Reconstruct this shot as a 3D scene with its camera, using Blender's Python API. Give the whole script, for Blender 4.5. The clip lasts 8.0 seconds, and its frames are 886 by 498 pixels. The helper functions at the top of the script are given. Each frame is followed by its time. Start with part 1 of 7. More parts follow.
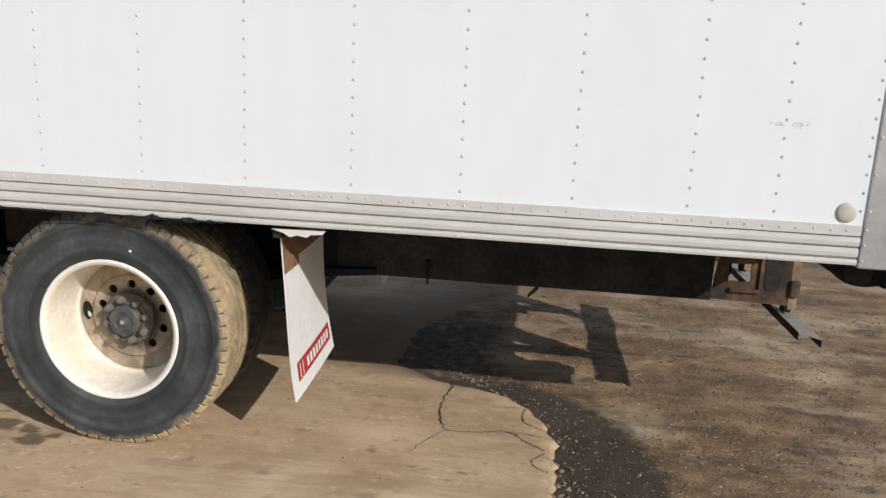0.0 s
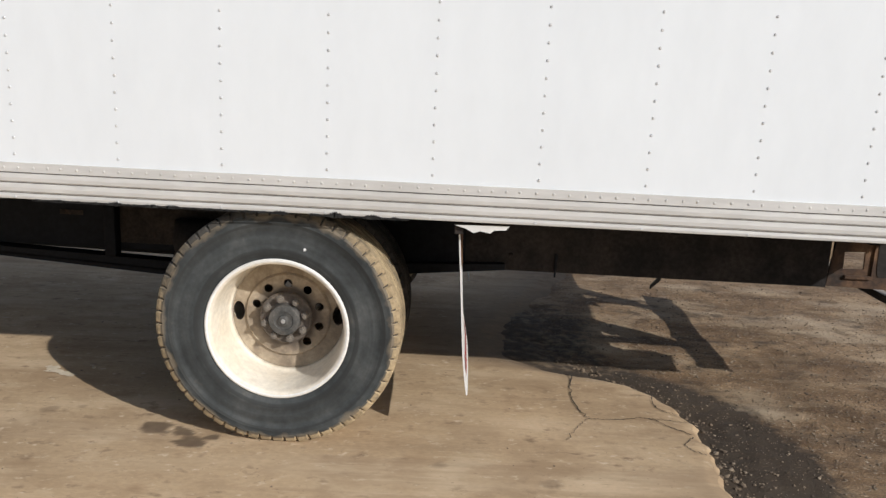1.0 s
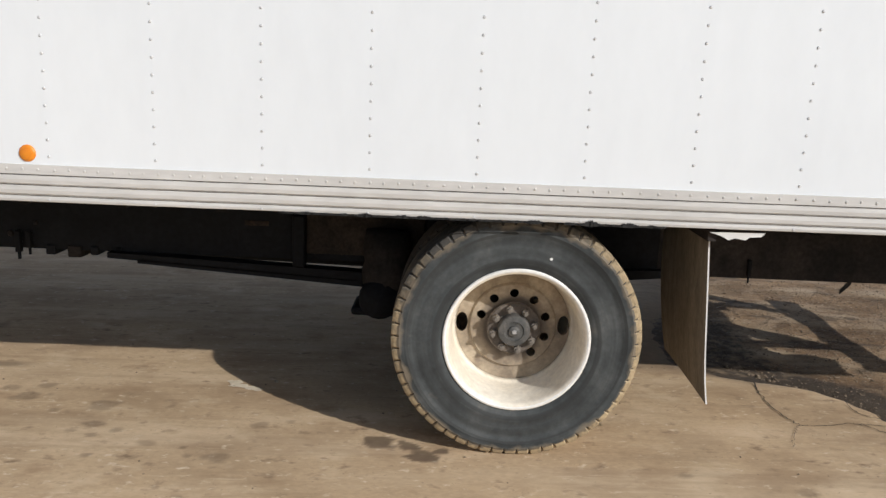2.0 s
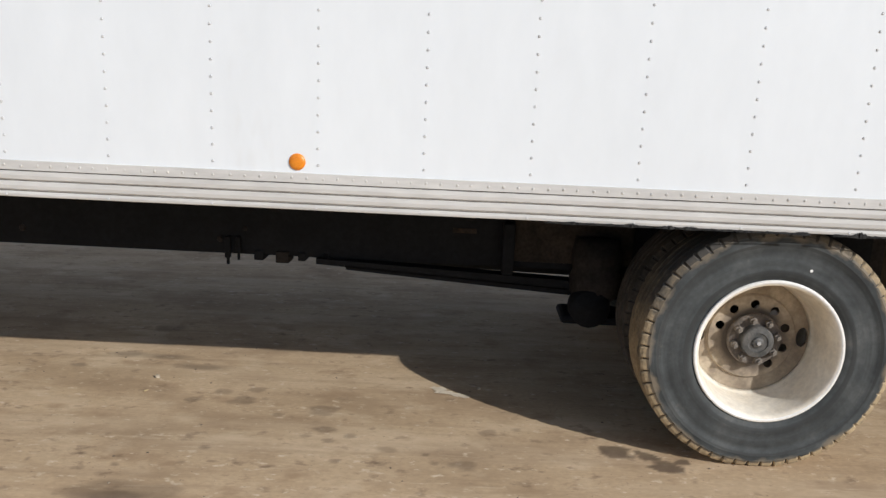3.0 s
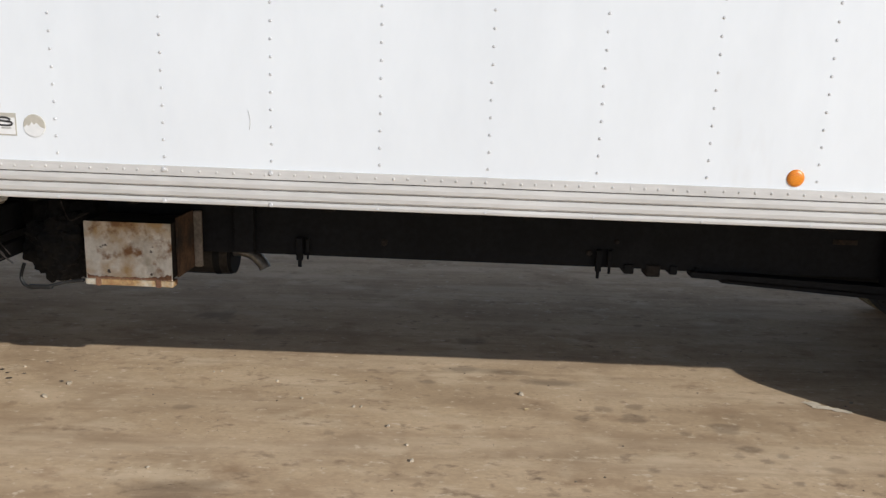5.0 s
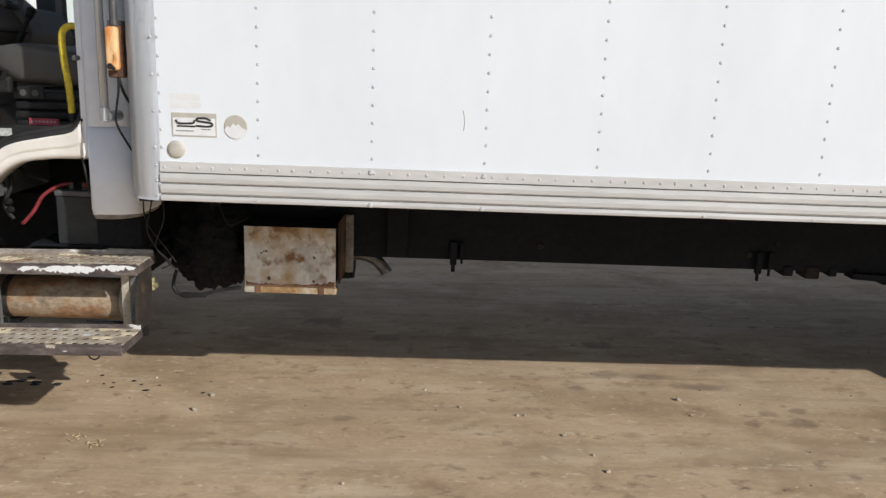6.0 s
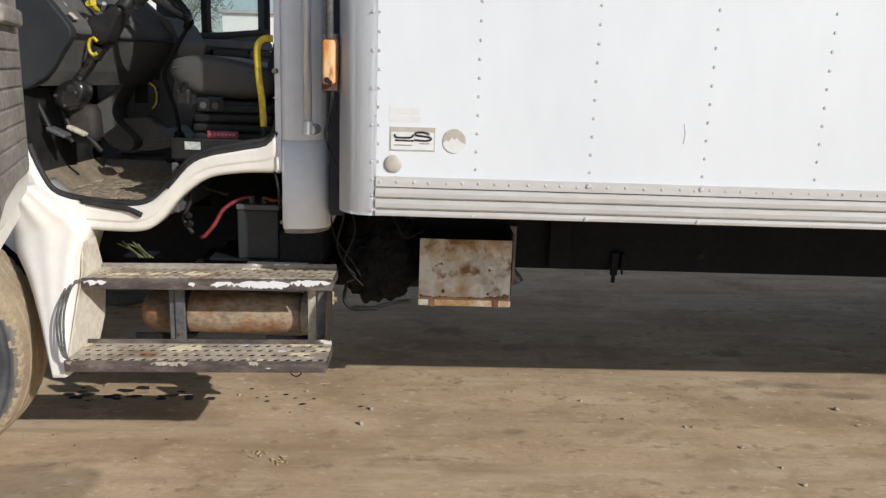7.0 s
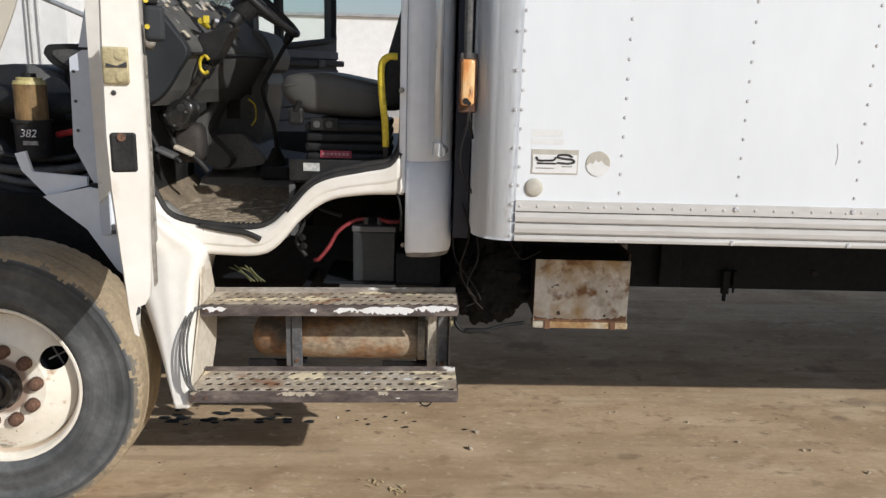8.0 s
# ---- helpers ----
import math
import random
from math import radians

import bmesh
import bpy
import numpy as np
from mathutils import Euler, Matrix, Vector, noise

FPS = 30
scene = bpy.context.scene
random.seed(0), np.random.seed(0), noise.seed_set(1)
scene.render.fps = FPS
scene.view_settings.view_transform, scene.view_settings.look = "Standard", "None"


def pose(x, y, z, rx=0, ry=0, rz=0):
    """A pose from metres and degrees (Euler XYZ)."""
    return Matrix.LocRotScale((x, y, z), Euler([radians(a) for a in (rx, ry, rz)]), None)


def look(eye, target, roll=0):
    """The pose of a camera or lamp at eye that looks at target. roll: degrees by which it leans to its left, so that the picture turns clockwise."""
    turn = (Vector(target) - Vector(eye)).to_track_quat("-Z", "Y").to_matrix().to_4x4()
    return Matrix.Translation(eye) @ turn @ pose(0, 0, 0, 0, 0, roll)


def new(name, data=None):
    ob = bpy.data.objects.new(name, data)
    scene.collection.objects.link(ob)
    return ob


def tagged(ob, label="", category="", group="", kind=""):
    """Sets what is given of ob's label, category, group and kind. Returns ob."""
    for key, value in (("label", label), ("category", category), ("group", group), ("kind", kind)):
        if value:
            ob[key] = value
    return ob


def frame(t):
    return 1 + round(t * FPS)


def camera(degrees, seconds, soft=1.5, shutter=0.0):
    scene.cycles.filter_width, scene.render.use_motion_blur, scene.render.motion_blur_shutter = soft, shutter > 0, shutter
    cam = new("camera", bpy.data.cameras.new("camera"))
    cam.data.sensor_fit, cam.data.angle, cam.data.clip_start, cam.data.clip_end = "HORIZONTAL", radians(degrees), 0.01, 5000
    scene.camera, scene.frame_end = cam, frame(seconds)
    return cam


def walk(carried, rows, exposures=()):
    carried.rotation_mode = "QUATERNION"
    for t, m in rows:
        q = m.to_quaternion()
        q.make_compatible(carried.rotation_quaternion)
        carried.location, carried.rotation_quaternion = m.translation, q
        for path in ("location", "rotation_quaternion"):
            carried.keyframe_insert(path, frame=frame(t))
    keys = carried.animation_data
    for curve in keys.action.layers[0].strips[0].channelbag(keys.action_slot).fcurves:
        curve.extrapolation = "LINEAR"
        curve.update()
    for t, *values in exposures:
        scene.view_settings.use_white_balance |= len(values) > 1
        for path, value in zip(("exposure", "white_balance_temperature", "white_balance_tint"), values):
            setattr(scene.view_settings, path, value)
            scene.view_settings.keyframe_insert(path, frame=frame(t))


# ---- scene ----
cam = camera(59.5, 8.0, soft=1.4)
PATH = [
    (0, (1.463, -2.802, 1.62), (1.257, -0.863, 1.174), 2.7),
    (0.5, (0.984, -2.944, 1.611), (0.816, -1.001, 1.168), 2.7),
    (1, (0.538, -2.951, 1.583), (0.486, -1.002, 1.138), 2.7),
    (1.5, (0.037, -2.941, 1.564), (0.025, -0.989, 1.125), 2.7),
    (1.7, (-0.194, -2.938, 1.544), (-0.196, -0.985, 1.116), 2.4),
    (2.8, (-1.261, -2.901, 1.552), (-1.309, -0.951, 1.108), 2.1),
    (3, (-1.454, -2.948, 1.539), (-1.511, -0.996, 1.111), 2.4),
    (3.5, (-1.918, -2.927, 1.529), (-1.988, -0.977, 1.093), 2.2),
    (4, (-2.379, -2.904, 1.548), (-2.448, -0.954, 1.108), 2.0),
    (4.5, (-2.876, -2.919, 1.544), (-2.929, -0.969, 1.104), 2.0),
    (5.8, (-4.077, -2.813, 1.517), (-4.064, -0.863, 1.073), 2.1),
    (6, (-4.253, -2.793, 1.509), (-4.219, -0.842, 1.066), 2.1),
    (6.5, (-4.675, -2.735, 1.529), (-4.618, -0.785, 1.088), 2.0),
    (7, (-5.06, -2.741, 1.525), (-5.006, -0.791, 1.084), 1.9),
    (7.3, (-5.246, -2.701, 1.516), (-5.188, -0.749, 1.084), 1.7),
    (7.5, (-5.348, -2.644, 1.545), (-5.294, -0.695, 1.099), 1.6),
    (8, (-5.528, -2.615, 1.588), (-5.488, -0.666, 1.14), 1.5),
]
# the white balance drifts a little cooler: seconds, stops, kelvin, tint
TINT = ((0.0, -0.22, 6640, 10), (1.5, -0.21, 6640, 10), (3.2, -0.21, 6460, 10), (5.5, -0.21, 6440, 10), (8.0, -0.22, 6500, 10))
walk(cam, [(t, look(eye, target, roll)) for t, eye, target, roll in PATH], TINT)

# ---- world, sun ----
SUN_FROM = Vector((1.37, -1.20, 1.0)).normalized()
world = bpy.data.worlds.new("sky_world")
scene.world = world
world.use_nodes = True
wn = world.node_tree
sky = wn.nodes.new("ShaderNodeTexSky")
sky.sky_type = "NISHITA"
sky.sun_disc = False
sky.sun_elevation = math.asin(SUN_FROM.z)
sky.sun_rotation = math.atan2(SUN_FROM.x, SUN_FROM.y)
sky.air_density, sky.dust_density, sky.ozone_density = 1.0, 1.3, 1.6
wn.nodes["Background"].inputs["Strength"].default_value = 0.102
# a thin even veil of high cloud over the blue
veil = wn.nodes.new("ShaderNodeMix")
veil.data_type = "RGBA"
veil.inputs["Factor"].default_value = 0.22
veil.inputs["B"].default_value = (5.2, 6.0, 7.8, 1)
wn.links.new(sky.outputs["Color"], veil.inputs["A"])
wn.links.new(veil.outputs["Result"], wn.nodes["Background"].inputs["Color"])
sun_data = bpy.data.lights.new("sun", "SUN")
sun_data.energy, sun_data.angle, sun_data.color = 4.32, radians(0.6), (1.0, 0.99, 0.975)
sun_lamp = new("sun", sun_data)
sun_lamp.matrix_world = look(SUN_FROM * 40, (0, 0, 0))


# ---- materials ----
def mat(name, cols, rough=0.6, metal=0.0, scale=6.0, fine=60.0, bump=0.1, stretch=(1, 1, 1), edges=(0.35, 0.65), spots=None,
        per_object=0.0, coat=0.0, fine_mix=0.35, detail=5.0, iso=False, shine=0.5):
    """Two or three base colours mixed by coarse noise, a finer grain over them, bump, and optional spots (colour, scale, low, high)."""
    m = bpy.data.materials.new(name)
    m.use_nodes = True
    nt = m.node_tree
    p = nt.nodes["Principled BSDF"]
    p.inputs["Roughness"].default_value, p.inputs["Metallic"].default_value = rough, metal
    p.inputs["Coat Weight"].default_value, p.inputs["Specular IOR Level"].default_value = coat, shine
    tc = nt.nodes.new("ShaderNodeTexCoord")
    mp = nt.nodes.new("ShaderNodeMapping")
    mp.inputs["Scale"].default_value = stretch
    nt.links.new(tc.outputs["Object"], mp.inputs["Vector"])

    def noise_tex(s, d=detail, vec=mp):
        n = nt.nodes.new("ShaderNodeTexNoise")
        n.inputs["Scale"].default_value, n.inputs["Detail"].default_value, n.inputs["Roughness"].default_value = s, d, 0.6
        nt.links.new(vec.outputs["Vector"] if vec is mp else vec.outputs["Object"], n.inputs["Vector"])
        return n

    def ramp(src, stops):
        r = nt.nodes.new("ShaderNodeValToRGB")
        while len(r.color_ramp.elements) < len(stops):
            r.color_ramp.elements.new(0.5)
        for e, (pos, c) in zip(r.color_ramp.elements, stops):
            e.position, e.color = pos, (*c, 1)
        nt.links.new(src, r.inputs["Fac"])
        return r

    def mix(fac, a, b, mode="MIX"):
        x = nt.nodes.new("ShaderNodeMix")
        x.data_type, x.blend_type = "RGBA", mode
        for sock, v in ((x.inputs["Factor"], fac), (x.inputs["A"], a), (x.inputs["B"], b)):
            if hasattr(v, "default_value"):
                nt.links.new(v, sock)
            else:
                sock.default_value = v
        return x.outputs["Result"]

    coarse = noise_tex(scale)
    step = (edges[1] - edges[0]) / max(1, len(cols) - 1)
    colour = ramp(coarse.outputs["Fac"], [(edges[0] + i * step, c) for i, c in enumerate(cols)]).outputs["Color"]
    grain = noise_tex(fine, 3.0, tc if iso else mp)
    tone = ramp(grain.outputs["Fac"], [(0.3, (1 - fine_mix,) * 3), (0.7, (1 + fine_mix * 0.3,) * 3)])
    colour = mix(1.0, colour, tone.outputs["Color"], "MULTIPLY")
    for c, s, low, high in (spots or ()):
        f = ramp(noise_tex(s, detail, tc if iso and s > 5 else mp).outputs["Fac"], [(low, (0, 0, 0)), (high, (1, 1, 1))])
        colour = mix(f.outputs["Color"], colour, (*c, 1))
    if per_object:
        info = nt.nodes.new("ShaderNodeObjectInfo")
        r = ramp(info.outputs["Random"], [(0.0, (1 - per_object,) * 3), (1.0, (1, 1, 1))])
        colour = mix(1.0, colour, r.outputs["Color"], "MULTIPLY")
    nt.links.new(colour, p.inputs["Base Color"])
    rr = nt.nodes.new("ShaderNodeMapRange")
    rr.inputs["To Min"].default_value, rr.inputs["To Max"].default_value = max(0.02, rough - 0.12), min(1, rough + 0.12)
    nt.links.new(coarse.outputs["Fac"], rr.inputs["Value"])
    nt.links.new(rr.outputs["Result"], p.inputs["Roughness"])
    if bump:
        b = nt.nodes.new("ShaderNodeBump")
        b.inputs["Strength"].default_value, b.inputs["Distance"].default_value = bump, 0.01
        nt.links.new(grain.outputs["Fac"], b.inputs["Height"])
        nt.links.new(b.outputs["Normal"], p.inputs["Normal"])
    return m


def masked(m, attribute, colour, strength=1.0, soft=(0.3, 0.7), grain=0.9):
    """Lets a mesh attribute lay a further colour over a material made by mat()."""
    nt = m.node_tree
    p = nt.nodes["Principled BSDF"]
    a = nt.nodes.new("ShaderNodeAttribute")
    a.attribute_name = attribute
    n = nt.nodes.new("ShaderNodeTexNoise")
    n.inputs["Scale"].default_value, n.inputs["Detail"].default_value = 17.0, 4.0
    tc = nt.nodes.new("ShaderNodeTexCoord")
    nt.links.new(tc.outputs["Object"], n.inputs["Vector"])
    add = nt.nodes.new("ShaderNodeMath")
    add.operation = "MULTIPLY_ADD"
    add.inputs[1].default_value, add.inputs[2].default_value = grain, -0.5 * grain
    nt.links.new(n.outputs["Fac"], add.inputs[0])
    summed = nt.nodes.new("ShaderNodeMath")
    summed.operation = "ADD"
    nt.links.new(a.outputs["Fac"], summed.inputs[0])
    nt.links.new(add.outputs[0], summed.inputs[1])
    f = nt.nodes.new("ShaderNodeMapRange")
    f.inputs["From Min"].default_value, f.inputs["From Max"].default_value, f.inputs["To Max"].default_value = soft[0], soft[1], strength
    nt.links.new(summed.outputs[0], f.inputs["Value"])
    x = nt.nodes.new("ShaderNodeMix")
    x.data_type = "RGBA"
    old = p.inputs["Base Color"].links[0].from_socket
    nt.links.new(f.outputs["Result"], x.inputs["Factor"])
    nt.links.new(old, x.inputs["A"])
    x.inputs["B"].default_value = (*colour, 1)
    nt.links.new(x.outputs["Result"], p.inputs["Base Color"])
    return m


def glass(name, colour, alpha_mix):
    m = bpy.data.materials.new(name)
    m.use_nodes = True
    nt = m.node_tree
    out = nt.nodes["Material Output"]
    g, t, x, f = (nt.nodes.new("ShaderNodeBsdf" + k) if k else nt.nodes.new("ShaderNodeMixShader") for k in ("Glossy", "Transparent", "", ""))
    nt.nodes.remove(f)
    g.inputs["Roughness"].default_value = 0.02
    t.inputs["Color"].default_value = (*colour, 1)
    x.inputs["Fac"].default_value = alpha_mix
    nt.links.new(t.outputs[0], x.inputs[1])
    nt.links.new(g.outputs[0], x.inputs[2])
    nt.links.new(x.outputs[0], out.inputs["Surface"])
    return m


M_frp = mat("white_frp", [(0.745, 0.775, 0.798), (0.775, 0.805, 0.826)], 0.42, scale=1.1, fine=7, bump=0.02, stretch=(1.3, 1, 0.5), fine_mix=0.03,
            spots=[((0.62, 0.61, 0.59), 0.9, 0.68, 0.80)])
M_rail = mat("dusty_rail", [(0.53, 0.515, 0.49), (0.625, 0.61, 0.585)], 0.5, scale=3, fine=25, bump=0.05, stretch=(0.4, 1, 2), fine_mix=0.10,
             spots=[((0.45, 0.41, 0.36), 2.2, 0.66, 0.8)])
M_groove = mat("dark_rail_groove", [(0.10, 0.09, 0.08), (0.20, 0.18, 0.16)], 0.8, scale=12)
M_corner = mat("corner_metal", [(0.84, 0.855, 0.865), (0.90, 0.905, 0.91)], 0.42, 0.05, stretch=(6, 6, 0.4), scale=2, fine=20, bump=0.02, fine_mix=0.05)
M_steelgrey = mat("grey_steel", [(0.42, 0.43, 0.44), (0.55, 0.55, 0.55)], 0.4, 0.5, scale=4, fine=50, bump=0.04, fine_mix=0.1)
M_rivet = mat("rivet_metal", [(0.54, 0.54, 0.55), (0.66, 0.66, 0.66)], 0.4, 0.15, scale=200, bump=0)
M_rubber = mat("tyre_rubber", [(0.023, 0.027, 0.028), (0.047, 0.053, 0.054), (0.088, 0.093, 0.091)], 0.75, scale=5, fine=45, bump=0.10, edges=(0.32, 0.7), fine_mix=0.2,
               spots=[((0.15, 0.135, 0.11), 5.5, 0.64, 0.84)])


def ringed(m, amount):
    """Adds faint concentric scuff rings round the y axis to a wheel material."""
    nt = m.node_tree
    p = nt.nodes["Principled BSDF"]
    tc = nt.nodes.new("ShaderNodeTexCoord")
    flatten = nt.nodes.new("ShaderNodeVectorMath")
    flatten.operation = "MULTIPLY"
    flatten.inputs[1].default_value = (1, 0, 1)
    length = nt.nodes.new("ShaderNodeVectorMath")
    length.operation = "LENGTH"
    comb = nt.nodes.new("ShaderNodeCombineXYZ")
    scale_r = nt.nodes.new("ShaderNodeMath")
    scale_r.operation = "MULTIPLY"
    scale_r.inputs[1].default_value = 34.0
    n = nt.nodes.new("ShaderNodeTexNoise")
    n.inputs["Scale"].default_value, n.inputs["Detail"].default_value = 1.0, 4.0
    add = nt.nodes.new("ShaderNodeVectorMath")
    add.operation = "MULTIPLY_ADD"
    add.inputs[1].default_value = (1.6, 1.6, 1.6)
    r = nt.nodes.new("ShaderNodeMapRange")
    r.inputs["From Min"].default_value, r.inputs["From Max"].default_value = 0.3, 0.7
    r.inputs["To Min"].default_value, r.inputs["To Max"].default_value = 1 - amount, 1 + amount * 0.5
    x = nt.nodes.new("ShaderNodeMix")
    x.data_type, x.blend_type = "RGBA", "MULTIPLY"
    x.inputs["Factor"].default_value = 1.0
    nt.links.new(tc.outputs["Object"], flatten.inputs[0])
    nt.links.new(flatten.outputs["Vector"], length.inputs[0])
    nt.links.new(length.outputs["Value"], scale_r.inputs[0])
    nt.links.new(scale_r.outputs[0], comb.inputs["X"])
    nt.links.new(tc.outputs["Object"], add.inputs[0])
    nt.links.new(comb.outputs["Vector"], add.inputs[2])
    nt.links.new(add.outputs["Vector"], n.inputs["Vector"])
    nt.links.new(n.outputs["Fac"], r.inputs["Value"])
    old = p.inputs["Base Color"].links[0].from_socket
    nt.links.new(old, x.inputs["A"])
    nt.links.new(r.outputs["Result"], x.inputs["B"])
    nt.links.new(x.outputs["Result"], p.inputs["Base Color"])


def radial(m, centre, width, colour, strength, ragged=0.5):
    """Lays a colour over a wheel material in a ragged ring round the y axis."""
    nt = m.node_tree
    p = nt.nodes["Principled BSDF"]
    link = nt.links.new
    tc = nt.nodes.new("ShaderNodeTexCoord")
    flatten = nt.nodes.new("ShaderNodeVectorMath")
    flatten.operation = "MULTIPLY"
    flatten.inputs[1].default_value = (1, 0, 1)
    length = nt.nodes.new("ShaderNodeVectorMath")
    length.operation = "LENGTH"
    n = nt.nodes.new("ShaderNodeTexNoise")
    n.inputs["Scale"].default_value, n.inputs["Detail"].default_value = 9.0, 6.0
    off = nt.nodes.new("ShaderNodeMath")
    off.operation = "SUBTRACT"
    off.inputs[1].default_value = centre
    away = nt.nodes.new("ShaderNodeMath")
    away.operation = "ABSOLUTE"
    edge = nt.nodes.new("ShaderNodeMath")
    edge.operation = "MULTIPLY_ADD"
    edge.inputs[1].default_value, edge.inputs[2].default_value = -2.0 * ragged * width, width * (1.0 + ragged)
    gap = nt.nodes.new("ShaderNodeMath")
    gap.operation = "SUBTRACT"
    fac = nt.nodes.new("ShaderNodeMapRange")
    fac.inputs["From Min"].default_value, fac.inputs["From Max"].default_value, fac.inputs["To Max"].default_value = 0.0, width * 0.5, strength
    x = nt.nodes.new("ShaderNodeMix")
    x.data_type = "RGBA"
    x.inputs["B"].default_value = (*colour, 1)
    old = p.inputs["Base Color"].links[0].from_socket
    link(tc.outputs["Object"], flatten.inputs[0])
    link(tc.outputs["Object"], n.inputs["Vector"])
    link(flatten.outputs["Vector"], length.inputs[0])
    link(length.outputs["Value"], off.inputs[0])
    link(off.outputs[0], away.inputs[0])
    link(n.outputs["Fac"], edge.inputs[0])
    link(edge.outputs[0], gap.inputs[0])
    link(away.outputs[0], gap.inputs[1])
    link(gap.outputs[0], fac.inputs["Value"])
    link(fac.outputs["Result"], x.inputs["Factor"])
    link(old, x.inputs["A"])
    link(x.outputs["Result"], p.inputs["Base Color"])


def shaded_away(m, way, away_colour, low, high, ragged=0.5):
    """Blends a wheel material raggedly into a second colour on the side that faces against way."""
    nt = m.node_tree
    p = nt.nodes["Principled BSDF"]
    tc = nt.nodes.new("ShaderNodeTexCoord")
    dot = nt.nodes.new("ShaderNodeVectorMath")
    dot.operation = "DOT_PRODUCT"
    dot.inputs[1].default_value = way
    n = nt.nodes.new("ShaderNodeTexNoise")
    n.inputs["Scale"].default_value, n.inputs["Detail"].default_value, n.inputs["Roughness"].default_value = 8.0, 7.0, 0.65
    add = nt.nodes.new("ShaderNodeMath")
    add.operation = "MULTIPLY_ADD"
    add.inputs[1].default_value = ragged
    f = nt.nodes.new("ShaderNodeMapRange")
    f.inputs["From Min"].default_value, f.inputs["From Max"].default_value = low + ragged / 2, high + ragged / 2
    x = nt.nodes.new("ShaderNodeMix")
    x.data_type = "RGBA"
    x.inputs["A"].default_value = (*away_colour, 1)
    old = p.inputs["Base Color"].links[0].from_socket
    link = nt.links.new
    link(tc.outputs["Object"], dot.inputs[0])
    link(tc.outputs["Object"], n.inputs["Vector"])
    link(n.outputs["Fac"], add.inputs[0])
    link(dot.outputs["Value"], add.inputs[2])
    link(add.outputs[0], f.inputs["Value"])
    link(f.outputs["Result"], x.inputs["Factor"])
    link(old, x.inputs["B"])
    link(x.outputs["Result"], p.inputs["Base Color"])


M_rubber_front = mat("grey_tyre_rubber", [(0.060, 0.064, 0.065), (0.100, 0.104, 0.105), (0.16, 0.163, 0.16)], 0.7, scale=5, fine=45, bump=0.08, edges=(0.32, 0.7), fine_mix=0.2)
ringed(M_rubber_front, 0.35)
radial(M_rubber_front, 0.500, 0.016, (0.32, 0.26, 0.175), 0.40, 1.3)
radial(M_rubber_front, 0.476, 0.010, (0.035, 0.037, 0.038), 0.6, 1.0)
ringed(M_rubber, 0.35)
radial(M_rubber, 0.505, 0.040, (0.22, 0.175, 0.12), 0.7, 1.5)
radial(M_rubber, 0.335, 0.012, (0.020, 0.022, 0.022), 0.6, 0.6)
radial(M_rubber, 0.445, 0.008, (0.022, 0.023, 0.022), 0.55, 0.8)
M_tread_front = mat("tan_dusted_tread", [(0.29, 0.225, 0.145), (0.38, 0.30, 0.195)], 0.95, scale=7, fine=60, bump=0.15, fine_mix=0.2)
M_tread_rear = mat("caked_tread", [(0.28, 0.21, 0.125), (0.46, 0.355, 0.215)], 0.95, scale=9, fine=60, bump=0.3, fine_mix=0.3,
                   spots=[((0.10, 0.088, 0.07), 12, 0.58, 0.70)])
# tan dust stays below; the dark upper tread has the body's shade in its colour
shaded_away(M_tread_rear, (0.35, 0.0, -1.0), (0.060, 0.056, 0.050), -0.48, -0.16, 0.6)
M_treaddark = mat("dark_tread", [(0.035, 0.033, 0.031), (0.10, 0.085, 0.07)], 0.95, scale=9, fine=60, bump=0.25)
M_rim = mat("dusty_white_rim", [(0.76, 0.68, 0.55), (0.84, 0.78, 0.67)], 0.5, scale=7, fine=40, bump=0.06, fine_mix=0.15,
            spots=[((0.52, 0.44, 0.34), 6, 0.66, 0.86), ((0.28, 0.20, 0.13), 25, 0.74, 0.82)])
M_rimlip = mat("white_rim_lip", [(0.80, 0.78, 0.74), (0.87, 0.855, 0.82)], 0.4, scale=9, fine=50, bump=0.05, fine_mix=0.12, spots=[((0.45, 0.37, 0.28), 11, 0.64, 0.80)])
M_rimdirt = mat("dirty_wheel_disc", [(0.22, 0.172, 0.125), (0.36, 0.29, 0.21), (0.54, 0.45, 0.335)], 0.8, scale=6, fine=60, bump=0.1, fine_mix=0.2,
                spots=[((0.17, 0.13, 0.10), 9, 0.60, 0.76)])
radial(M_rimdirt, 0.08, 0.080, (0.085, 0.066, 0.053), 0.92, 0.45)
M_frontdisc = mat("cream_front_disc", [(0.78, 0.72, 0.60), (0.85, 0.80, 0.70)], 0.45, scale=3, fine=25, bump=0.03, fine_mix=0.06,
                  spots=[((0.36, 0.20, 0.08), 9, 0.63, 0.74), ((0.30, 0.15, 0.06), 45, 0.66, 0.70)])
radial(M_frontdisc, 0.272, 0.006, (0.36, 0.18, 0.06), 0.5, 1.2)
radial(M_frontdisc, 0.09, 0.03, (0.20, 0.11, 0.07), 0.8, 0.7)
M_flangehub = mat("brown_hub_flange", [(0.10, 0.082, 0.068), (0.17, 0.14, 0.115)], 0.75, scale=20, fine=90, bump=0.15)
M_hub = mat("grimy_hub", [(0.075, 0.078, 0.077), (0.15, 0.143, 0.134)], 0.6, 0.3, scale=20, fine=90, bump=0.1)
M_nut = mat("grimy_nut", [(0.15, 0.13, 0.11), (0.24, 0.21, 0.175)], 0.7, scale=40, fine=120, bump=0.1)
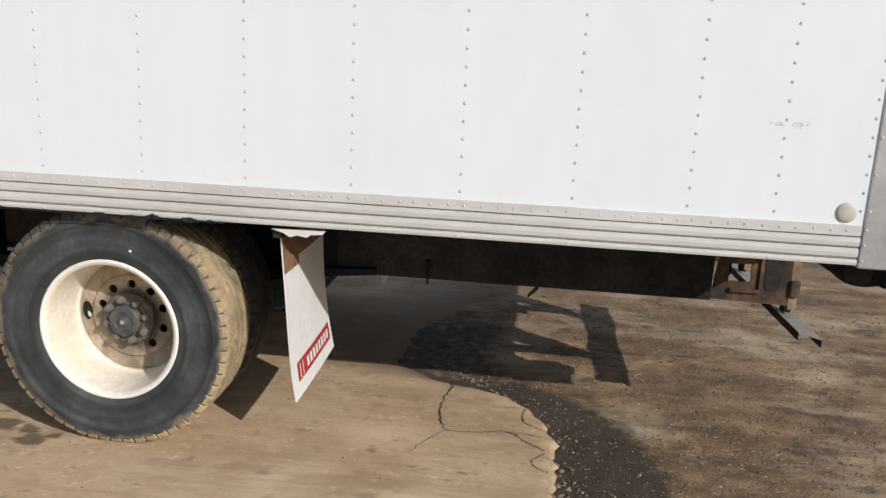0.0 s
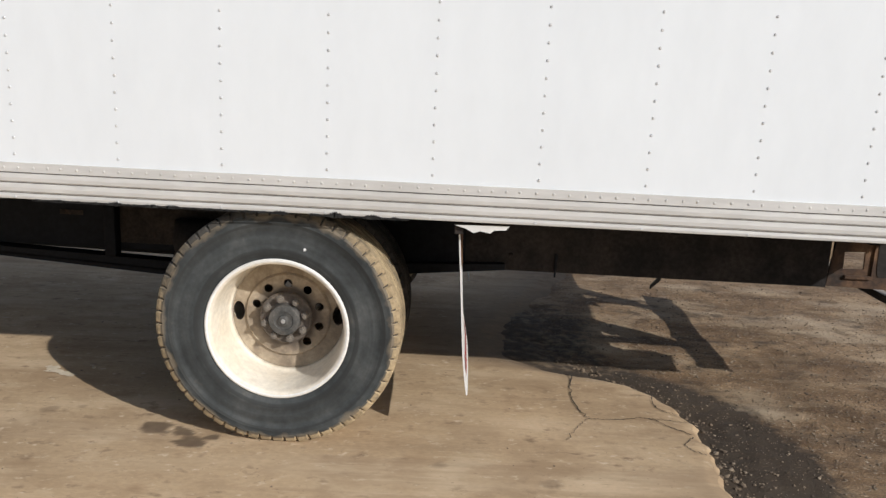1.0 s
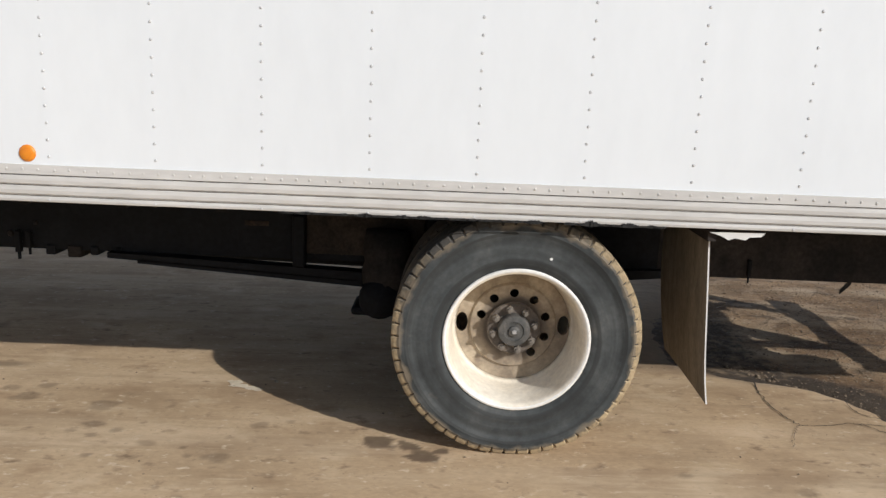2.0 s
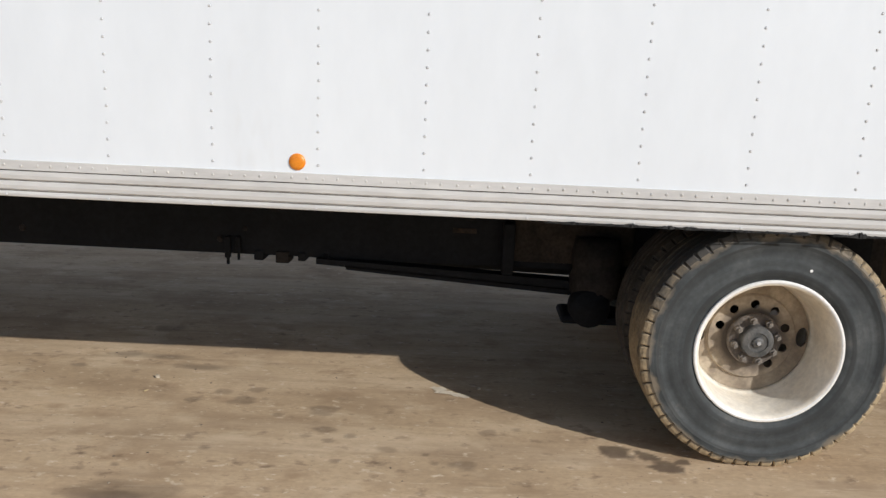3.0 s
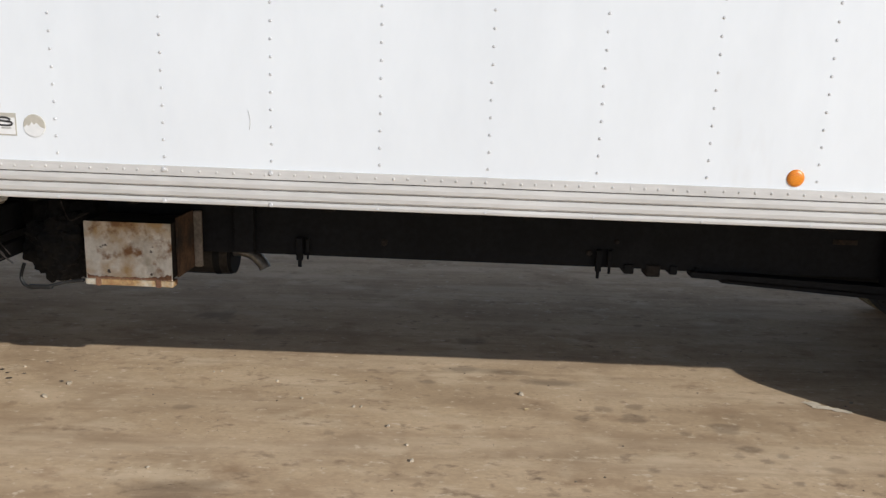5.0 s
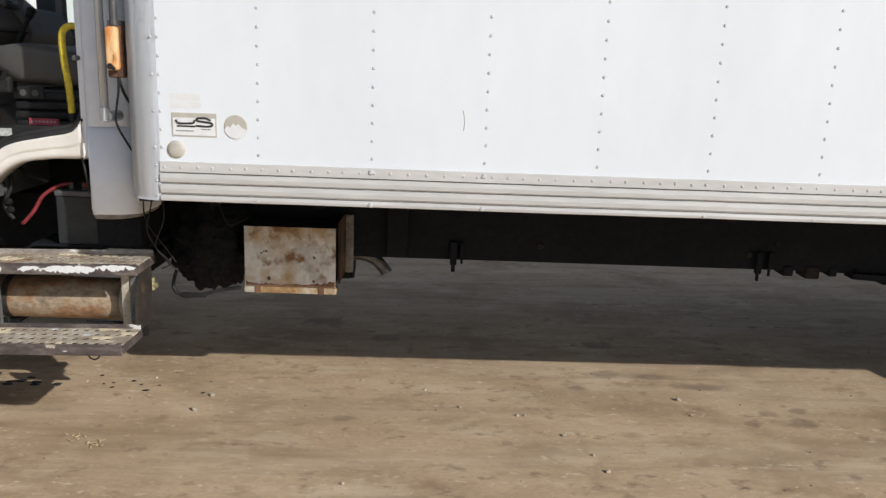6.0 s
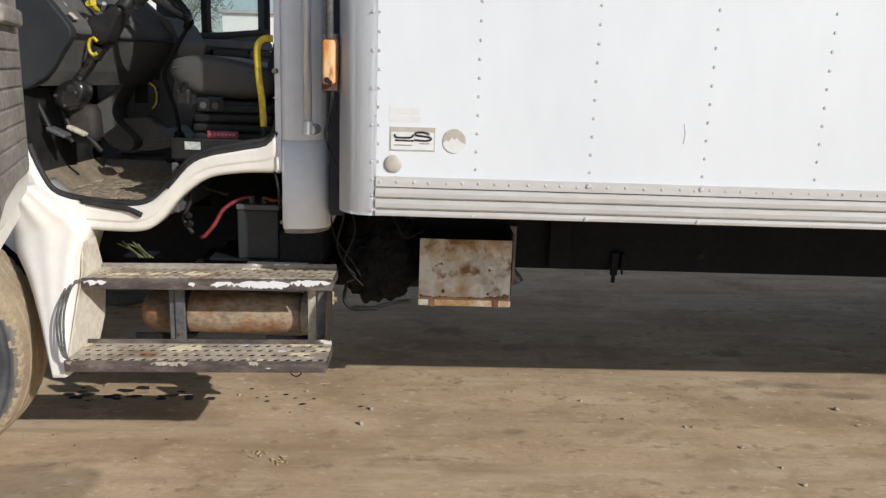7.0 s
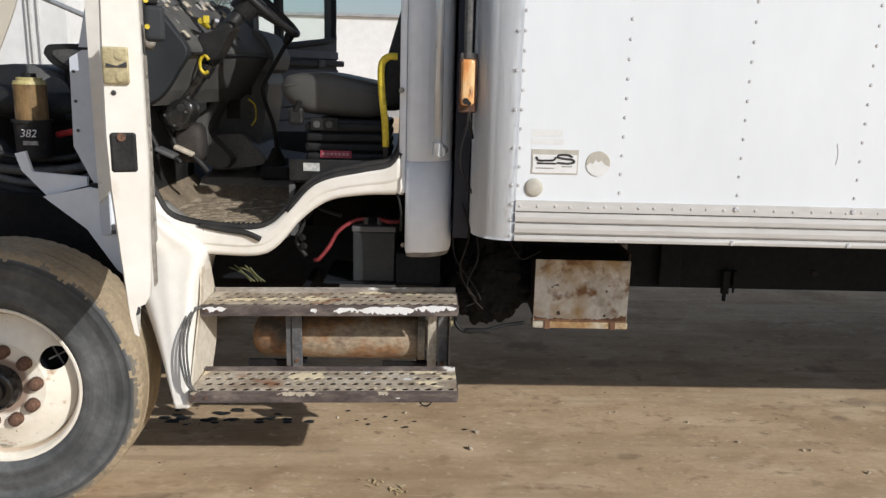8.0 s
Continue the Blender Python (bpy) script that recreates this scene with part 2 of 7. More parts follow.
M_hanger = mat("grey_step_post", [(0.13, 0.13, 0.135), (0.21, 0.205, 0.20)], 0.6, 0.3, scale=9, fine=60, bump=0.08, spots=[((0.16, 0.11, 0.075), 8, 0.6, 0.72)])
M_bar = mat("dull_bar", [(0.20, 0.175, 0.155), (0.30, 0.265, 0.235)], 0.7, scale=9, fine=60, bump=0.1)
M_rustnut = mat("rusty_nut", [(0.09, 0.05, 0.035), (0.19, 0.10, 0.06)], 0.85, scale=30, fine=120, bump=0.15)
M_frame = mat("black_frame", [(0.0075, 0.0088, 0.0115), (0.015, 0.0165, 0.020)], 0.75, scale=3, fine=40, shine=0.18, bump=0.06,
              spots=[((0.02, 0.017, 0.015), 2.0, 0.64, 0.8)])
M_framerust = mat("rusty_frame_end", [(0.028, 0.020, 0.016), (0.085, 0.047, 0.028), (0.19, 0.11, 0.062)], 0.9, scale=6, fine=60, bump=0.2)
M_flange = mat("pale_rust_flange", [(0.20, 0.125, 0.07), (0.34, 0.25, 0.16)], 0.9, scale=9, fine=60, bump=0.15)
M_framedirt = mat("dirty_frame", [(0.021, 0.019, 0.019), (0.050, 0.042, 0.038)], 0.85, scale=5, fine=50, shine=0.18, bump=0.1)
M_dustframe = mat("dusty_frame_steel", [(0.024, 0.020, 0.018), (0.060, 0.047, 0.038)], 0.9, scale=7, fine=60, shine=0.2, bump=0.15, spots=[((0.09, 0.055, 0.035), 9, 0.62, 0.74)])
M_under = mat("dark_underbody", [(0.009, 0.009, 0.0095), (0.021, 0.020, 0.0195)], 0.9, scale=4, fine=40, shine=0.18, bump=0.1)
M_shield = mat("rusty_galvanised_shield", [(0.60, 0.57, 0.51), (0.74, 0.72, 0.67), (0.60, 0.53, 0.42)], 0.6, 0.0, scale=7, fine=55, bump=0.08, fine_mix=0.15,
               spots=[((0.43, 0.29, 0.14), 5.0, 0.46, 0.62), ((0.36, 0.33, 0.27), 6.2, 0.55, 0.68), ((0.21, 0.10, 0.04), 8.4, 0.52, 0.63), ((0.40, 0.385, 0.36), 3.0, 0.58, 0.68), ((0.05, 0.035, 0.03), 15, 0.66, 0.68)])
M_shieldrust = mat("shield_lip_rust", [(0.50, 0.46, 0.38), (0.40, 0.26, 0.12), (0.24, 0.10, 0.04)], 0.75, 0.1, scale=9, fine=55, bump=0.1)
M_exhaust = mat("exhaust_steel", [(0.03, 0.028, 0.027), (0.07, 0.063, 0.058)], 0.5, 0.4, scale=8, fine=60, shine=0.18, bump=0.08)
M_tank = mat("rusty_air_tank", [(0.05, 0.040, 0.032), (0.13, 0.098, 0.073), (0.30, 0.155, 0.070), (0.40, 0.31, 0.21), (0.18, 0.125, 0.09)], 0.75, 0.0, scale=4, fine=50, bump=0.12,
             edges=(0.3, 0.68), stretch=(0.9, 1.3, 1.3))
M_step = mat("worn_step", [(0.075, 0.060, 0.058), (0.12, 0.095, 0.088), (0.23, 0.19, 0.165)], 0.65, 0.25, scale=11, fine=60, bump=0.15, stretch=(0.6, 1.6, 1.6),
             spots=[((0.70, 0.69, 0.66), 7.0, 0.655, 0.67)])
M_strap = mat("cream_strap", [(0.40, 0.34, 0.25), (0.56, 0.50, 0.40)], 0.7, scale=9, fine=60, bump=0.1)
M_steptop = mat("dusty_step_tread", [(0.34, 0.265, 0.19), (0.50, 0.42, 0.315), (0.66, 0.58, 0.465)], 0.85, 0.0, scale=8, fine=80, bump=0.25, fine_mix=0.35, stretch=(0.8, 1.3, 1),
                spots=[((0.13, 0.09, 0.068), 7, 0.53, 0.63), ((0.80, 0.68, 0.46), 7, 0.555, 0.60), ((0.27, 0.125, 0.06), 5, 0.60, 0.70), ((0.78, 0.78, 0.77), 9, 0.65, 0.67)])
M_pan = mat("dark_step_pan", [(0.025, 0.018, 0.014), (0.09, 0.062, 0.042)], 0.95, scale=16, fine=60, bump=0.1)
M_stepback = mat("flaking_white_edge", [(0.26, 0.22, 0.19), (0.46, 0.42, 0.37)], 0.7, 0.0, scale=8, fine=60, bump=0.15, stretch=(0.6, 1.5, 1.5),
                 spots=[((0.80, 0.80, 0.79), 4, 0.57, 0.59), ((0.13, 0.10, 0.09), 9, 0.60, 0.64)])
M_cab = mat("cream_white_cab", [(0.72, 0.68, 0.60), (0.79, 0.76, 0.70)], 0.45, scale=2.5, fine=18, bump=0.02, fine_mix=0.06, coat=0.15,
            spots=[((0.50, 0.41, 0.30), 4, 0.64, 0.82), ((0.26, 0.17, 0.10), 16, 0.71, 0.76)])
M_fairing = mat("pale_grey_fairing", [(0.82, 0.85, 0.89), (0.87, 0.89, 0.92)], 0.5, scale=1.6, fine=20, bump=0.02, fine_mix=0.05,
                spots=[((0.52, 0.52, 0.51), 4, 0.70, 0.86)])
M_cowl = mat("primer_grey_cowl", [(0.60, 0.64, 0.69), (0.67, 0.70, 0.74)], 0.55, scale=3, fine=30, bump=0.02, fine_mix=0.06)
M_plastic = mat("grey_interior_plastic", [(0.080, 0.080, 0.078), (0.120, 0.116, 0.108)], 0.6, scale=6, fine=220, bump=0.08,
                spots=[((0.21, 0.185, 0.15), 4, 0.64, 0.8)])
M_tunnel = mat("worn_grey_tunnel", [(0.14, 0.135, 0.128), (0.20, 0.19, 0.175)], 0.6, scale=6, fine=150, bump=0.08)
M_plastic2 = mat("charcoal_plastic", [(0.075, 0.077, 0.082), (0.12, 0.119, 0.117)], 0.55, scale=6, fine=200, bump=0.08)
M_dash = mat("dark_grey_dash", [(0.022, 0.025, 0.029), (0.034, 0.037, 0.040)], 0.65, shine=0.25, scale=5, fine=220, bump=0.04, fine_mix=0.12,
             spots=[((0.13, 0.118, 0.10), 4, 0.70, 0.86)])
M_doorpad = mat("slate_door_pad", [(0.115, 0.120, 0.134), (0.16, 0.165, 0.178)], 0.6, scale=6, fine=150, bump=0.08)
M_trim = mat("grey_door_trim", [(0.22, 0.20, 0.175), (0.33, 0.30, 0.262)], 0.65, scale=5, fine=40, bump=0.1)
M_black = mat("black_plastic", [(0.014, 0.014, 0.0145), (0.032, 0.031, 0.030)], 0.5, shine=0.25, scale=10, fine=120, bump=0.05)
M_seal = mat("black_rubber_seal", [(0.014, 0.014, 0.014), (0.035, 0.032, 0.03)], 0.7, scale=14, fine=90, bump=0.08)
M_gloss = mat("glossy_black_cover", [(0.012, 0.012, 0.012), (0.03, 0.028, 0.026)], 0.28, scale=10, fine=90, bump=0.03, coat=0.3, spots=[((0.14, 0.11, 0.085), 9, 0.64, 0.78)])
M_boot = mat("dusty_brown_boot", [(0.030, 0.025, 0.022), (0.058, 0.047, 0.040)], 0.8, scale=8, fine=90, bump=0.1)
M_seat = mat("grey_seat_vinyl", [(0.060, 0.057, 0.052), (0.088, 0.084, 0.076)], 0.5, scale=5, fine=200, bump=0.05, fine_mix=0.12)
M_seatside = mat("dark_seat_side", [(0.055, 0.053, 0.05), (0.095, 0.09, 0.082)], 0.7, scale=6, fine=150, bump=0.12)
M_mat = mat("dusty_floor_mat", [(0.50, 0.41, 0.29), (0.68, 0.575, 0.425)], 0.95, scale=6, fine=70, bump=0.3, stretch=(1, 2.0, 1),
            spots=[((0.20, 0.155, 0.105), 22, 0.56, 0.68), ((0.30, 0.235, 0.16), 4, 0.50, 0.70)])
M_toe = mat("grimy_toe_board", [(0.17, 0.13, 0.09), (0.28, 0.22, 0.15)], 0.9, scale=8, fine=70, bump=0.2)
M_oldlabel = mat("grubby_label", [(0.42, 0.43, 0.40), (0.62, 0.63, 0.60)], 0.6, scale=30, fine=90, bump=0.02)
M_matrib = mat("worn_mat_rib", [(0.15, 0.12, 0.085), (0.30, 0.245, 0.175)], 0.9, scale=14, fine=70, bump=0.2)
M_vinyl = mat("scuffed_floor_vinyl", [(0.15, 0.14, 0.125), (0.24, 0.22, 0.19)], 0.5, scale=5, fine=60, bump=0.1, spots=[((0.34, 0.28, 0.20), 6, 0.6, 0.75)])
M_yellow = mat("yellow_grab_bar", [(0.62, 0.46, 0.02), (0.74, 0.58, 0.05)], 0.5, scale=9, fine=60, bump=0.05)
M_red = mat("red_plastic", [(0.40, 0.025, 0.03), (0.48, 0.045, 0.045)], 0.5, scale=20, bump=0.02)
M_pinktext = mat("faded_print", [(0.55, 0.32, 0.34), (0.62, 0.40, 0.41)], 0.6, scale=30, bump=0.0)
M_cable = mat("dull_red_cable", [(0.20, 0.022, 0.028), (0.28, 0.035, 0.04)], 0.5, scale=20, bump=0.02)
M_pink = mat("red_label", [(0.45, 0.06, 0.09), (0.52, 0.09, 0.12)], 0.6, scale=30, bump=0.0)
M_paper = mat("white_paper", [(0.74, 0.74, 0.73), (0.79, 0.79, 0.78)], 0.7, scale=20, bump=0.0, fine_mix=0.06)
M_ink = mat("black_ink", [(0.02, 0.02, 0.022), (0.035, 0.034, 0.034)], 0.6, scale=30, bump=0)
M_greyink = mat("grey_ink", [(0.34, 0.33, 0.31), (0.42, 0.40, 0.38)], 0.6, scale=30, bump=0)
M_tan = mat("faded_tan_film", [(0.46, 0.43, 0.365), (0.52, 0.49, 0.42)], 0.55, scale=18, fine=40, bump=0.02, fine_mix=0.08)
M_ghost = mat("faded_label", [(0.735, 0.735, 0.72), (0.765, 0.77, 0.76)], 0.5, scale=18, fine=40, bump=0.0, fine_mix=0.05)
M_orange = mat("orange_reflector", [(0.80, 0.22, 0.01), (0.88, 0.30, 0.02)], 0.3, scale=20, fine=300, bump=0.1, coat=0.4)
M_amber = mat("amber_lens", [(0.66, 0.25, 0.07), (0.80, 0.40, 0.15), (0.86, 0.56, 0.28)], 0.35, scale=14, fine=40, bump=0.03, coat=0.3, fine_mix=0.10, stretch=(2.2, 1, 0.7),
              spots=[((0.26, 0.11, 0.05), 19, 0.60, 0.72)])
M_chrome = mat("dull_chrome", [(0.66, 0.70, 0.745), (0.78, 0.82, 0.86)], 0.25, 0.5, scale=2, fine=20, bump=0.01, fine_mix=0.06)
M_chrome_dull = mat("dull_pipe_steel", [(0.16, 0.155, 0.15), (0.28, 0.27, 0.265)], 0.4, 0.7, scale=9, fine=50, bump=0.05)
M_flap = mat("white_flap", [(0.66, 0.65, 0.63), (0.74, 0.735, 0.72)], 0.55, scale=3, fine=25, bump=0.04, fine_mix=0.07,
             spots=[((0.46, 0.42, 0.36), 5, 0.64, 0.8)])
M_flapback = mat("dirty_flap_back", [(0.20, 0.165, 0.125), (0.33, 0.28, 0.215)], 0.9, scale=5, fine=50, bump=0.1, stretch=(1, 3, 0.6))
M_rust = mat("plain_rust", [(0.15, 0.07, 0.04), (0.28, 0.15, 0.08)], 0.9, scale=12, fine=80, bump=0.2)
M_tar = mat("black_tar", [(0.012, 0.012, 0.012), (0.03, 0.03, 0.03)], 0.7, scale=20, bump=0.1)
M_brass = mat("dull_brass_latch", [(0.40, 0.34, 0.19), (0.52, 0.45, 0.27)], 0.5, 0.5, scale=14, fine=80, bump=0.05)
M_filter = mat("amber_fuel_bowl", [(0.21, 0.125, 0.05), (0.28, 0.175, 0.075)], 0.4, scale=9, fine=30, bump=0.0, coat=0.25)
M_filtertop = mat("yellowed_plastic", [(0.52, 0.44, 0.18), (0.60, 0.52, 0.26)], 0.5, scale=9, bump=0.02)
M_battery = mat("dusty_battery_case", [(0.014, 0.017, 0.020), (0.027, 0.031, 0.035)], 0.5, scale=9, fine=80, bump=0.05, spots=[((0.07, 0.07, 0.065), 6, 0.62, 0.80)])
M_grass = mat("dry_grass", [(0.07, 0.09, 0.035), (0.18, 0.18, 0.08)], 0.8, scale=20, bump=0.02)
M_wall = mat("white_metal_wall", [(0.72, 0.72, 0.70), (0.78, 0.78, 0.77)], 0.55, scale=0.5, fine=4, bump=0.02, fine_mix=0.06)
M_conduit = mat("pale_conduit", [(0.50, 0.50, 0.49), (0.58, 0.58, 0.57)], 0.5, scale=3, bump=0.0)
M_beige = mat("beige_hood_liner", [(0.52, 0.45, 0.34), (0.60, 0.53, 0.42)], 0.6, scale=4, fine=30, bump=0.03)
M_cream = mat("cream_tank_paint", [(0.64, 0.58, 0.48), (0.72, 0.67, 0.58)], 0.5, scale=0.5, fine=3, bump=0.0, fine_mix=0.06)
M_return = mat("splashed_cream", [(0.60, 0.53, 0.42), (0.72, 0.66, 0.56)], 0.6, scale=5, fine=40, bump=0.05, fine_mix=0.15,
               spots=[((0.38, 0.31, 0.22), 6, 0.58, 0.75), ((0.10, 0.08, 0.06), 34, 0.70, 0.73)])
M_paletan = mat("pale_tan", [(0.60, 0.50, 0.365), (0.70, 0.60, 0.46)], 0.95, scale=9, fine=40, bump=0.1, fine_mix=0.15)
M_scratch = mat("scuffed_panel", [(0.60, 0.60, 0.60), (0.68, 0.68, 0.675)], 0.6, scale=30, bump=0.0)
M_straw = mat("dry_straw", [(0.50, 0.38, 0.20), (0.62, 0.50, 0.30)], 0.8, scale=30, bump=0.02)
M_stone = mat("pale_pebble", [(0.50, 0.40, 0.28), (0.70, 0.60, 0.46)], 0.85, scale=40, fine=150, bump=0.2, per_object=0.3)
M_leaf = mat("far_leaves", [(0.10, 0.105, 0.075), (0.22, 0.21, 0.17)], 0.8, scale=3, bump=0.05)
M_bark = mat("far_bark", [(0.10, 0.08, 0.06), (0.18, 0.15, 0.12)], 0.9, scale=8, bump=0.2)
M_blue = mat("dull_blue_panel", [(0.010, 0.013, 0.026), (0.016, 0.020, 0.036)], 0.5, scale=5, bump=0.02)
M_maroon = mat("faded_red_brick", [(0.20, 0.07, 0.07), (0.27, 0.11, 0.10)], 0.8, scale=3, bump=0.05)
M_glass = glass("green_tinted_glass", (0.93, 0.975, 0.97), 0.05)
M_concrete = mat("dusty_concrete", [(0.425, 0.296, 0.173), (0.530, 0.378, 0.228), (0.615, 0.453, 0.286)], 0.9, scale=1.6, fine=50, bump=0.13, stretch=(0.75, 1.25, 1),
                 edges=(0.32, 0.68), fine_mix=0.13, detail=9.0,
                 spots=[((0.315, 0.208, 0.117), 2.2, 0.50, 0.76), ((0.655, 0.505, 0.335), 3.4, 0.54, 0.76), ((0.335, 0.218, 0.122), 5.5, 0.56, 0.74), ((0.27, 0.182, 0.108), 13.0, 0.58, 0.71), ((0.66, 0.53, 0.37), 24.0, 0.60, 0.70), ((0.24, 0.163, 0.10), 60.0, 0.64, 0.72)])


def lanes(m, stretch, scale, low, high, colour, strength):
    """Streaks drawn out along the way that vehicles drive."""
    nt = m.node_tree
    p = nt.nodes["Principled BSDF"]
    tc = nt.nodes.new("ShaderNodeTexCoord")
    mp = nt.nodes.new("ShaderNodeMapping")
    mp.inputs["Scale"].default_value = stretch
    n = nt.nodes.new("ShaderNodeTexNoise")
    n.inputs["Scale"].default_value, n.inputs["Detail"].default_value, n.inputs["Roughness"].default_value = scale, 6.0, 0.6
    f = nt.nodes.new("ShaderNodeMapRange")
    f.inputs["From Min"].default_value, f.inputs["From Max"].default_value, f.inputs["To Max"].default_value = low, high, strength
    x = nt.nodes.new("ShaderNodeMix")
    x.data_type = "RGBA"
    x.inputs["B"].default_value = (*colour, 1)
    old = p.inputs["Base Color"].links[0].from_socket
    link = nt.links.new
    link(tc.outputs["Object"], mp.inputs["Vector"])
    link(mp.outputs["Vector"], n.inputs["Vector"])
    link(n.outputs["Fac"], f.inputs["Value"])
    link(f.outputs["Result"], x.inputs["Factor"])
    link(old, x.inputs["A"])
    link(x.outputs["Result"], p.inputs["Base Color"])


lanes(M_concrete, (0.16, 1.0, 1.0), 3.0, 0.50, 0.70, (0.67, 0.515, 0.345), 0.50)
lanes(M_concrete, (0.22, 1.3, 1.0), 4.0, 0.54, 0.74, (0.33, 0.215, 0.122), 0.60)
lanes(M_concrete, (0.09, 1.0, 1.0), 11.0, 0.53, 0.70, (0.30, 0.20, 0.115), 0.42)
lanes(M_concrete, (0.40, 0.8, 1.0), 1.1, 0.52, 0.66, (0.345, 0.243, 0.142), 0.22)
lanes(M_concrete, (0.10, 1.0, 1.0), 34.0, 0.62, 0.72, (0.70, 0.565, 0.395), 0.30)
masked(M_concrete, "damp", (0.115, 0.076, 0.046), strength=0.9, soft=(0.08, 1.0), grain=0.22)
M_dirt = mat("gravelly_dirt", [(0.125, 0.074, 0.037), (0.245, 0.150, 0.078), (0.42, 0.285, 0.165)], 0.95, scale=2.4, fine=110, bump=0.8, edges=(0.3, 0.7), fine_mix=0.5, stretch=(0.75, 1.4, 1), detail=8.0,
             spots=[((0.46, 0.38, 0.28), 42, 0.60, 0.68), ((0.46, 0.355, 0.24), 1.5, 0.50, 0.68), ((0.075, 0.050, 0.031), 4, 0.56, 0.70)])
lanes(M_dirt, (0.5, 1.6, 1.0), 3.2, 0.52, 0.70, (0.46, 0.335, 0.205), 0.55)
masked(M_dirt, "damp", (0.046, 0.032, 0.020), strength=0.93)
M_gravel = mat("gravel_stones", [(0.11, 0.078, 0.052), (0.20, 0.148, 0.10), (0.37, 0.29, 0.205)], 0.9, scale=18, fine=120, bump=0.2)
M_crack = mat("crack_soil", [(0.035, 0.027, 0.02), (0.07, 0.055, 0.04)], 1.0, scale=20, bump=0.2)


# ---- mesh helpers ----
def part(name, bm, material, parent=None, label="", smooth=False, at=None):
    me = bpy.data.meshes.new(name)
    if smooth:
        for f in bm.faces:
            f.smooth = True
    bm.to_mesh(me)
    bm.free()
    for m in (material if isinstance(material, (list, tuple)) else [material]):
        me.materials.append(m)
    return put(name, me, parent, label, at)


def put(name, me, parent=None, label="", at=None):
    ob = new(name, me)
    if at is not None:
        ob.matrix_world = at
    if parent is not None:
        ob.parent = parent
        ob.matrix_parent_inverse = WORLD_OF[parent.name].inverted()
    WORLD_OF[ob.name] = ob.matrix_basis.copy()
    return tagged(ob, label) if label else ob


WORLD_OF = {}


def thing(name, label, category, at=(0, 0, 0), group="", kind=""):
    ob = new(name)
    ob.location = at
    WORLD_OF[ob.name] = Matrix.Translation(at)
    ob.empty_display_size = 0.1
    return tagged(ob, label, category, group, kind)


def box(bm, x0, x1, y0, y1, z0, z1, bevel=0.0, segments=2):
    r = bmesh.ops.create_cube(bm, size=1.0, matrix=Matrix.Translation(((x0 + x1) / 2, (y0 + y1) / 2, (z0 + z1) / 2)) @ Matrix.Diagonal((x1 - x0, y1 - y0, z1 - z0, 1)))
    if bevel:
        edges = list({e for v in r["verts"] for e in v.link_edges})
        bmesh.ops.bevel(bm, geom=edges, offset=bevel, segments=segments, affect="EDGES", profile=0.5)
    return bm


def boxed(x0, x1, y0, y1, z0, z1, bevel=0.004, segments=2):
    return box(bmesh.new(), x0, x1, y0, y1, z0, z1, bevel, segments)


def rod(bm, a, b, ra, rb=None, n=12, caps=True):
    a, b = Vector(a), Vector(b)
    d = b - a
    m = Matrix.Translation((a + b) / 2) @ d.to_track_quat("Z", "Y").to_matrix().to_4x4()
    bmesh.ops.create_cone(bm, cap_ends=caps, segments=n, radius1=ra, radius2=ra if rb is None else rb, depth=d.length, matrix=m)
    return bm


def tube(bm, pts, r, n=8, taper=None):
    """A round bar that follows points, smoothed between them."""
    pts = [Vector(p) for p in pts]
    line = []
    for i in range(len(pts) - 1):
        p0, p1, p2, p3 = pts[max(i - 1, 0)], pts[i], pts[i + 1], pts[min(i + 2, len(pts) - 1)]
        for k in range(5):
            t = k / 5
            line.append(0.5 * (2 * p1 + (p2 - p0) * t + (2 * p0 - 5 * p1 + 4 * p2 - p3) * t * t + (3 * p1 - p0 - 3 * p2 + p3) * t ** 3))
    line.append(pts[-1])
    rings = []
    side = None
    for i, p in enumerate(line):
        d = (line[min(i + 1, len(line) - 1)] - line[max(i - 1, 0)]).normalized()
        side = d.orthogonal().normalized() if side is None else (side - d * side.dot(d)).normalized()
        up = d.cross(side)
        rings.append([bm.verts.new(p + (side * math.cos(a) + up * math.sin(a)) * r) for a in (2 * math.pi * k / n for k in range(n))])
    for u, v in zip(rings, rings[1:]):
        for k in range(n):
            bm.faces.new((u[k], u[(k + 1) % n], v[(k + 1) % n], v[k]))
    bm.faces.new(rings[0][::-1])
    bm.faces.new(rings[-1])
    return bm


def lathe(bm, profile, n=48, close=False, material=None):
    """Turns (radius, y) pairs about the y axis."""
    rings = []
    for r, y in profile:
        rings.append([bm.verts.new((r * math.cos(2 * math.pi * k / n), y, r * math.sin(2 * math.pi * k / n))) for k in range(n)])
    for i, (u, v) in enumerate(zip(rings, rings[1:])):
        for k in range(n):
            f = bm.faces.new((u[k], v[k], v[(k + 1) % n], u[(k + 1) % n]))
            if material:
                f.material_index = material[i]
    return rings


def circle(cx, cz, r, n=20, squash=1.0):
    return [(cx + r * math.cos(2 * math.pi * k / n), cz + r * squash * math.sin(2 * math.pi * k / n)) for k in range(n)]


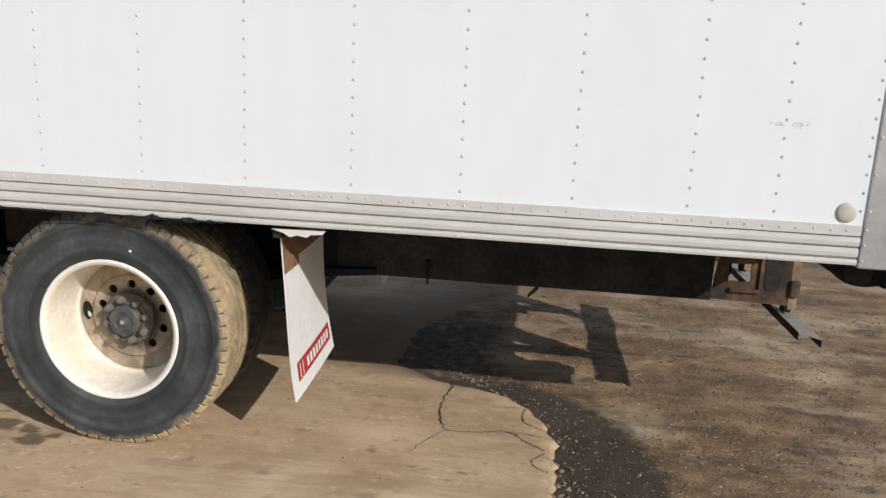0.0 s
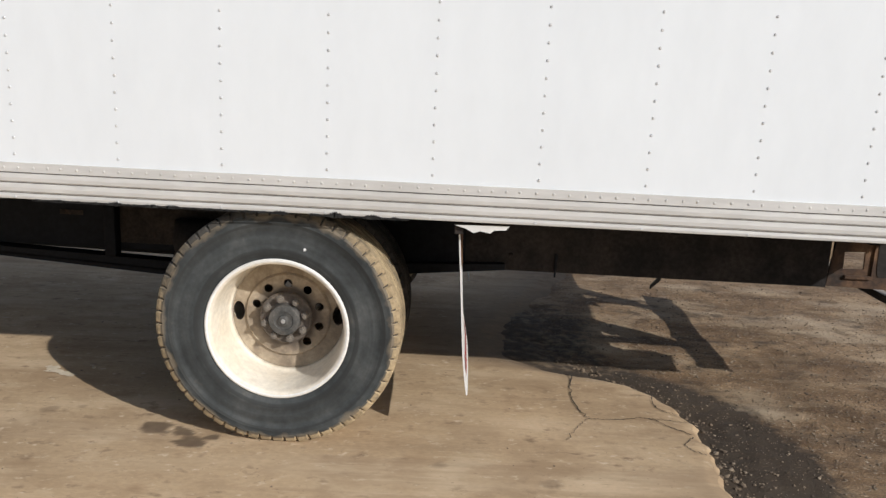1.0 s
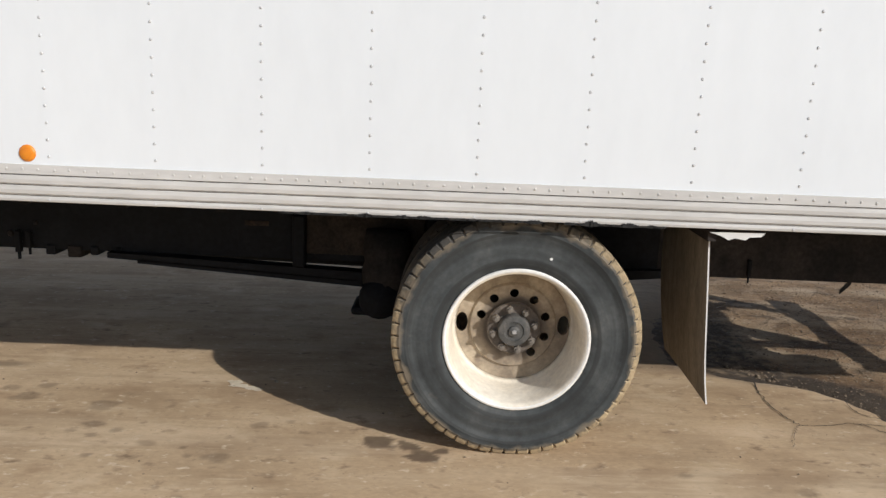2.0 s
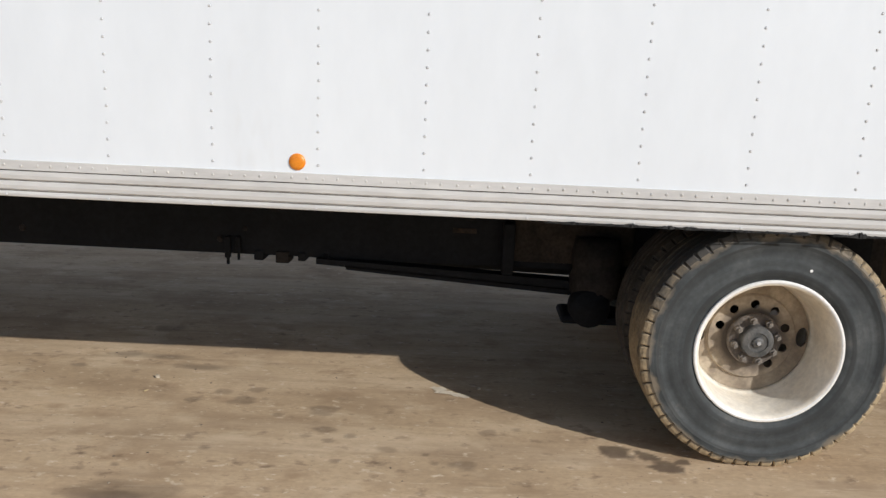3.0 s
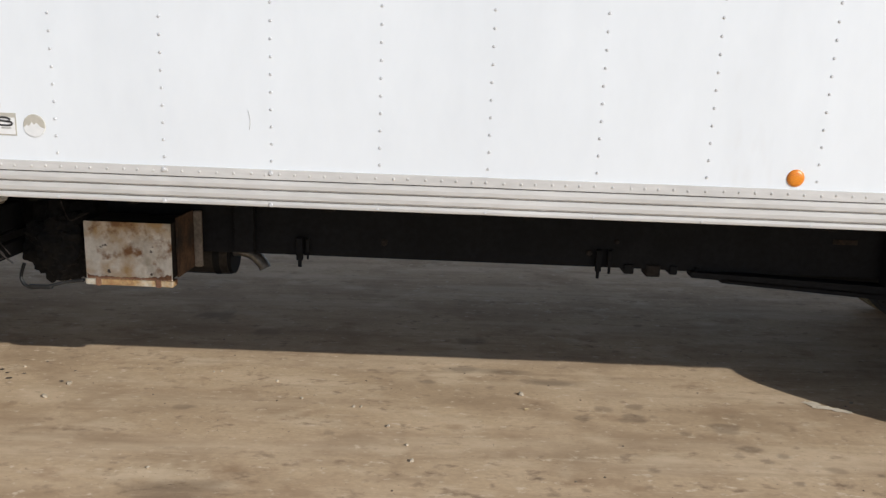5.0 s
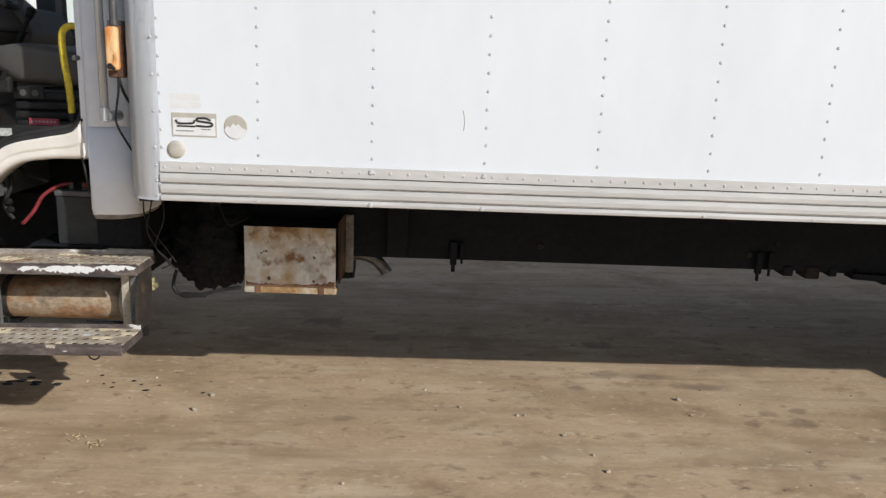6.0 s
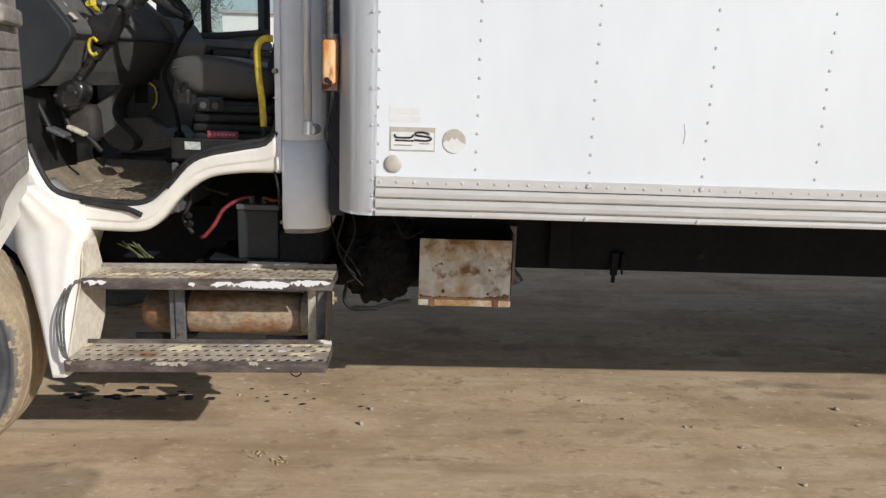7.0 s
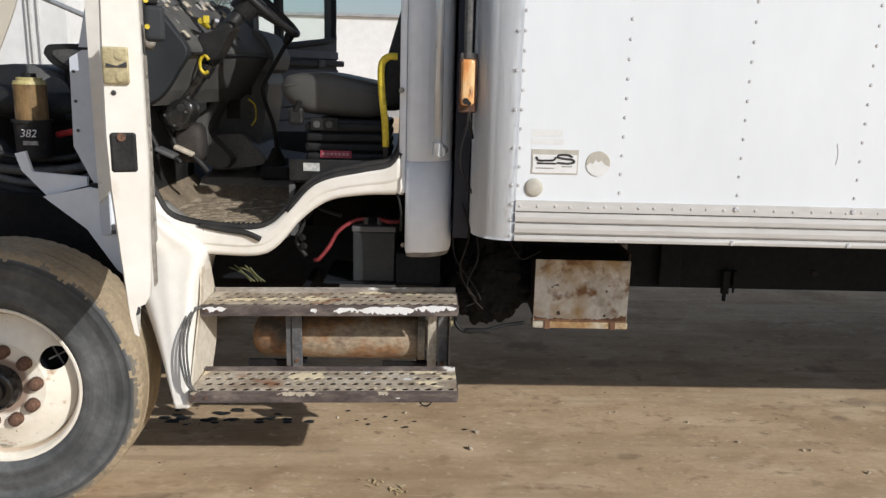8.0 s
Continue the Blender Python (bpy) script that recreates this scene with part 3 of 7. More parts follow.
def plate(outline, holes, y0, y1, axis="y", bevel=0.0):
    """A flat plate with holes through it. Outline and holes are (x, z) loops; y0 to y1 its thickness."""
    bm = bmesh.new()
    edges = []
    for loop in [outline] + list(holes):
        vs = [bm.verts.new((a, y0, b)) for a, b in loop]
        edges += [bm.edges.new((vs[i], vs[(i + 1) % len(vs)])) for i in range(len(vs))]
    bmesh.ops.triangle_fill(bm, use_beauty=True, use_dissolve=False, edges=edges)
    ext = bmesh.ops.extrude_face_region(bm, geom=list(bm.faces))
    bmesh.ops.translate(bm, vec=(0, y1 - y0, 0), verts=[v for v in ext["geom"] if isinstance(v, bmesh.types.BMVert)])
    bmesh.ops.recalc_face_normals(bm, faces=list(bm.faces))
    if axis == "z":
        bmesh.ops.transform(bm, matrix=Matrix(((1, 0, 0, 0), (0, 0, 1, 0), (0, 1, 0, 0), (0, 0, 0, 1))), verts=list(bm.verts))
        bmesh.ops.recalc_face_normals(bm, faces=list(bm.faces))
    if axis == "x":
        bmesh.ops.transform(bm, matrix=Matrix(((0, 1, 0, 0), (1, 0, 0, 0), (0, 0, 1, 0), (0, 0, 0, 1))), verts=list(bm.verts))
        bmesh.ops.recalc_face_normals(bm, faces=list(bm.faces))
    return bm


def smooth_line(pts, steps=5):
    """More points on a curve through a few."""
    pts = [Vector(p) for p in pts]
    out = []
    for i in range(len(pts) - 1):
        p0, p1, p2, p3 = pts[max(i - 1, 0)], pts[i], pts[i + 1], pts[min(i + 2, len(pts) - 1)]
        for k in range(steps):
            t = k / steps
            out.append(0.5 * (2 * p1 + (p2 - p0) * t + (2 * p0 - 5 * p1 + 4 * p2 - p3) * t * t + (3 * p1 - p0 - 3 * p2 + p3) * t ** 3))
    out.append(pts[-1])
    return [tuple(p) for p in out]


def closed_curve(pts, steps=4):
    line = smooth_line([(a, b, 0) for a, b in pts + pts[:1]], steps)[:-1]
    return [(p[0], p[1]) for p in line]


def slanted(x0, z0, h0, x1, z1, h1, y0, y1):
    return plate([(x0, z0 - h0), (x1, z1 - h1), (x1, z1), (x0, z0)], [], y0, y1)


def dome(bm, x, y, z, r, n=8, d=(0, -1, 0), h=0.75):
    """A rivet head that stands out along d."""
    d = Vector(d)
    side = d.orthogonal().normalized()
    up = d.cross(side)
    c = Vector((x, y, z))
    rings = []
    for a, q in ((1.0, -0.15), (0.92, 0.25), (0.62, 0.7)):
        rings.append([bm.verts.new(c + (side * math.cos(2 * math.pi * k / n) + up * math.sin(2 * math.pi * k / n)) * r * a + d * r * h * q) for k in range(n)])
    for u, v in zip(rings, rings[1:]):
        for k in range(n):
            bm.faces.new((u[k], u[(k + 1) % n], v[(k + 1) % n], v[k]))
    bm.faces.new(rings[-1])
    return bm


def ground_z(x):
    """The lot falls a little towards the truck's nose."""
    return 0.012 + 0.0122 * max(-14.0, min(9.0, x))


def slab_edge(y):
    """x of the broken edge of the concrete at y."""
    ys = (-8.0, -1.0, -0.13, 0.11, 0.24, 0.48, 0.62, 0.78, 1.02, 1.29, 1.6, 2.6, 4.0, 9.0, 40.0)
    xs = (2.60, 1.80, 1.62, 1.64, 1.655, 1.65, 1.60, 1.525, 1.29, 1.03, 1.0, 1.35, 1.9, 3.0, 6.0)
    x = float(np.interp(y, ys, xs))
    return x + 0.035 * noise.noise((y * 5.0, 3.1, 0)) + 0.018 * noise.noise((y * 19.0, 7.7, 0))


# ---- ground ----
def spread(stops):
    """Coordinates with a step size of their own in each stretch: (start, end, step)."""
    out = []
    for a, b, s in stops:
        out += list(np.arange(a, b - 1e-6, s))
    out.append(stops[-1][1])
    return out


def grid_sheet(name, xs, ys, height, material, kind="structure", label="", category="", mask=None):
    verts = [(x, y, height(x, y)) for y in ys for x in xs]
    w = len(xs)
    faces = [(j * w + i, j * w + i + 1, (j + 1) * w + i + 1, (j + 1) * w + i) for j in range(len(ys) - 1) for i in range(w - 1)]
    me = bpy.data.meshes.new(name)
    me.from_pydata(verts, [], faces)
    me.materials.append(material)
    if mask:
        a = me.attributes.new("damp", "FLOAT", "POINT")
        a.data.foreach_set("value", [mask(x, y) for x, y, z in verts])
    ob = new(name, me)
    WORLD_OF[ob.name] = Matrix.Identity(4)
    for p in me.polygons:
        p.use_smooth = True
    return tagged(ob, label, category, kind=kind)


def dirt_height(x, y):
    z = ground_z(x) - 0.022
    if -1.5 < x < 5.5 and -4 < y < 6:
        z += 0.012 * noise.noise((x * 3, y * 3, 0)) + 0.007 * noise.noise((x * 13, y * 13, 4)) + 0.004 * noise.noise((x * 40, y * 40, 9))
        z -= 0.006 * max(0.0, 1 - abs(x - slab_edge(y) - 0.07) / 0.12)
    return z


def dirt_damp(x, y):
    if not (-1 < x < 4 and -3 < y < 4):
        return 0.0
    d = x - slab_edge(y)
    width = 0.36 - 0.10 * (y - 0.3)
    edge = 1.0 if d < width else max(0.0, 1 - (d - width) / 0.22)
    return edge * (0.92 - 0.30 * max(0.0, min(1.0, (y - 0.95) / 0.2))) * max(0.0, min(1.0, (2.5 - y) / 0.5))


grid_sheet("ground", spread([(-900, -100, 200), (-100, -10, 15), (-10, -1, 1.0), (-1, 0.9, 0.15), (0.9, 3.6, 0.022), (3.6, 6, 0.2), (6, 40, 6), (40, 900, 215)]),
           spread([(-900, -60, 210), (-60, -6, 9), (-6, -0.7, 0.3), (-0.7, 2.6, 0.022), (2.6, 6, 0.2), (6, 60, 9), (60, 900, 210)]),
           dirt_height, M_dirt, label="brown gravelly dirt lot with damp dark patches", category="ground", mask=dirt_damp)

# wet patches and drips on the concrete: x, y, size
WET = [(-0.77, 0.15, 0.075), (-0.63, 0.125, 0.05), (-0.57, 0.03, 0.075), (-0.50, 0.085, 0.04)]
SPOTS = [(0.94, -0.17, 0.06), (0.49, -0.06, 0.04), (-3.25, 1.55, 0.10), (-4.9, 1.9, 0.15), (-4.5, 1.6, 0.12),
          (-2.62, 0.62, 0.055), (-2.46, 0.66, 0.05), (-2.49, 0.52, 0.067), (-2.39, 0.55, 0.019), (-2.29, 0.38, 0.037), (-2.09, 0.45, 0.079), (-2.04, 0.25, 0.05),
          (-2.11, 0.18, 0.031), (-1.92, 0.19, 0.035), (-2.01, 0.14, 0.031), (-1.94, -0.04, 0.024), (-1.74, 0.08, 0.047), (-1.54, -0.02, 0.026), (-1.41, -0.03, 0.062),
          (-1.58, 0.05, 0.025), (-1.76, -0.04, 0.024), (-2.99, -0.07, 0.023), (-2.83, -0.08, 0.026), (-2.82, -0.15, 0.021), (-2.95, -0.19, 0.028), (-2.56, -0.11, 0.021),
          (-2.51, 0.03, 0.033), (-3.18, -0.13, 0.016), (-1.18, 0.33, 0.027), (-1.31, 0.28, 0.053), (-2.74, 0.51, 0.048), (-3.48, 0.89, 0.042), (-3.89, 0.28, 0.027),
          (-3.63, 0.35, 0.022), (-4.62, 0.49, 0.048), (-2.99, -0.07, 0.022), (-3.69, 1.07, 0.026)]
STAINS = [(-3.31, 1.08, 0.11), (-3.08, 1.06, 0.11), (-2.81, 0.93, 0.128), (-2.71, -0.37, 0.133), (-4.44, -0.23, 0.146), (-3.69, -0.3, 0.09)]
RINGS = [(-2.70, -0.40, 0.16), (-6.55, -0.02, 0.20), (-4.4, -0.35, 0.12)]


def slab_marks(x, y):
    v = 0.0
    for i, (sx, sy, s) in enumerate(WET + SPOTS):
        if abs(x - sx) < 1.8 * s and abs(y - sy) < 1.4 * s:
            d = math.hypot((x - sx) / 1.30, (y - sy)) / (s * 0.80) * (1 + 0.55 * noise.noise((x * 17, y * 24, i * 1.7)))
            v = max(v, (0.95 if i < 4 else 0.42 + 0.05 * (i % 4)) * max(0.0, min(1.0, (1 - d) / (0.22 if i < 4 else 0.38))))
    for i, (sx, sy, s) in enumerate(STAINS):
        if abs(x - sx) < 2.2 * s and abs(y - sy) < 1.4 * s:
            d = math.hypot((x - sx) / 1.6, (y - sy) / 0.55) / s * (1 + 0.7 * noise.noise((x * 6, y * 14, i * 2.3)))
            v = max(v, (0.62 if i != 3 else 0.85) * max(0.0, min(1.0, (1 - d) / 0.7)))
    # slab darker under the tail, most of all along its broken edge
    if y > 1.0 and x > 0.1:
        d = math.hypot((x - 1.15) / 0.85, (y - 1.75) / 0.75) * (1 + 0.35 * noise.noise((x * 3, y * 3, 2)))
        v = max(v, 0.55 * max(0.0, min(1.0, (1 - d) / 0.45)))
        off = slab_edge(y) - x + 0.10 * noise.noise((x * 4, y * 4, 6))
        v = max(v, 0.95 * max(0.0, min(1.0, 1.15 - off / 0.95)) * min(1.0, (y - 1.0) / 0.15))
    for sx, sy, s in RINGS:
        if abs(x - sx) < 3 * s and abs(y - sy) < 2 * s:
            d = math.hypot((x - sx) / 1.6, (y - sy)) / s * (1 + 0.5 * noise.noise((x * 7, y * 11, 3)))
            v = max(v, 0.5 * max(0.0, min(1.0, (1 - d) / 0.3)))
    return v


def concrete_slab():
    ys = spread([(-14, -3, 1.0), (-3, -0.7, 0.12), (-0.7, 1.15, 0.014), (1.15, 3.2, 0.06), (3.2, 12, 0.8), (12, 40, 7)])
    us = spread([(-60, -14, 6), (-14, -7.6, 0.5), (-7.6, 1.0, 0.015)])
    verts, w = [], len(us) + 1
    for y in ys:
        e = slab_edge(y)
        for u in us:
            x = u if u <= -7.6 else -7.6 + (u + 7.6) * (e + 7.6) / 8.6
            z = ground_z(x) + 0.0025 * noise.noise((x * 1.3, y * 2, 0)) + 0.0012 * noise.noise((x * 9, y * 9, 2))
            if e - x < 0.05:
                z -= 0.008 * (1 - (e - x) / 0.05)
            if y > 0.9 and e - x < 0.36:
                z -= 0.06 * min(1.0, (y - 0.9) / 0.25) * (1 - (e - x) / 0.36)
            verts.append((x, y, z))
        verts.append((e + 0.05, y, ground_z(e) - 0.050))
    faces = [(j * w + i, j * w + i + 1, (j + 1) * w + i + 1, (j + 1) * w + i) for j in range(len(ys) - 1) for i in range(w - 1)]
    me = bpy.data.meshes.new("pavement")
    me.from_pydata(verts, [], faces)
    me.materials.append(M_concrete)
    a = me.attributes.new("damp", "FLOAT", "POINT")
    a.data.foreach_set("value", [slab_marks(x, y) for x, y, z in verts])
    for p in me.polygons:
        p.use_smooth = True
    ob = new("pavement", me)
    WORLD_OF[ob.name] = Matrix.Identity(4)
    return tagged(ob, "dusty tan concrete yard slab with a broken edge", "pavement", kind="structure")


slab = concrete_slab()


# ragged patch paler than the slab, left of the rear wheel
b = bmesh.new()
line = smooth_line([(-1.60, 0.775, 0), (-1.55, 0.79, 0), (-1.50, 0.735, 0), (-1.44, 0.715, 0), (-1.39, 0.672, 0), (-1.42, 0.655, 0), (-1.49, 0.685, 0), (-1.55, 0.70, 0), (-1.57, 0.735, 0), (-1.60, 0.775, 0)], 5)[:-1]
b.faces.new([b.verts.new((x + 0.03 * noise.noise((x * 60, y * 60, 1)), y + 0.02 * noise.noise((x * 60, y * 60, 6)), ground_z(x) + 0.0035)) for x, y, z in line])
part("plaster_smear", b, M_paletan, slab, "pale irregular patch")
straw = bmesh.new()
straw_rnd = random.Random(21)
for k in range(26):
    cx, cy = ((-5.63, 0.20), (-5.73, 0.25), (-3.0, 0.59))[0 if k < 17 else (1 if k < 24 else 2)]
    x, y, a = cx + straw_rnd.gauss(0, 0.022), cy + straw_rnd.gauss(0, 0.018), straw_rnd.uniform(0, 3.1)
    ln = straw_rnd.uniform(0.004, 0.012)
    rod(straw, (x - ln * math.cos(a), y - ln * math.sin(a), ground_z(x) + 0.004), (x + ln * math.cos(a), y + ln * math.sin(a), ground_z(x) + 0.007), 0.0028, 0.002, n=5)
tagged(part("straw", straw, M_straw, slab, "yellow straw bits"), kind="stuff")
drips = bmesh.new()
drip_rnd = random.Random(12)
for k in range(34):
    if k < 24:
        x, y, r = drip_rnd.uniform(-6.85, -6.05), 0.85 + drip_rnd.gauss(0, 0.035), drip_rnd.uniform(0.008, 0.026)
    else:
        x, y, r = drip_rnd.uniform(-6.1, -5.3), 0.88 + drip_rnd.gauss(0, 0.05), drip_rnd.uniform(0.005, 0.010)
    ring = []
    for i in range(10):
        a = 2 * math.pi * i / 10
        q = r * (0.75 + 0.5 * drip_rnd.random())
        ring.append(drips.verts.new((x + 1.5 * q * math.cos(a), y + q * math.sin(a), ground_z(x) + 0.0045)))
    drips.faces.new(ring)
tagged(part("oil_drips", drips, M_tar, slab, "dark oil drips"), kind="stuff")


def ribbon(bm, pts, width, lift=0.0035):
    """A ragged crack line lying on the slab."""
    pts = smooth_line([(x, y, 0) for x, y in pts], 9)
    left, right = [], []
    for i, p in enumerate(pts):
        q0, q1 = Vector(pts[max(0, i - 1)]), Vector(pts[min(len(pts) - 1, i + 1)])
        d = (q1 - q0).normalized()
        nrm = Vector((-d.y, d.x, 0))
        jit = Vector((noise.noise((i * 0.9, p[0] * 9, 1)), noise.noise((i * 0.9, p[1] * 9, 5)), 0)) * 0.016
        wd = width * (0.35 + 0.9 * abs(noise.noise((i * 0.7, p[1] * 20, 8)))) * (0.25 if i in (0, len(pts) - 1) else 1)
        c = Vector((p[0], p[1], ground_z(p[0]) + lift)) + jit
        left.append(bm.verts.new(c + nrm * wd))
        right.append(bm.verts.new(c - nrm * wd))
    for i in range(len(pts) - 1):
        bm.faces.new((left[i], right[i], right[i + 1], left[i + 1]))


for line, wd in (([(1.17, 0.45), (1.12, 0.62), (1.13, 0.84), (1.18, 1.03), (1.27, 1.0)], 0.008), ([(1.165, 0.446), (1.30, 0.45), (1.45, 0.48), (1.53, 0.40), (1.62, 0.32)], 0.006),
                 ([(1.165, 0.446), (1.10, 0.34), (1.04, 0.21)], 0.004), ([(1.54, 0.77), (1.516, 0.61), (1.58, 0.55), (1.64, 0.50)], 0.006),
                 ([(1.62, 0.30), (1.56, 0.23), (1.58, 0.17), (1.63, 0.13)], 0.005), ([(1.45, 0.48), (1.54, 0.47), (1.65, 0.44)], 0.004)):
    b = bmesh.new()
    ribbon(b, line, wd * 0.7)
    part("crack", b, M_crack, slab)


def stone_mesh(name, r, seed, material):
    b = bmesh.new()
    bmesh.ops.create_icosphere(b, subdivisions=1, radius=r)
    rnd = random.Random(seed)
    for v in b.verts:
        v.co *= 0.75 + 0.5 * rnd.random()
        v.co.z *= 0.7
    me = bpy.data.meshes.new(name)
    b.to_mesh(me)
    b.free()
    me.materials.append(material)
    return me


PEBBLES = [(-3.006, 0.757, 12), (-4.087, 0.629, 8), (-3.785, 0.552, 7), (-3.635, 0.351, 8), (-3.508, 0.035, 9), (-3.538, 0.177, 6), (-3.235, -0.266, 7), (-4.56, -0.09, 7),
           (-4.578, 0.942, 6), (-5.278, 0.713, 11), (-5.318, 0.547, 12), (-4.613, 0.929, 6), (-5.62, 0.917, 8), (-5.944, 0.86, 7), (-3.82, 0.55, 7), (-4.254, 0.83, 7), (-1.35, 0.78, 9)]
stone_kinds = [stone_mesh("pebble", 0.001, s, M_stone) for s in range(4)]
for i, (x, y, mm) in enumerate(PEBBLES):
    ob = new("pebble", stone_kinds[i % 4])
    ob.matrix_world = Matrix.Translation((x, y, ground_z(x) + mm * 0.0006)) @ Euler((0.3, 0.5, i * 1.3)).to_matrix().to_4x4() @ Matrix.Scale(mm * 1.25, 4)
    tagged(ob, "small pale loose pebble on dusty concrete", "pebble", "loose pebbles on the slab")


def scatter(name, count, where, size, material, label, category, seed):
    rnd = random.Random(seed)
    b = bmesh.new()
    bmesh.ops.create_icosphere(b, subdivisions=1, radius=1.0)
    shape = [v.co.copy() for v in b.verts]
    tri = [[v.index for v in f.verts] for f in b.faces]
    b.free()
    verts, faces = [], []
    made = 0
    while made < count:
        x, y, z, s = where(rnd)
        if x is None:
            continue
        s = s * size
        m = Euler((rnd.random() * 6, rnd.random() * 6, rnd.random() * 6)).to_matrix()
        k = len(verts)
        for c in shape:
            q = m @ (c * (0.7 + 0.6 * rnd.random()))
            verts.append((x + q.x * s, y + q.y * s, z + q.z * s * 0.65 + s * 0.25))
        faces += [[k + i for i in f] for f in tri]
        made += 1
    me = bpy.data.meshes.new(name)
    me.from_pydata(verts, [], faces)
    me.materials.append(material)
    ob = new(name, me)
    return tagged(ob, label, category, kind="stuff")


def gravel_place(rnd):
    x, y = rnd.uniform(0.7, 4.2), rnd.uniform(-0.9, 4.5)
    if x < slab_edge(y) + 0.02:
        return None, 0, 0, 0
    s = 0.4 + 1.0 * rnd.random() ** 4
    return x, y, dirt_height(x, y), s


scatter("gravel", 20000, gravel_place, 0.0055, M_gravel, "loose grey-brown gravel on the dirt", "gravel", 5)


def grit_place(rnd):
    x, y = rnd.uniform(-7.4, 1.5), rnd.uniform(-0.8, 1.6)
    if x > slab_edge(y) - 0.02:
        return None, 0, 0, 0
    return x, y, ground_z(x), 0.3 + rnd.random() ** 5


scatter("grit", 700, grit_place, 0.005, M_gravel, "scattered fine grit on the slab", "grit", 6)


def edge_place(rnd):
    y = rnd.uniform(-0.5, 1.3)
    x = slab_edge(y) + abs(rnd.gauss(0, 0.06))
    return x, y, dirt_height(x, y), 0.4 + 1.3 * rnd.random() ** 3


scatter("rubble", 220, edge_place, 0.0085, M_gravel, "broken concrete crumbs along the slab edge", "rubble", 7)

# ---- the truck ----
truck = thing("box_truck", "white box truck with riveted cargo body and open cab door", "truck", (-2.2, 1.295, ground_z(-2.2)))
P, Z_RAIL0, Z_RAIL1 = 0.4064, 1.021, 1.165
X_REAR, X_FRONT, Y_FAR, Z_ROOF = 2.63, -5.235, 2.59, 3.60

# cargo body
b = bmesh.new()
box(b, X_FRONT, X_REAR, 0.0, 0.02, Z_RAIL1 - 0.03, Z_ROOF - 0.08)
side_panel = part("side_panel", b, M_frp, truck, "white fibreglass side panel with light scuffs")
b = bmesh.new()
box(b, X_FRONT, X_REAR, Y_FAR - 0.02, Y_FAR, Z_RAIL0, Z_ROOF - 0.08)
part("side_panel", b, M_frp, truck)
part("roof", boxed(X_FRONT - 0.13, X_REAR + 0.1, 0.01, Y_FAR - 0.01, Z_ROOF - 0.08, Z_ROOF, 0.02), M_frp, truck)
b = bmesh.new()
box(b, X_FRONT - 0.135, X_FRONT - 0.115, 0.14, Y_FAR - 0.14, Z_RAIL0, Z_ROOF - 0.08)
part("front_wall", b, M_frp, truck)
for y0 in (0.0, Y_FAR - 0.11):
    column_lift = part("lift_column", boxed(X_REAR + 0.172, X_REAR + 0.47, y0, y0 + 0.11, Z_RAIL0 - 0.045, Z_ROOF - 0.4, 0.008), M_steelgrey, truck, "grey steel tail lift column")
    part("column_cap", boxed(X_REAR + 0.165, X_REAR + 0.477, y0 - 0.006, y0 + 0.116, Z_ROOF - 0.398, Z_ROOF - 0.38, 0.004), M_framedirt, column_lift)
part("rear_door", boxed(X_REAR + 0.03, X_REAR + 0.06, 0.1, Y_FAR - 0.1, Z_RAIL0 + 0.05, Z_ROOF - 0.1), M_frp, truck)
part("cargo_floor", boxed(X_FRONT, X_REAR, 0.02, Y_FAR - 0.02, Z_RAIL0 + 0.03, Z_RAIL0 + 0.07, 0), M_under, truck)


def corner_post(x0, turn):
    """The rounded front corner: a quarter turn of sheet."""
    bm = bmesh.new()
    r, n, zs = 0.138, 14, (Z_RAIL0, Z_RAIL0 + 0.012, Z_ROOF - 0.09)
    rings = []
    for z, k in zip(zs, (0.97, 1.0, 1.0)):
        ring = [(x0 + 0.006, 0.0)]
        ring += [(x0 - r * math.sin(a), r - r * math.cos(a)) for a in (math.pi / 2 * i / n for i in range(1, n + 1))]
        rings.append([bm.verts.new((x, (y if turn > 0 else Y_FAR - y), z)) for x, y in ring])
    for u, v in zip(rings, rings[1:]):
        for i in range(len(u) - 1):
            bm.faces.new((u[i], u[i + 1], v[i + 1], v[i]))
    bmesh.ops.solidify(bm, geom=list(bm.faces), thickness=0.006 * turn)
    bmesh.ops.translate(bm, verts=list(bm.verts), vec=(-0.0005, -0.0012 * turn, 0))
    bmesh.ops.recalc_face_normals(bm, faces=list(bm.faces))
    return bm


part("corner_post", corner_post(X_FRONT, 1), M_corner, truck, "rounded pale front corner post", smooth=True)
part("corner_post", corner_post(X_FRONT, -1), M_corner, truck, smooth=True)
rear_post = part("rear_post", boxed(X_REAR, X_REAR + 0.17, -0.006, 0.09, Z_RAIL0 - 0.01, Z_ROOF - 0.08, 0.006), M_steelgrey, truck, "grey steel rear post")
part("rear_post", boxed(X_REAR, X_REAR + 0.17, Y_FAR - 0.09, Y_FAR + 0.006, Z_RAIL0 - 0.01, Z_ROOF - 0.08, 0.006), M_steelgrey, truck)
part("rear_sill", boxed(X_REAR, X_REAR + 0.10, 0.09, Y_FAR - 0.09, Z_RAIL0 - 0.08, Z_RAIL0 + 0.05, 0.006), M_framedirt, truck)


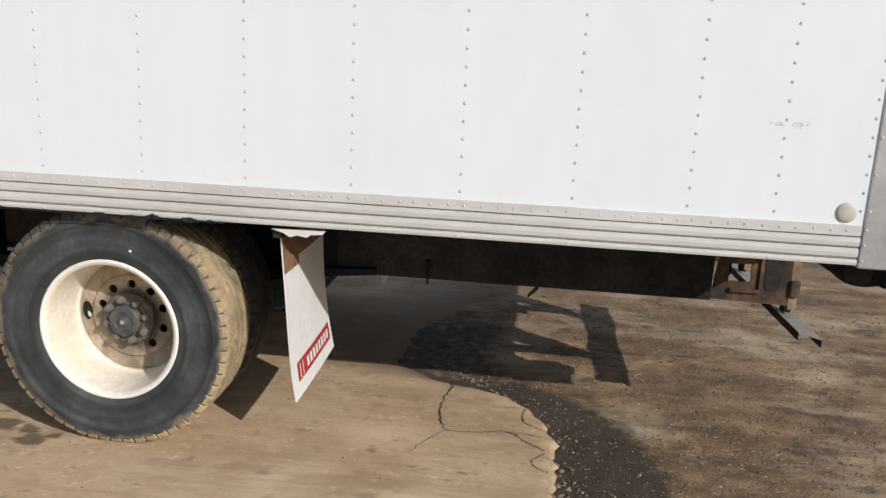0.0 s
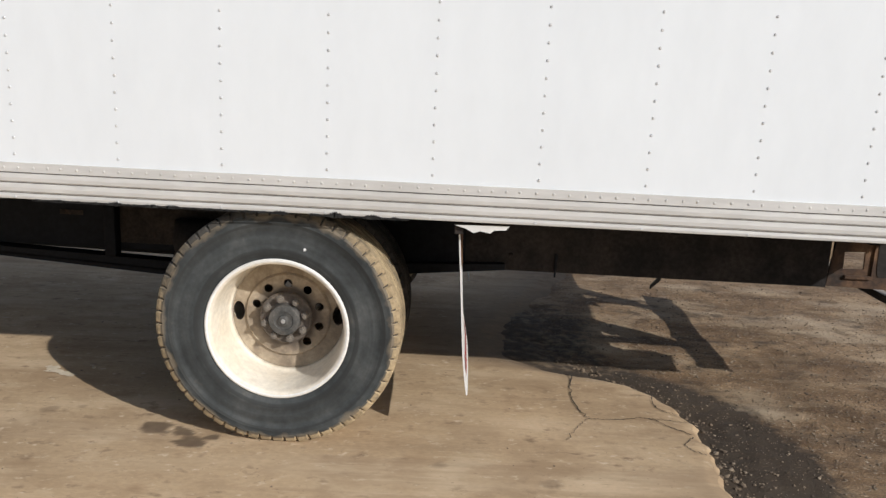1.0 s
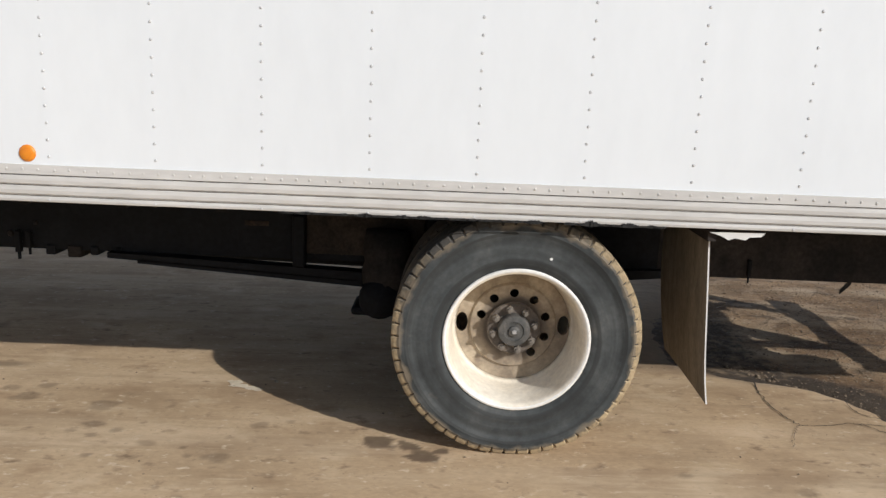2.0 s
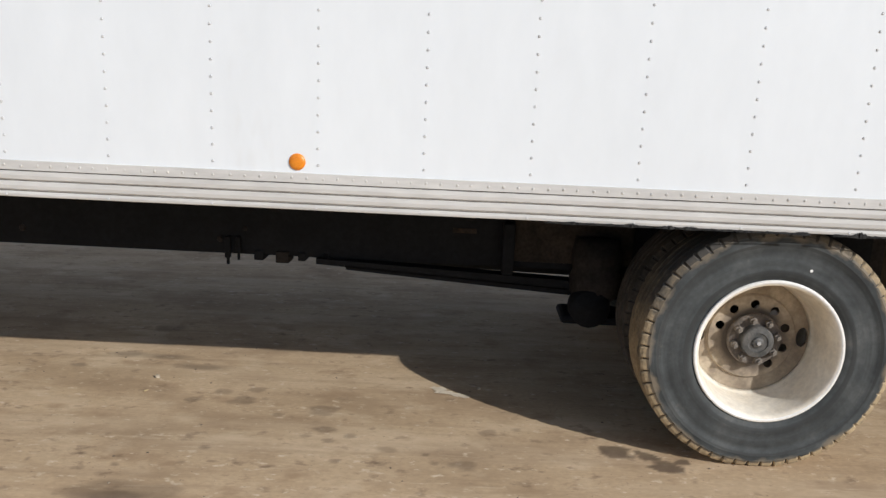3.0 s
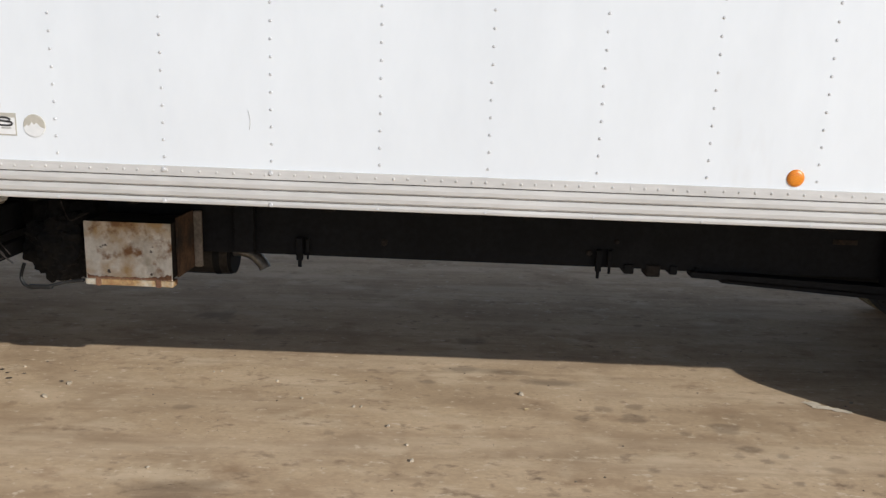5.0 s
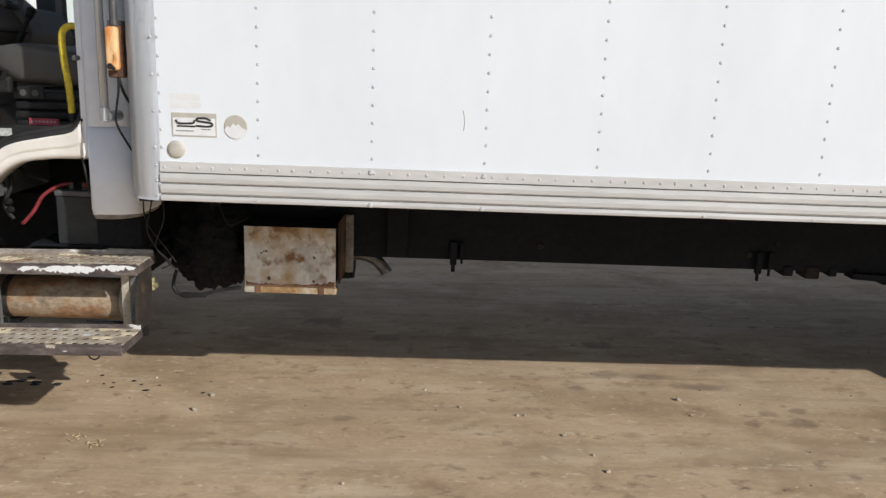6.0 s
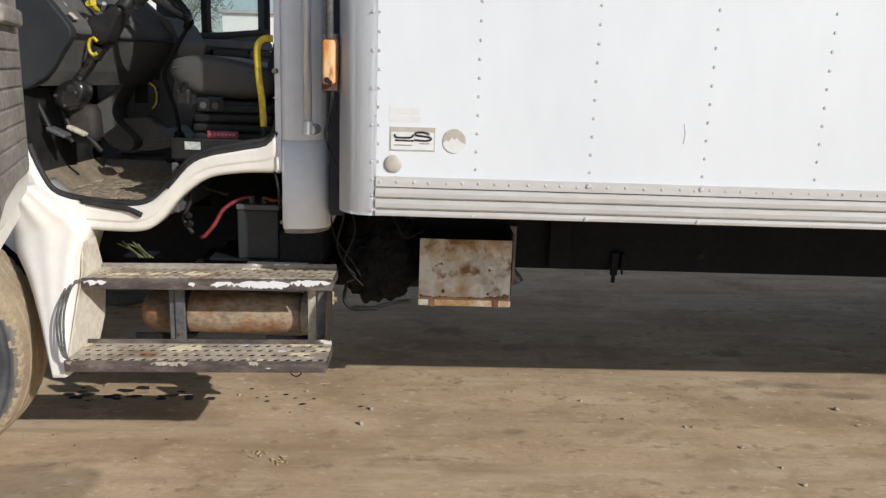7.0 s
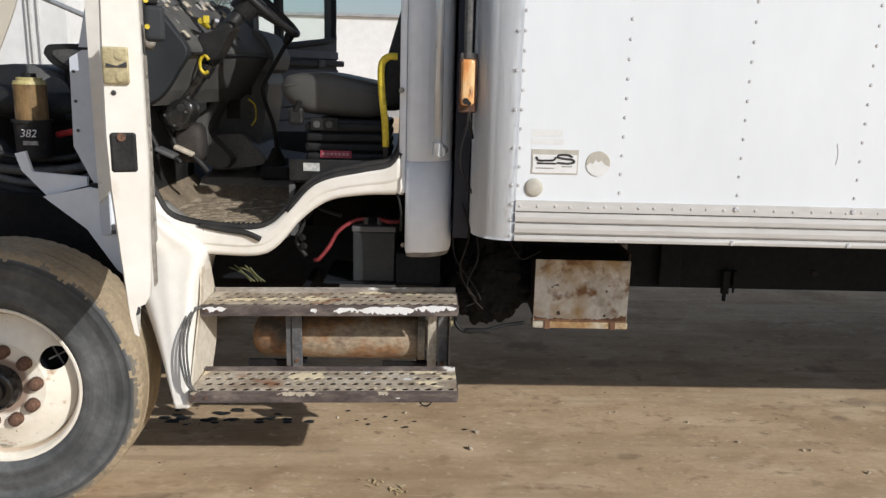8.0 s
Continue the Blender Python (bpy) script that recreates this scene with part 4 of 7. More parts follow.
def rail_mesh():
    """Extruded lower rail: a lip with rivets over three bulging bands, parted by deep grooves."""
    prof = [(0.0, Z_RAIL1), (-0.006, Z_RAIL1 - 0.001), (-0.007, 1.128)]
    for g0, g1 in ((1.125, 1.089), (1.086, 1.050), (1.046, Z_RAIL0)):
        prof += [(-0.0005, g0 + 0.0005), (-0.0005, g0 - 0.0025), (-0.0085, g0 - 0.0045), (-0.0105, (g0 + g1) / 2), (-0.0085, g1 + 0.003)]
    prof += [(0.0, Z_RAIL0), (0.03, Z_RAIL0)]
    bm = bmesh.new()
    n = 60
    rows = []
    for i in range(n + 1):
        x = X_FRONT + 0.004 + (X_REAR - 0.008 - X_FRONT) * i / n
        sag = 0.0022 * noise.noise((x * 1.4, 2, 0)) + 0.0012 * noise.noise((x * 6, 5, 0))
        rows.append([bm.verts.new((x, y + (sag if y < 0 else 0), z + sag * 0.6)) for y, z in prof])
    for u, v in zip(rows, rows[1:]):
        for k in range(len(prof) - 1):
            f = bm.faces.new((u[k], u[k + 1], v[k + 1], v[k]))
            # the floors of the grooves take the darker second material
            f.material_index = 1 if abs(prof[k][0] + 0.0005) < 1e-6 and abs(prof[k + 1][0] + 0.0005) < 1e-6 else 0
    bmesh.ops.recalc_face_normals(bm, faces=list(bm.faces))
    return bm


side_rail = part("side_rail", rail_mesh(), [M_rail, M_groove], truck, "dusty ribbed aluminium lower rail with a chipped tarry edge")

# rivets: single heads where the camera passes, the rest of the wall's rows joined
def rivet_head(r, material):
    return mesh_of(dome(bmesh.new(), 0, 0, 0, r), "rivet", material)


def mesh_of(bm, name, material):
    me = bpy.data.meshes.new(name)
    bm.to_mesh(me)
    bm.free()
    me.materials.append(material)
    return me


RIVET, RIVET_RAIL, RIVET_BIG = rivet_head(0.0061, M_rivet), rivet_head(0.0056, M_rail), rivet_head(0.0105, M_rivet)
COLUMNS = [P * k for k in range(-12, 6)] + [2.328]
upper_rows = bmesh.new()
rnd = random.Random(3)
for k, x in enumerate(COLUMNS):
    for i in range(37):
        z = 1.197 + 0.003 * noise.noise((k * 3.3, 0, 0)) + 0.0635 * i
        xx = x + 0.002 * noise.noise((k, z * 9, 1))
        if i < 11:
            put("rivet", RIVET, side_panel, "", Matrix.Translation((xx, 0, z)))
        else:
            dome(upper_rows, xx, 0.0, z, 0.0057)
for i in range(37):
    z = 1.215 + 0.0635 * i
    for x, y, every in ((X_FRONT + 0.012, 0.0, 1), (X_FRONT - 0.012, -0.003, 2), (X_REAR - 0.014, 0.0, 1), (X_REAR + 0.012, -0.006, 2)):
        if i % every:
            continue
        if i < 11:
            put("rivet", RIVET, side_panel, "", Matrix.Translation((x, y, z)))
        else:
            dome(upper_rows, x, y, z, 0.0057)
tagged(part("rivet_rows", upper_rows, M_rivet, side_panel), kind="stuff")
lip = bmesh.new()
x = X_FRONT + 0.02
while x < X_REAR - 0.02:
    dome(lip, x, -0.0065, 1.1455 + rnd.uniform(-0.002, 0.002), 0.0056)
    x += 0.058 + rnd.uniform(-0.008, 0.01)
tagged(part("rail_rivets", lip, M_rail, side_rail), kind="stuff")
for k, x in enumerate([P * k for k in range(-12, 7)] + [2.33]):
    put("rivet", RIVET if k not in (1, 2) else RIVET_BIG, side_rail, "", Matrix.Translation((x - 0.004, -0.0085, 1.031)))
for x in (-10 * P, -11 * P):
    put("bolt_head", RIVET_BIG, side_rail, "", Matrix.Translation((x - 0.003, -0.006, 1.150)))
for z in (1.150, 1.095, 1.040):
    put("rivet", RIVET, side_rail, "", Matrix.Translation((X_FRONT - 0.010, -0.003, z)))
    put("rivet", RIVET, side_rail, "", Matrix.Translation((X_REAR + 0.012, -0.006, z)))


def disc_on_side(name, x, z, r, material, label, lens=False):
    bm = bmesh.new()
    prof = [(0.0, -0.010), (r * 0.6, -0.009), (r * 0.9, -0.006), (r, -0.002), (r, 0.001)] if lens else [(0.0, -0.0025), (r * 0.95, -0.0025), (r, -0.001), (r, 0.001)]
    lathe(bm, prof, 28)
    bmesh.ops.remove_doubles(bm, verts=list(bm.verts), dist=1e-5)
    bmesh.ops.recalc_face_normals(bm, faces=list(bm.faces))
    return part(name, bm, material, truck, label, smooth=lens, at=Matrix.Translation((x, 0, z)))


disc_on_side("reflector", -2.112, 1.2065, 0.0325, M_orange, "round orange side reflector", True)
disc_on_side("reflector", 2.568, 1.207, 0.036, M_tan, "faded round rear reflector", True)
disc_on_side("reflector", -5.171, 1.2085, 0.032, M_tan, "faded round front reflector", True)


def flat(bm, x0, x1, z0, z1, y):
    vs = [bm.verts.new(c) for c in ((x0, y, z0), (x1, y, z0), (x1, y, z1), (x0, y, z1))]
    bm.faces.new(vs)
    return bm


decal = part("maker_plate", boxed(-5.183, -5.025, -0.002, 0.001, 1.256, 1.339, 0), M_tan, truck, "small faded maker's plate with black brush strokes")
part("plate_field", flat(bmesh.new(), -5.179, -5.029, 1.260, 1.322, -0.0032), M_paper, decal)
b = bmesh.new()
tube(b, [(-5.168, -0.0040, 1.314), (-5.160, -0.0040, 1.303), (-5.135, -0.0040, 1.302), (-5.108, -0.0040, 1.304), (-5.102, -0.0040, 1.314)], 0.0035, 6)
tube(b, [(-5.045, -0.0040, 1.315), (-5.062, -0.0040, 1.322), (-5.090, -0.0040, 1.321), (-5.094, -0.0040, 1.313), (-5.070, -0.0040, 1.309), (-5.044, -0.0040, 1.306),
         (-5.040, -0.0040, 1.297), (-5.060, -0.0040, 1.293), (-5.098, -0.0040, 1.295)], 0.0035, 6)
part("emblem_stroke", b, M_ink, decal)
b = bmesh.new()
flat(b, -5.165, -5.100, 1.289, 1.295, -0.0042)
part("text_bar", b, M_ink, decal)
part("text_bar", flat(bmesh.new(), -5.168, -5.105, 1.274, 1.278, -0.0042), M_greyink, decal)
part("text_bar", flat(bmesh.new(), -5.080, -5.045, 1.281, 1.285, -0.0042), M_greyink, decal)
sticker = disc_on_side("round_sticker", -4.957, 1.2955, 0.042, M_tan, "round faded sticker with pale peaks")
b = bmesh.new()
vs = [b.verts.new((-4.957 + x, -0.0032, 1.2945 + z)) for x, z in ((-0.040, -0.008), (-0.028, 0.004), (-0.020, -0.002), (-0.008, 0.014), (0.0, 0.004), (0.010, 0.012), (0.022, -0.002), (0.041, -0.010),
                                                                   (0.034, -0.024), (0.018, -0.038), (0.0, -0.042), (-0.018, -0.038), (-0.034, -0.024))]
b.faces.new(vs)
part("sticker_peak", b, M_ghost, sticker)
ghost = part("faded_label", flat(bmesh.new(), -5.186, -5.078, 1.356, 1.376, -0.0006), M_ghost, truck, "pale ghost of a peeled label")
part("label_band", flat(bmesh.new(), -5.186, -5.082, 1.382, 1.406, -0.0006), M_ghost, ghost)

# scuffs on the panel
b = bmesh.new()
tube(b, [(-4.150, -0.0002, 1.38), (-4.142, -0.0002, 1.345), (-4.146, -0.0002, 1.31)], 0.0016, 5)
part("scratch", b, M_scratch, side_panel)
b = bmesh.new()
for i in range(34):
    x, z = 2.33 + (0.045 if i % 3 else -0.035) + rnd.gauss(0, 0.016), 1.50 + rnd.gauss(0, 0.006)
    w = rnd.uniform(0.001, 0.006)
    flat(b, x - w, x + w, z - 0.001, z + 0.0015, -0.0006 - i * 0.00002)
part("scuff_mark", b, M_scratch, side_panel)

# tar and chips on the rail's lower edge by the wheel
b = bmesh.new()
x = -1.15
while x < 0.32:
    h = 0.005 + 0.020 * max(0, noise.noise((x * 14, 1, 0))) + 0.006 * max(0, noise.noise((x * 47, 2, 0)))
    w = rnd.uniform(0.006, 0.022)
    if noise.noise((x * 5, 9, 0)) > -0.25:
        vs = [b.verts.new((x + dx * w, -0.0125, Z_RAIL0 - 0.003 + dz * h)) for dx, dz in ((-0.5, -0.4), (0.5, -0.3), (0.6, 0.6), (0.1, 1.2), (-0.5, 0.7))]
        b.faces.new(vs)
    x += w * 0.8
tagged(part("tar_edge", b, M_tar, side_rail), kind="stuff")

# chassis
FRAME_Y, FRAME_Z0, FRAME_Z1 = 0.865, 0.628, 0.885


def channel(x0, x1, y, open_to, z0, z1):
    """C section: web at y, flanges towards open_to."""
    bm = bmesh.new()
    y1 = y + 0.008 * open_to
    box(bm, x0, x1, min(y, y1), max(y, y1), z0, z1)
    ye = y + 0.085 * open_to
    box(bm, x0, x1, min(y1, ye), max(y1, ye), z0, z0 + 0.008)
    box(bm, x0, x1, min(y1, ye), max(y1, ye), z1 - 0.008, z1)
    return bm


part("frame_rail", channel(-8.2, 0.55, FRAME_Y, 1, FRAME_Z0, FRAME_Z1), M_frame, truck, "black steel frame rail")
part("frame_rail", channel(0.55, 2.36, FRAME_Y + 0.001, 1, FRAME_Z0 - 0.008, FRAME_Z1), M_framedirt, truck, "grimy rear frame rail")
part("frame_rail", channel(-8.2, 2.36, Y_FAR - FRAME_Y, -1, FRAME_Z0, FRAME_Z1), M_frame, truck)
for yy, s in ((FRAME_Y, 1), (Y_FAR - FRAME_Y, -1)):
    near, off = (lambda a, c: (min(yy + a * s, yy + c * s), max(yy + a * s, yy + c * s))), 0.012
    b = plate([(2.362, 0.628), (2.712, 0.620), (2.712, 0.985), (2.362, 0.985), (2.385, 0.86), (2.368, 0.74)], [[(2.432, 0.717), (2.535, 0.721), (2.530, 0.809), (2.428, 0.805)]], yy, yy + off * s)
    gusset = part("frame_end_plate", b, M_framerust, truck, "rusty frame end plate with a square hole")
    part("end_flange", boxed(2.713, 2.752, *near(0.0, 0.09), 0.60, 0.985, 0.003), M_flange, gusset, "pale rusted end flange")
    part("flange_ear", boxed(2.7125, 2.757, *near(-0.016, -0.001), 0.665, 0.745, 0.006), M_framerust, gusset)
    part("plate_rib", boxed(2.568, 2.576, *near(-0.012, -0.0005), 0.690, 0.985, 0.002), M_framerust, gusset)
    part("plate_foot", boxed(2.44, 2.578, *near(-0.016, -0.0005), 0.672, 0.689, 0.002), M_framerust, gusset)
    part("worn_patch", plate(closed_curve([(2.592, 0.82), (2.600, 0.70), (2.632, 0.683), (2.662, 0.70), (2.676, 0.80), (2.676, 0.90), (2.594, 0.90)], 3), [], *near(-0.003, -0.0006)), M_framedirt, gusset)
    part("hole_web", boxed(2.468, 2.492, *near(0.20, 0.21), 0.70, 0.83, 0.002), M_frame, gusset)
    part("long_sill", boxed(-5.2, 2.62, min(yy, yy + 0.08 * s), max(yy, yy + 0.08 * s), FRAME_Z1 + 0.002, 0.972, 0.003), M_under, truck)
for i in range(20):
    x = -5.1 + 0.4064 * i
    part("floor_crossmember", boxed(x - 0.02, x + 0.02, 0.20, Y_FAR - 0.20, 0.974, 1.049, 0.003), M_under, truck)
for x in (-5.9, -4.2, -2.6, -1.1, 0.9, 2.3):
    part("frame_crossmember", boxed(x - 0.04, x + 0.04, FRAME_Y + 0.09, Y_FAR - FRAME_Y - 0.09, 0.66, 0.86, 0.004), M_frame, truck)
# bumper bar under the tail
b = bmesh.new()
for x0, x1, za, zb in ((2.679, 2.685, 0.545, 0.582), (2.781, 2.787, 0.519, 0.556)):
    box(b, x0, x1, 0.585, 2.03, za, zb, 0.001, 1)
bumper = part("underride_bar", b, M_framedirt, truck, "rusty channel-iron underride bar")
b = plate([(2.686, 0.5775), (2.780, 0.5525), (2.787, 0.5565), (2.679, 0.5835)], [], 0.583, 2.032)
part("bar_top", b, M_bar, bumper, "dull worn top of the bar")
for yy in (0.90, 1.69):
    part("bar_strut", boxed(2.70, 2.735, yy - 0.03, yy + 0.03, 0.586, 0.66, 0.003), M_frame, bumper)
b = bmesh.new()
tube(b, [(2.64, 0.30, 0.985), (2.66, 0.30, 0.945), (2.725, 0.30, 0.897), (2.80, 0.30, 0.885), (2.87, 0.30, 0.900)], 0.012, 8)
hose = part("hydraulic_hose", b, M_black, truck, "black hydraulic hose at the tail", smooth=True)
lift = part("tail_lift_bracket", boxed(2.835, 2.99, 0.24, 0.36, 0.885, 0.962, 0.01), M_frame, truck, "black tail lift bracket")
part("hanging_strap", slanted(1.55, 0.63, 0.03, 1.50, 0.57, 0.02, 0.90, 0.91), M_black, truck)

# hangers and small bolts along the frame
for x, z, w in ((-4.138, 0.572, 0.016), (-4.098, 0.612, 0.009), (-2.655, 0.575, 0.014), (-2.60, 0.60, 0.012), (1.005, 0.600, 0.008)):
    b = bmesh.new()
    box(b, x - w, x + w, FRAME_Y - 0.03, FRAME_Y - 0.002, z + 0.035, 0.72, 0.004)
    rod(b, (x, FRAME_Y - 0.016, z), (x, FRAME_Y - 0.016, z + 0.05), w * 0.6, n=8)
    part("frame_hanger", b, M_frame, truck)
for x, z, r in ((-2.57, 0.76, 0.014), (-3.72, 0.71, 0.02), (-1.12, 0.80, 0.010), (-1.05, 0.68, 0.011), (-1.01, 0.68, 0.011), (0.78, 0.70, 0.012), (-2.70, 0.70, 0.018)):
    part("frame_bolt", dome(bmesh.new(), x, FRAME_Y, z, r, 8), M_framedirt, truck)
part("frame_tag", boxed(-1.52, -1.40, FRAME_Y - 0.006, FRAME_Y - 0.001, 0.79, 0.815, 0.002), M_dustframe, truck)
part("spring_hanger", boxed(-1.27, -1.21, FRAME_Y - 0.07, FRAME_Y - 0.002, 0.60, 0.86, 0.008), M_frame, truck)
part("suspension_plate", boxed(-1.21, -0.62, FRAME_Y - 0.012, FRAME_Y - 0.001, 0.66, 0.87, 0.004), M_dustframe, truck)


for yy in (0.82, 1.69):
    spring = part("leaf_spring", slanted(-2.20, 0.632, 0.028, -0.80, 0.576, 0.05, yy, yy + 0.085), M_frame, truck)
    part("leaf", slanted(-2.05, 0.602, 0.02, -0.80, 0.531, 0.032, yy, yy + 0.085), M_frame, spring)
    part("leaf", slanted(-0.80, 0.585, 0.10, 0.75, 0.66, 0.03, yy, yy + 0.085), M_frame, spring)
b = bmesh.new()
rod(b, (-2.45, 1.20, 0.60), (-0.5, 1.28, 0.54), 0.05, n=14)
part("drive_shaft", b, M_frame, truck, smooth=False)
for i, (x, w, z) in enumerate(((-2.50, 0.05, 0.60), (-2.38, 0.07, 0.59), (-2.28, 0.04, 0.605), (-2.16, 0.03, 0.612))):
    part("shaft_bracket", boxed(x - w / 2, x + w / 2, FRAME_Y - 0.01, FRAME_Y + 0.1, z, 0.65, 0.006), M_framedirt if i == 1 else M_frame, truck)
# air spring and brake chamber in front of the rear axle
b = bmesh.new()
lathe(b, [(0.0, 0.0), (0.10, 0.0), (0.125, 0.03), (0.13, 0.10), (0.115, 0.14), (0.125, 0.20), (0.11, 0.30), (0.0, 0.31)], 24)
bmesh.ops.rotate(b, cent=(0, 0, 0), matrix=Matrix.Rotation(math.pi / 2, 3, "X"), verts=list(b.verts))
part("air_spring", b, M_framedirt, truck, smooth=True, at=Matrix.Translation((-0.80, 0.83, 0.50)))
b = bmesh.new()
lathe(b, [(0.0, 0.0), (0.09, 0.005), (0.10, 0.03), (0.105, 0.07), (0.10, 0.11), (0.07, 0.14), (0.0, 0.15)], 20)
part("brake_chamber", b, M_frame, truck, smooth=True, at=Matrix.Translation((-0.83, 0.70, 0.47)))
part("spring_seat", boxed(-0.97, -0.60, 0.72, 0.95, 0.385, 0.43, 0.02), M_frame, truck)
b = bmesh.new()
rod(b, (-0.21, 0.45, 0.515), (-0.21, 2.14, 0.515), 0.075, n=18)
axle = part("rear_axle", b, M_frame, truck)
b = bmesh.new()
bmesh.ops.create_uvsphere(b, u_segments=20, v_segments=12, radius=0.22)
part("differential", b, M_frame, axle, smooth=True, at=Matrix.Translation((-0.21, 1.3, 0.515)))
b = bmesh.new()
rod(b, (-7.08, 0.45, 0.43), (-7.08, 2.14, 0.43), 0.055, n=14)
part("front_axle", b, M_frame, truck)


# ---- wheels ----
TYRE_R, RIM_R = 0.512, 0.297


def tyre_mesh(name, rear, tread, material):
    """Sidewall with raised rings and a tread whose shoulder is cut into lugs. Outer sidewall plane at y = 0, axis y."""
    lugs, per = (58, 10) if rear else (70, 6)
    n = lugs * per
    prof = [(RIM_R - 0.012, 0.030), (RIM_R + 0.004, 0.018), (0.315, 0.008), (0.335, 0.003), (0.352, 0.0015), (0.356, 0.003), (0.372, 0.0), (0.405, 0.0015), (0.43, 0.006),
            (0.433, 0.003), (0.450, 0.0075), (0.453, 0.0045), (0.457, 0.0095), (0.460, 0.0065), (0.465, 0.0115), (0.468, 0.0085), (0.474, 0.014), (0.477, 0.011), (0.487, 0.016)]
    shoulder = [(0.500, 0.020), (0.510, 0.026), (0.5125, 0.034), (0.513, 0.042)]
    crown = [(0.5133, 0.045), (0.5137, 0.060), (0.5145, 0.085), (0.5085, 0.088), (0.5085, 0.098), (0.515, 0.101), (0.515, 0.136), (0.508, 0.139), (0.508, 0.143)]
    half = prof + shoulder + crown
    full = half + [(r, 0.286 - y) for r, y in reversed(half)]
    bm = bmesh.new()
    rings = []
    lo, hi = len(prof), len(prof) + len(shoulder)
    for i, (r, y) in enumerate(full):
        j = i if i < len(half) else len(full) - 1 - i
        ring = []
        for k in range(n):
            rr = r
            if lo <= j < hi - 1 and k % per in (0, 1):
                rr = r - (0.013 if rear else 0.004)
            elif j == lo - 1 and k % per in (0, 1):
                rr = r - (0.008 if rear else 0.001)
            a = 2 * math.pi * k / n
            w = 0.0012 * noise.noise((math.cos(a) * 3, math.sin(a) * 3, r * 20))
            ring.append(bm.verts.new(((rr + w) * math.cos(a), y, (rr + w) * math.sin(a))))
        rings.append(ring)
    for i, (u, v) in enumerate(zip(rings, rings[1:])):
        j = min(i, len(full) - 2 - i)
        for k in range(n):
            f = bm.faces.new((u[k], v[k], v[(k + 1) % n], u[(k + 1) % n]))
            if rear:
                f.material_index = (2 if k % per == 0 and j < hi - 2 else 1) if j >= lo - 1 else 0
            else:
                dust = j - lo + 1.0 + 2.2 * noise.noise((k * 0.11, 3.1, j * 0.3)) + 1.5 * noise.noise((k * 0.43, 7.7, j * 0.7))
                f.material_index = 1 if dust > 0.0 and j >= lo - 3 else 0
            f.smooth = j < lo - 2
    # flatten the foot a little
    for v in bm.verts:
        if v.co.z < -0.502:
            v.co.z = -0.502 + (v.co.z + 0.502) * 0.25
    me = bpy.data.meshes.new(name)
    bm.to_mesh(me)
    bm.free()
    for m in (material, tread, M_treaddark):
        me.materials.append(m)
    return me


def rim_mesh(dished):
    bm = bmesh.new()
    if dished:
        prof = [(RIM_R - 0.012, 0.034), (RIM_R + 0.001, 0.022), (RIM_R + 0.003, 0.012), (RIM_R - 0.002, 0.008), (RIM_R - 0.017, 0.012), (RIM_R - 0.022, 0.028), (0.272, 0.05), (0.268, 0.075),
                (0.265, 0.10), (0.262, 0.15), (0.260, 0.195), (0.255, 0.215), (0.246, 0.223)]
    else:
        prof = [(RIM_R - 0.012, 0.034), (RIM_R + 0.001, 0.026), (RIM_R + 0.003, 0.018), (RIM_R - 0.002, 0.0145), (RIM_R - 0.010, 0.017), (RIM_R - 0.016, 0.03), (0.277, 0.045), (0.270, 0.060), (0.2665, 0.088)]
    lathe(bm, prof + [(r + 0.004, y) for r, y in prof[:2:-1]], 72)
    for f in bm.faces:
        f.smooth = True
    return bm


def nut_mesh(r, h, material, sides=6):
    bm = bmesh.new()
    rod(bm, (0, 0.004, 0), (0, -h, 0), r, r * (1.0 if sides == 6 else 0.95), n=sides)
    rod(bm, (0, -h + 0.001, 0), (0, -h - 0.012, 0), r * 0.55 if sides == 6 else r * 0.9, r * 0.55, n=max(8, sides))
    return mesh_of(bm, "wheel_nut", material)


W_rear_tyre = tyre_mesh("tyre", True, M_tread_rear, M_rubber)
W_inner_tyre = tyre_mesh("tyre", True, M_treaddark, M_rubber)
W_front_tyre = tyre_mesh("tyre", False, M_tread_front, M_rubber_front)
W_dish_rim = mesh_of(rim_mesh(True), "rim", M_rim)
W_front_rim = mesh_of(rim_mesh(False), "rim", M_frontdisc)
vents = [closed_curve([(0.219 * sx + 0.026 * math.cos(a), 0.004 + 0.044 * math.sin(a)) for a in (2 * math.pi * k / 8 for k in range(8))], 2) for sx in (1, -1)]
small = [circle(0.1445 * math.cos(a), 0.1445 * math.sin(a), 0.0195, 14) for a in (radians(90 + 36 * k) for k in (-4, -3, -2, -1, 0, 1, 2))]


def dish_disc():
    """Dirty wheel disc: a flat outer ring with two hand holes, and a raised inner ring whose lower holes are filled with dirt."""
    bm = plate(circle(0, 0, 0.252, 64), vents + [circle(0, 0, 0.186, 48)], 0.226, 0.236)
    ring = plate(circle(0, 0, 0.182, 48), small + [circle(0, 0, 0.100, 30)], 0.213, 0.223)
    me = bpy.data.meshes.new("tmp")
    ring.to_mesh(me)
    ring.free()
    bm.from_mesh(me)
    bpy.data.meshes.remove(me)
    lathe(bm, [(0.1805, 0.2135), (0.187, 0.220), (0.190, 0.2262)], 48)
    return bm


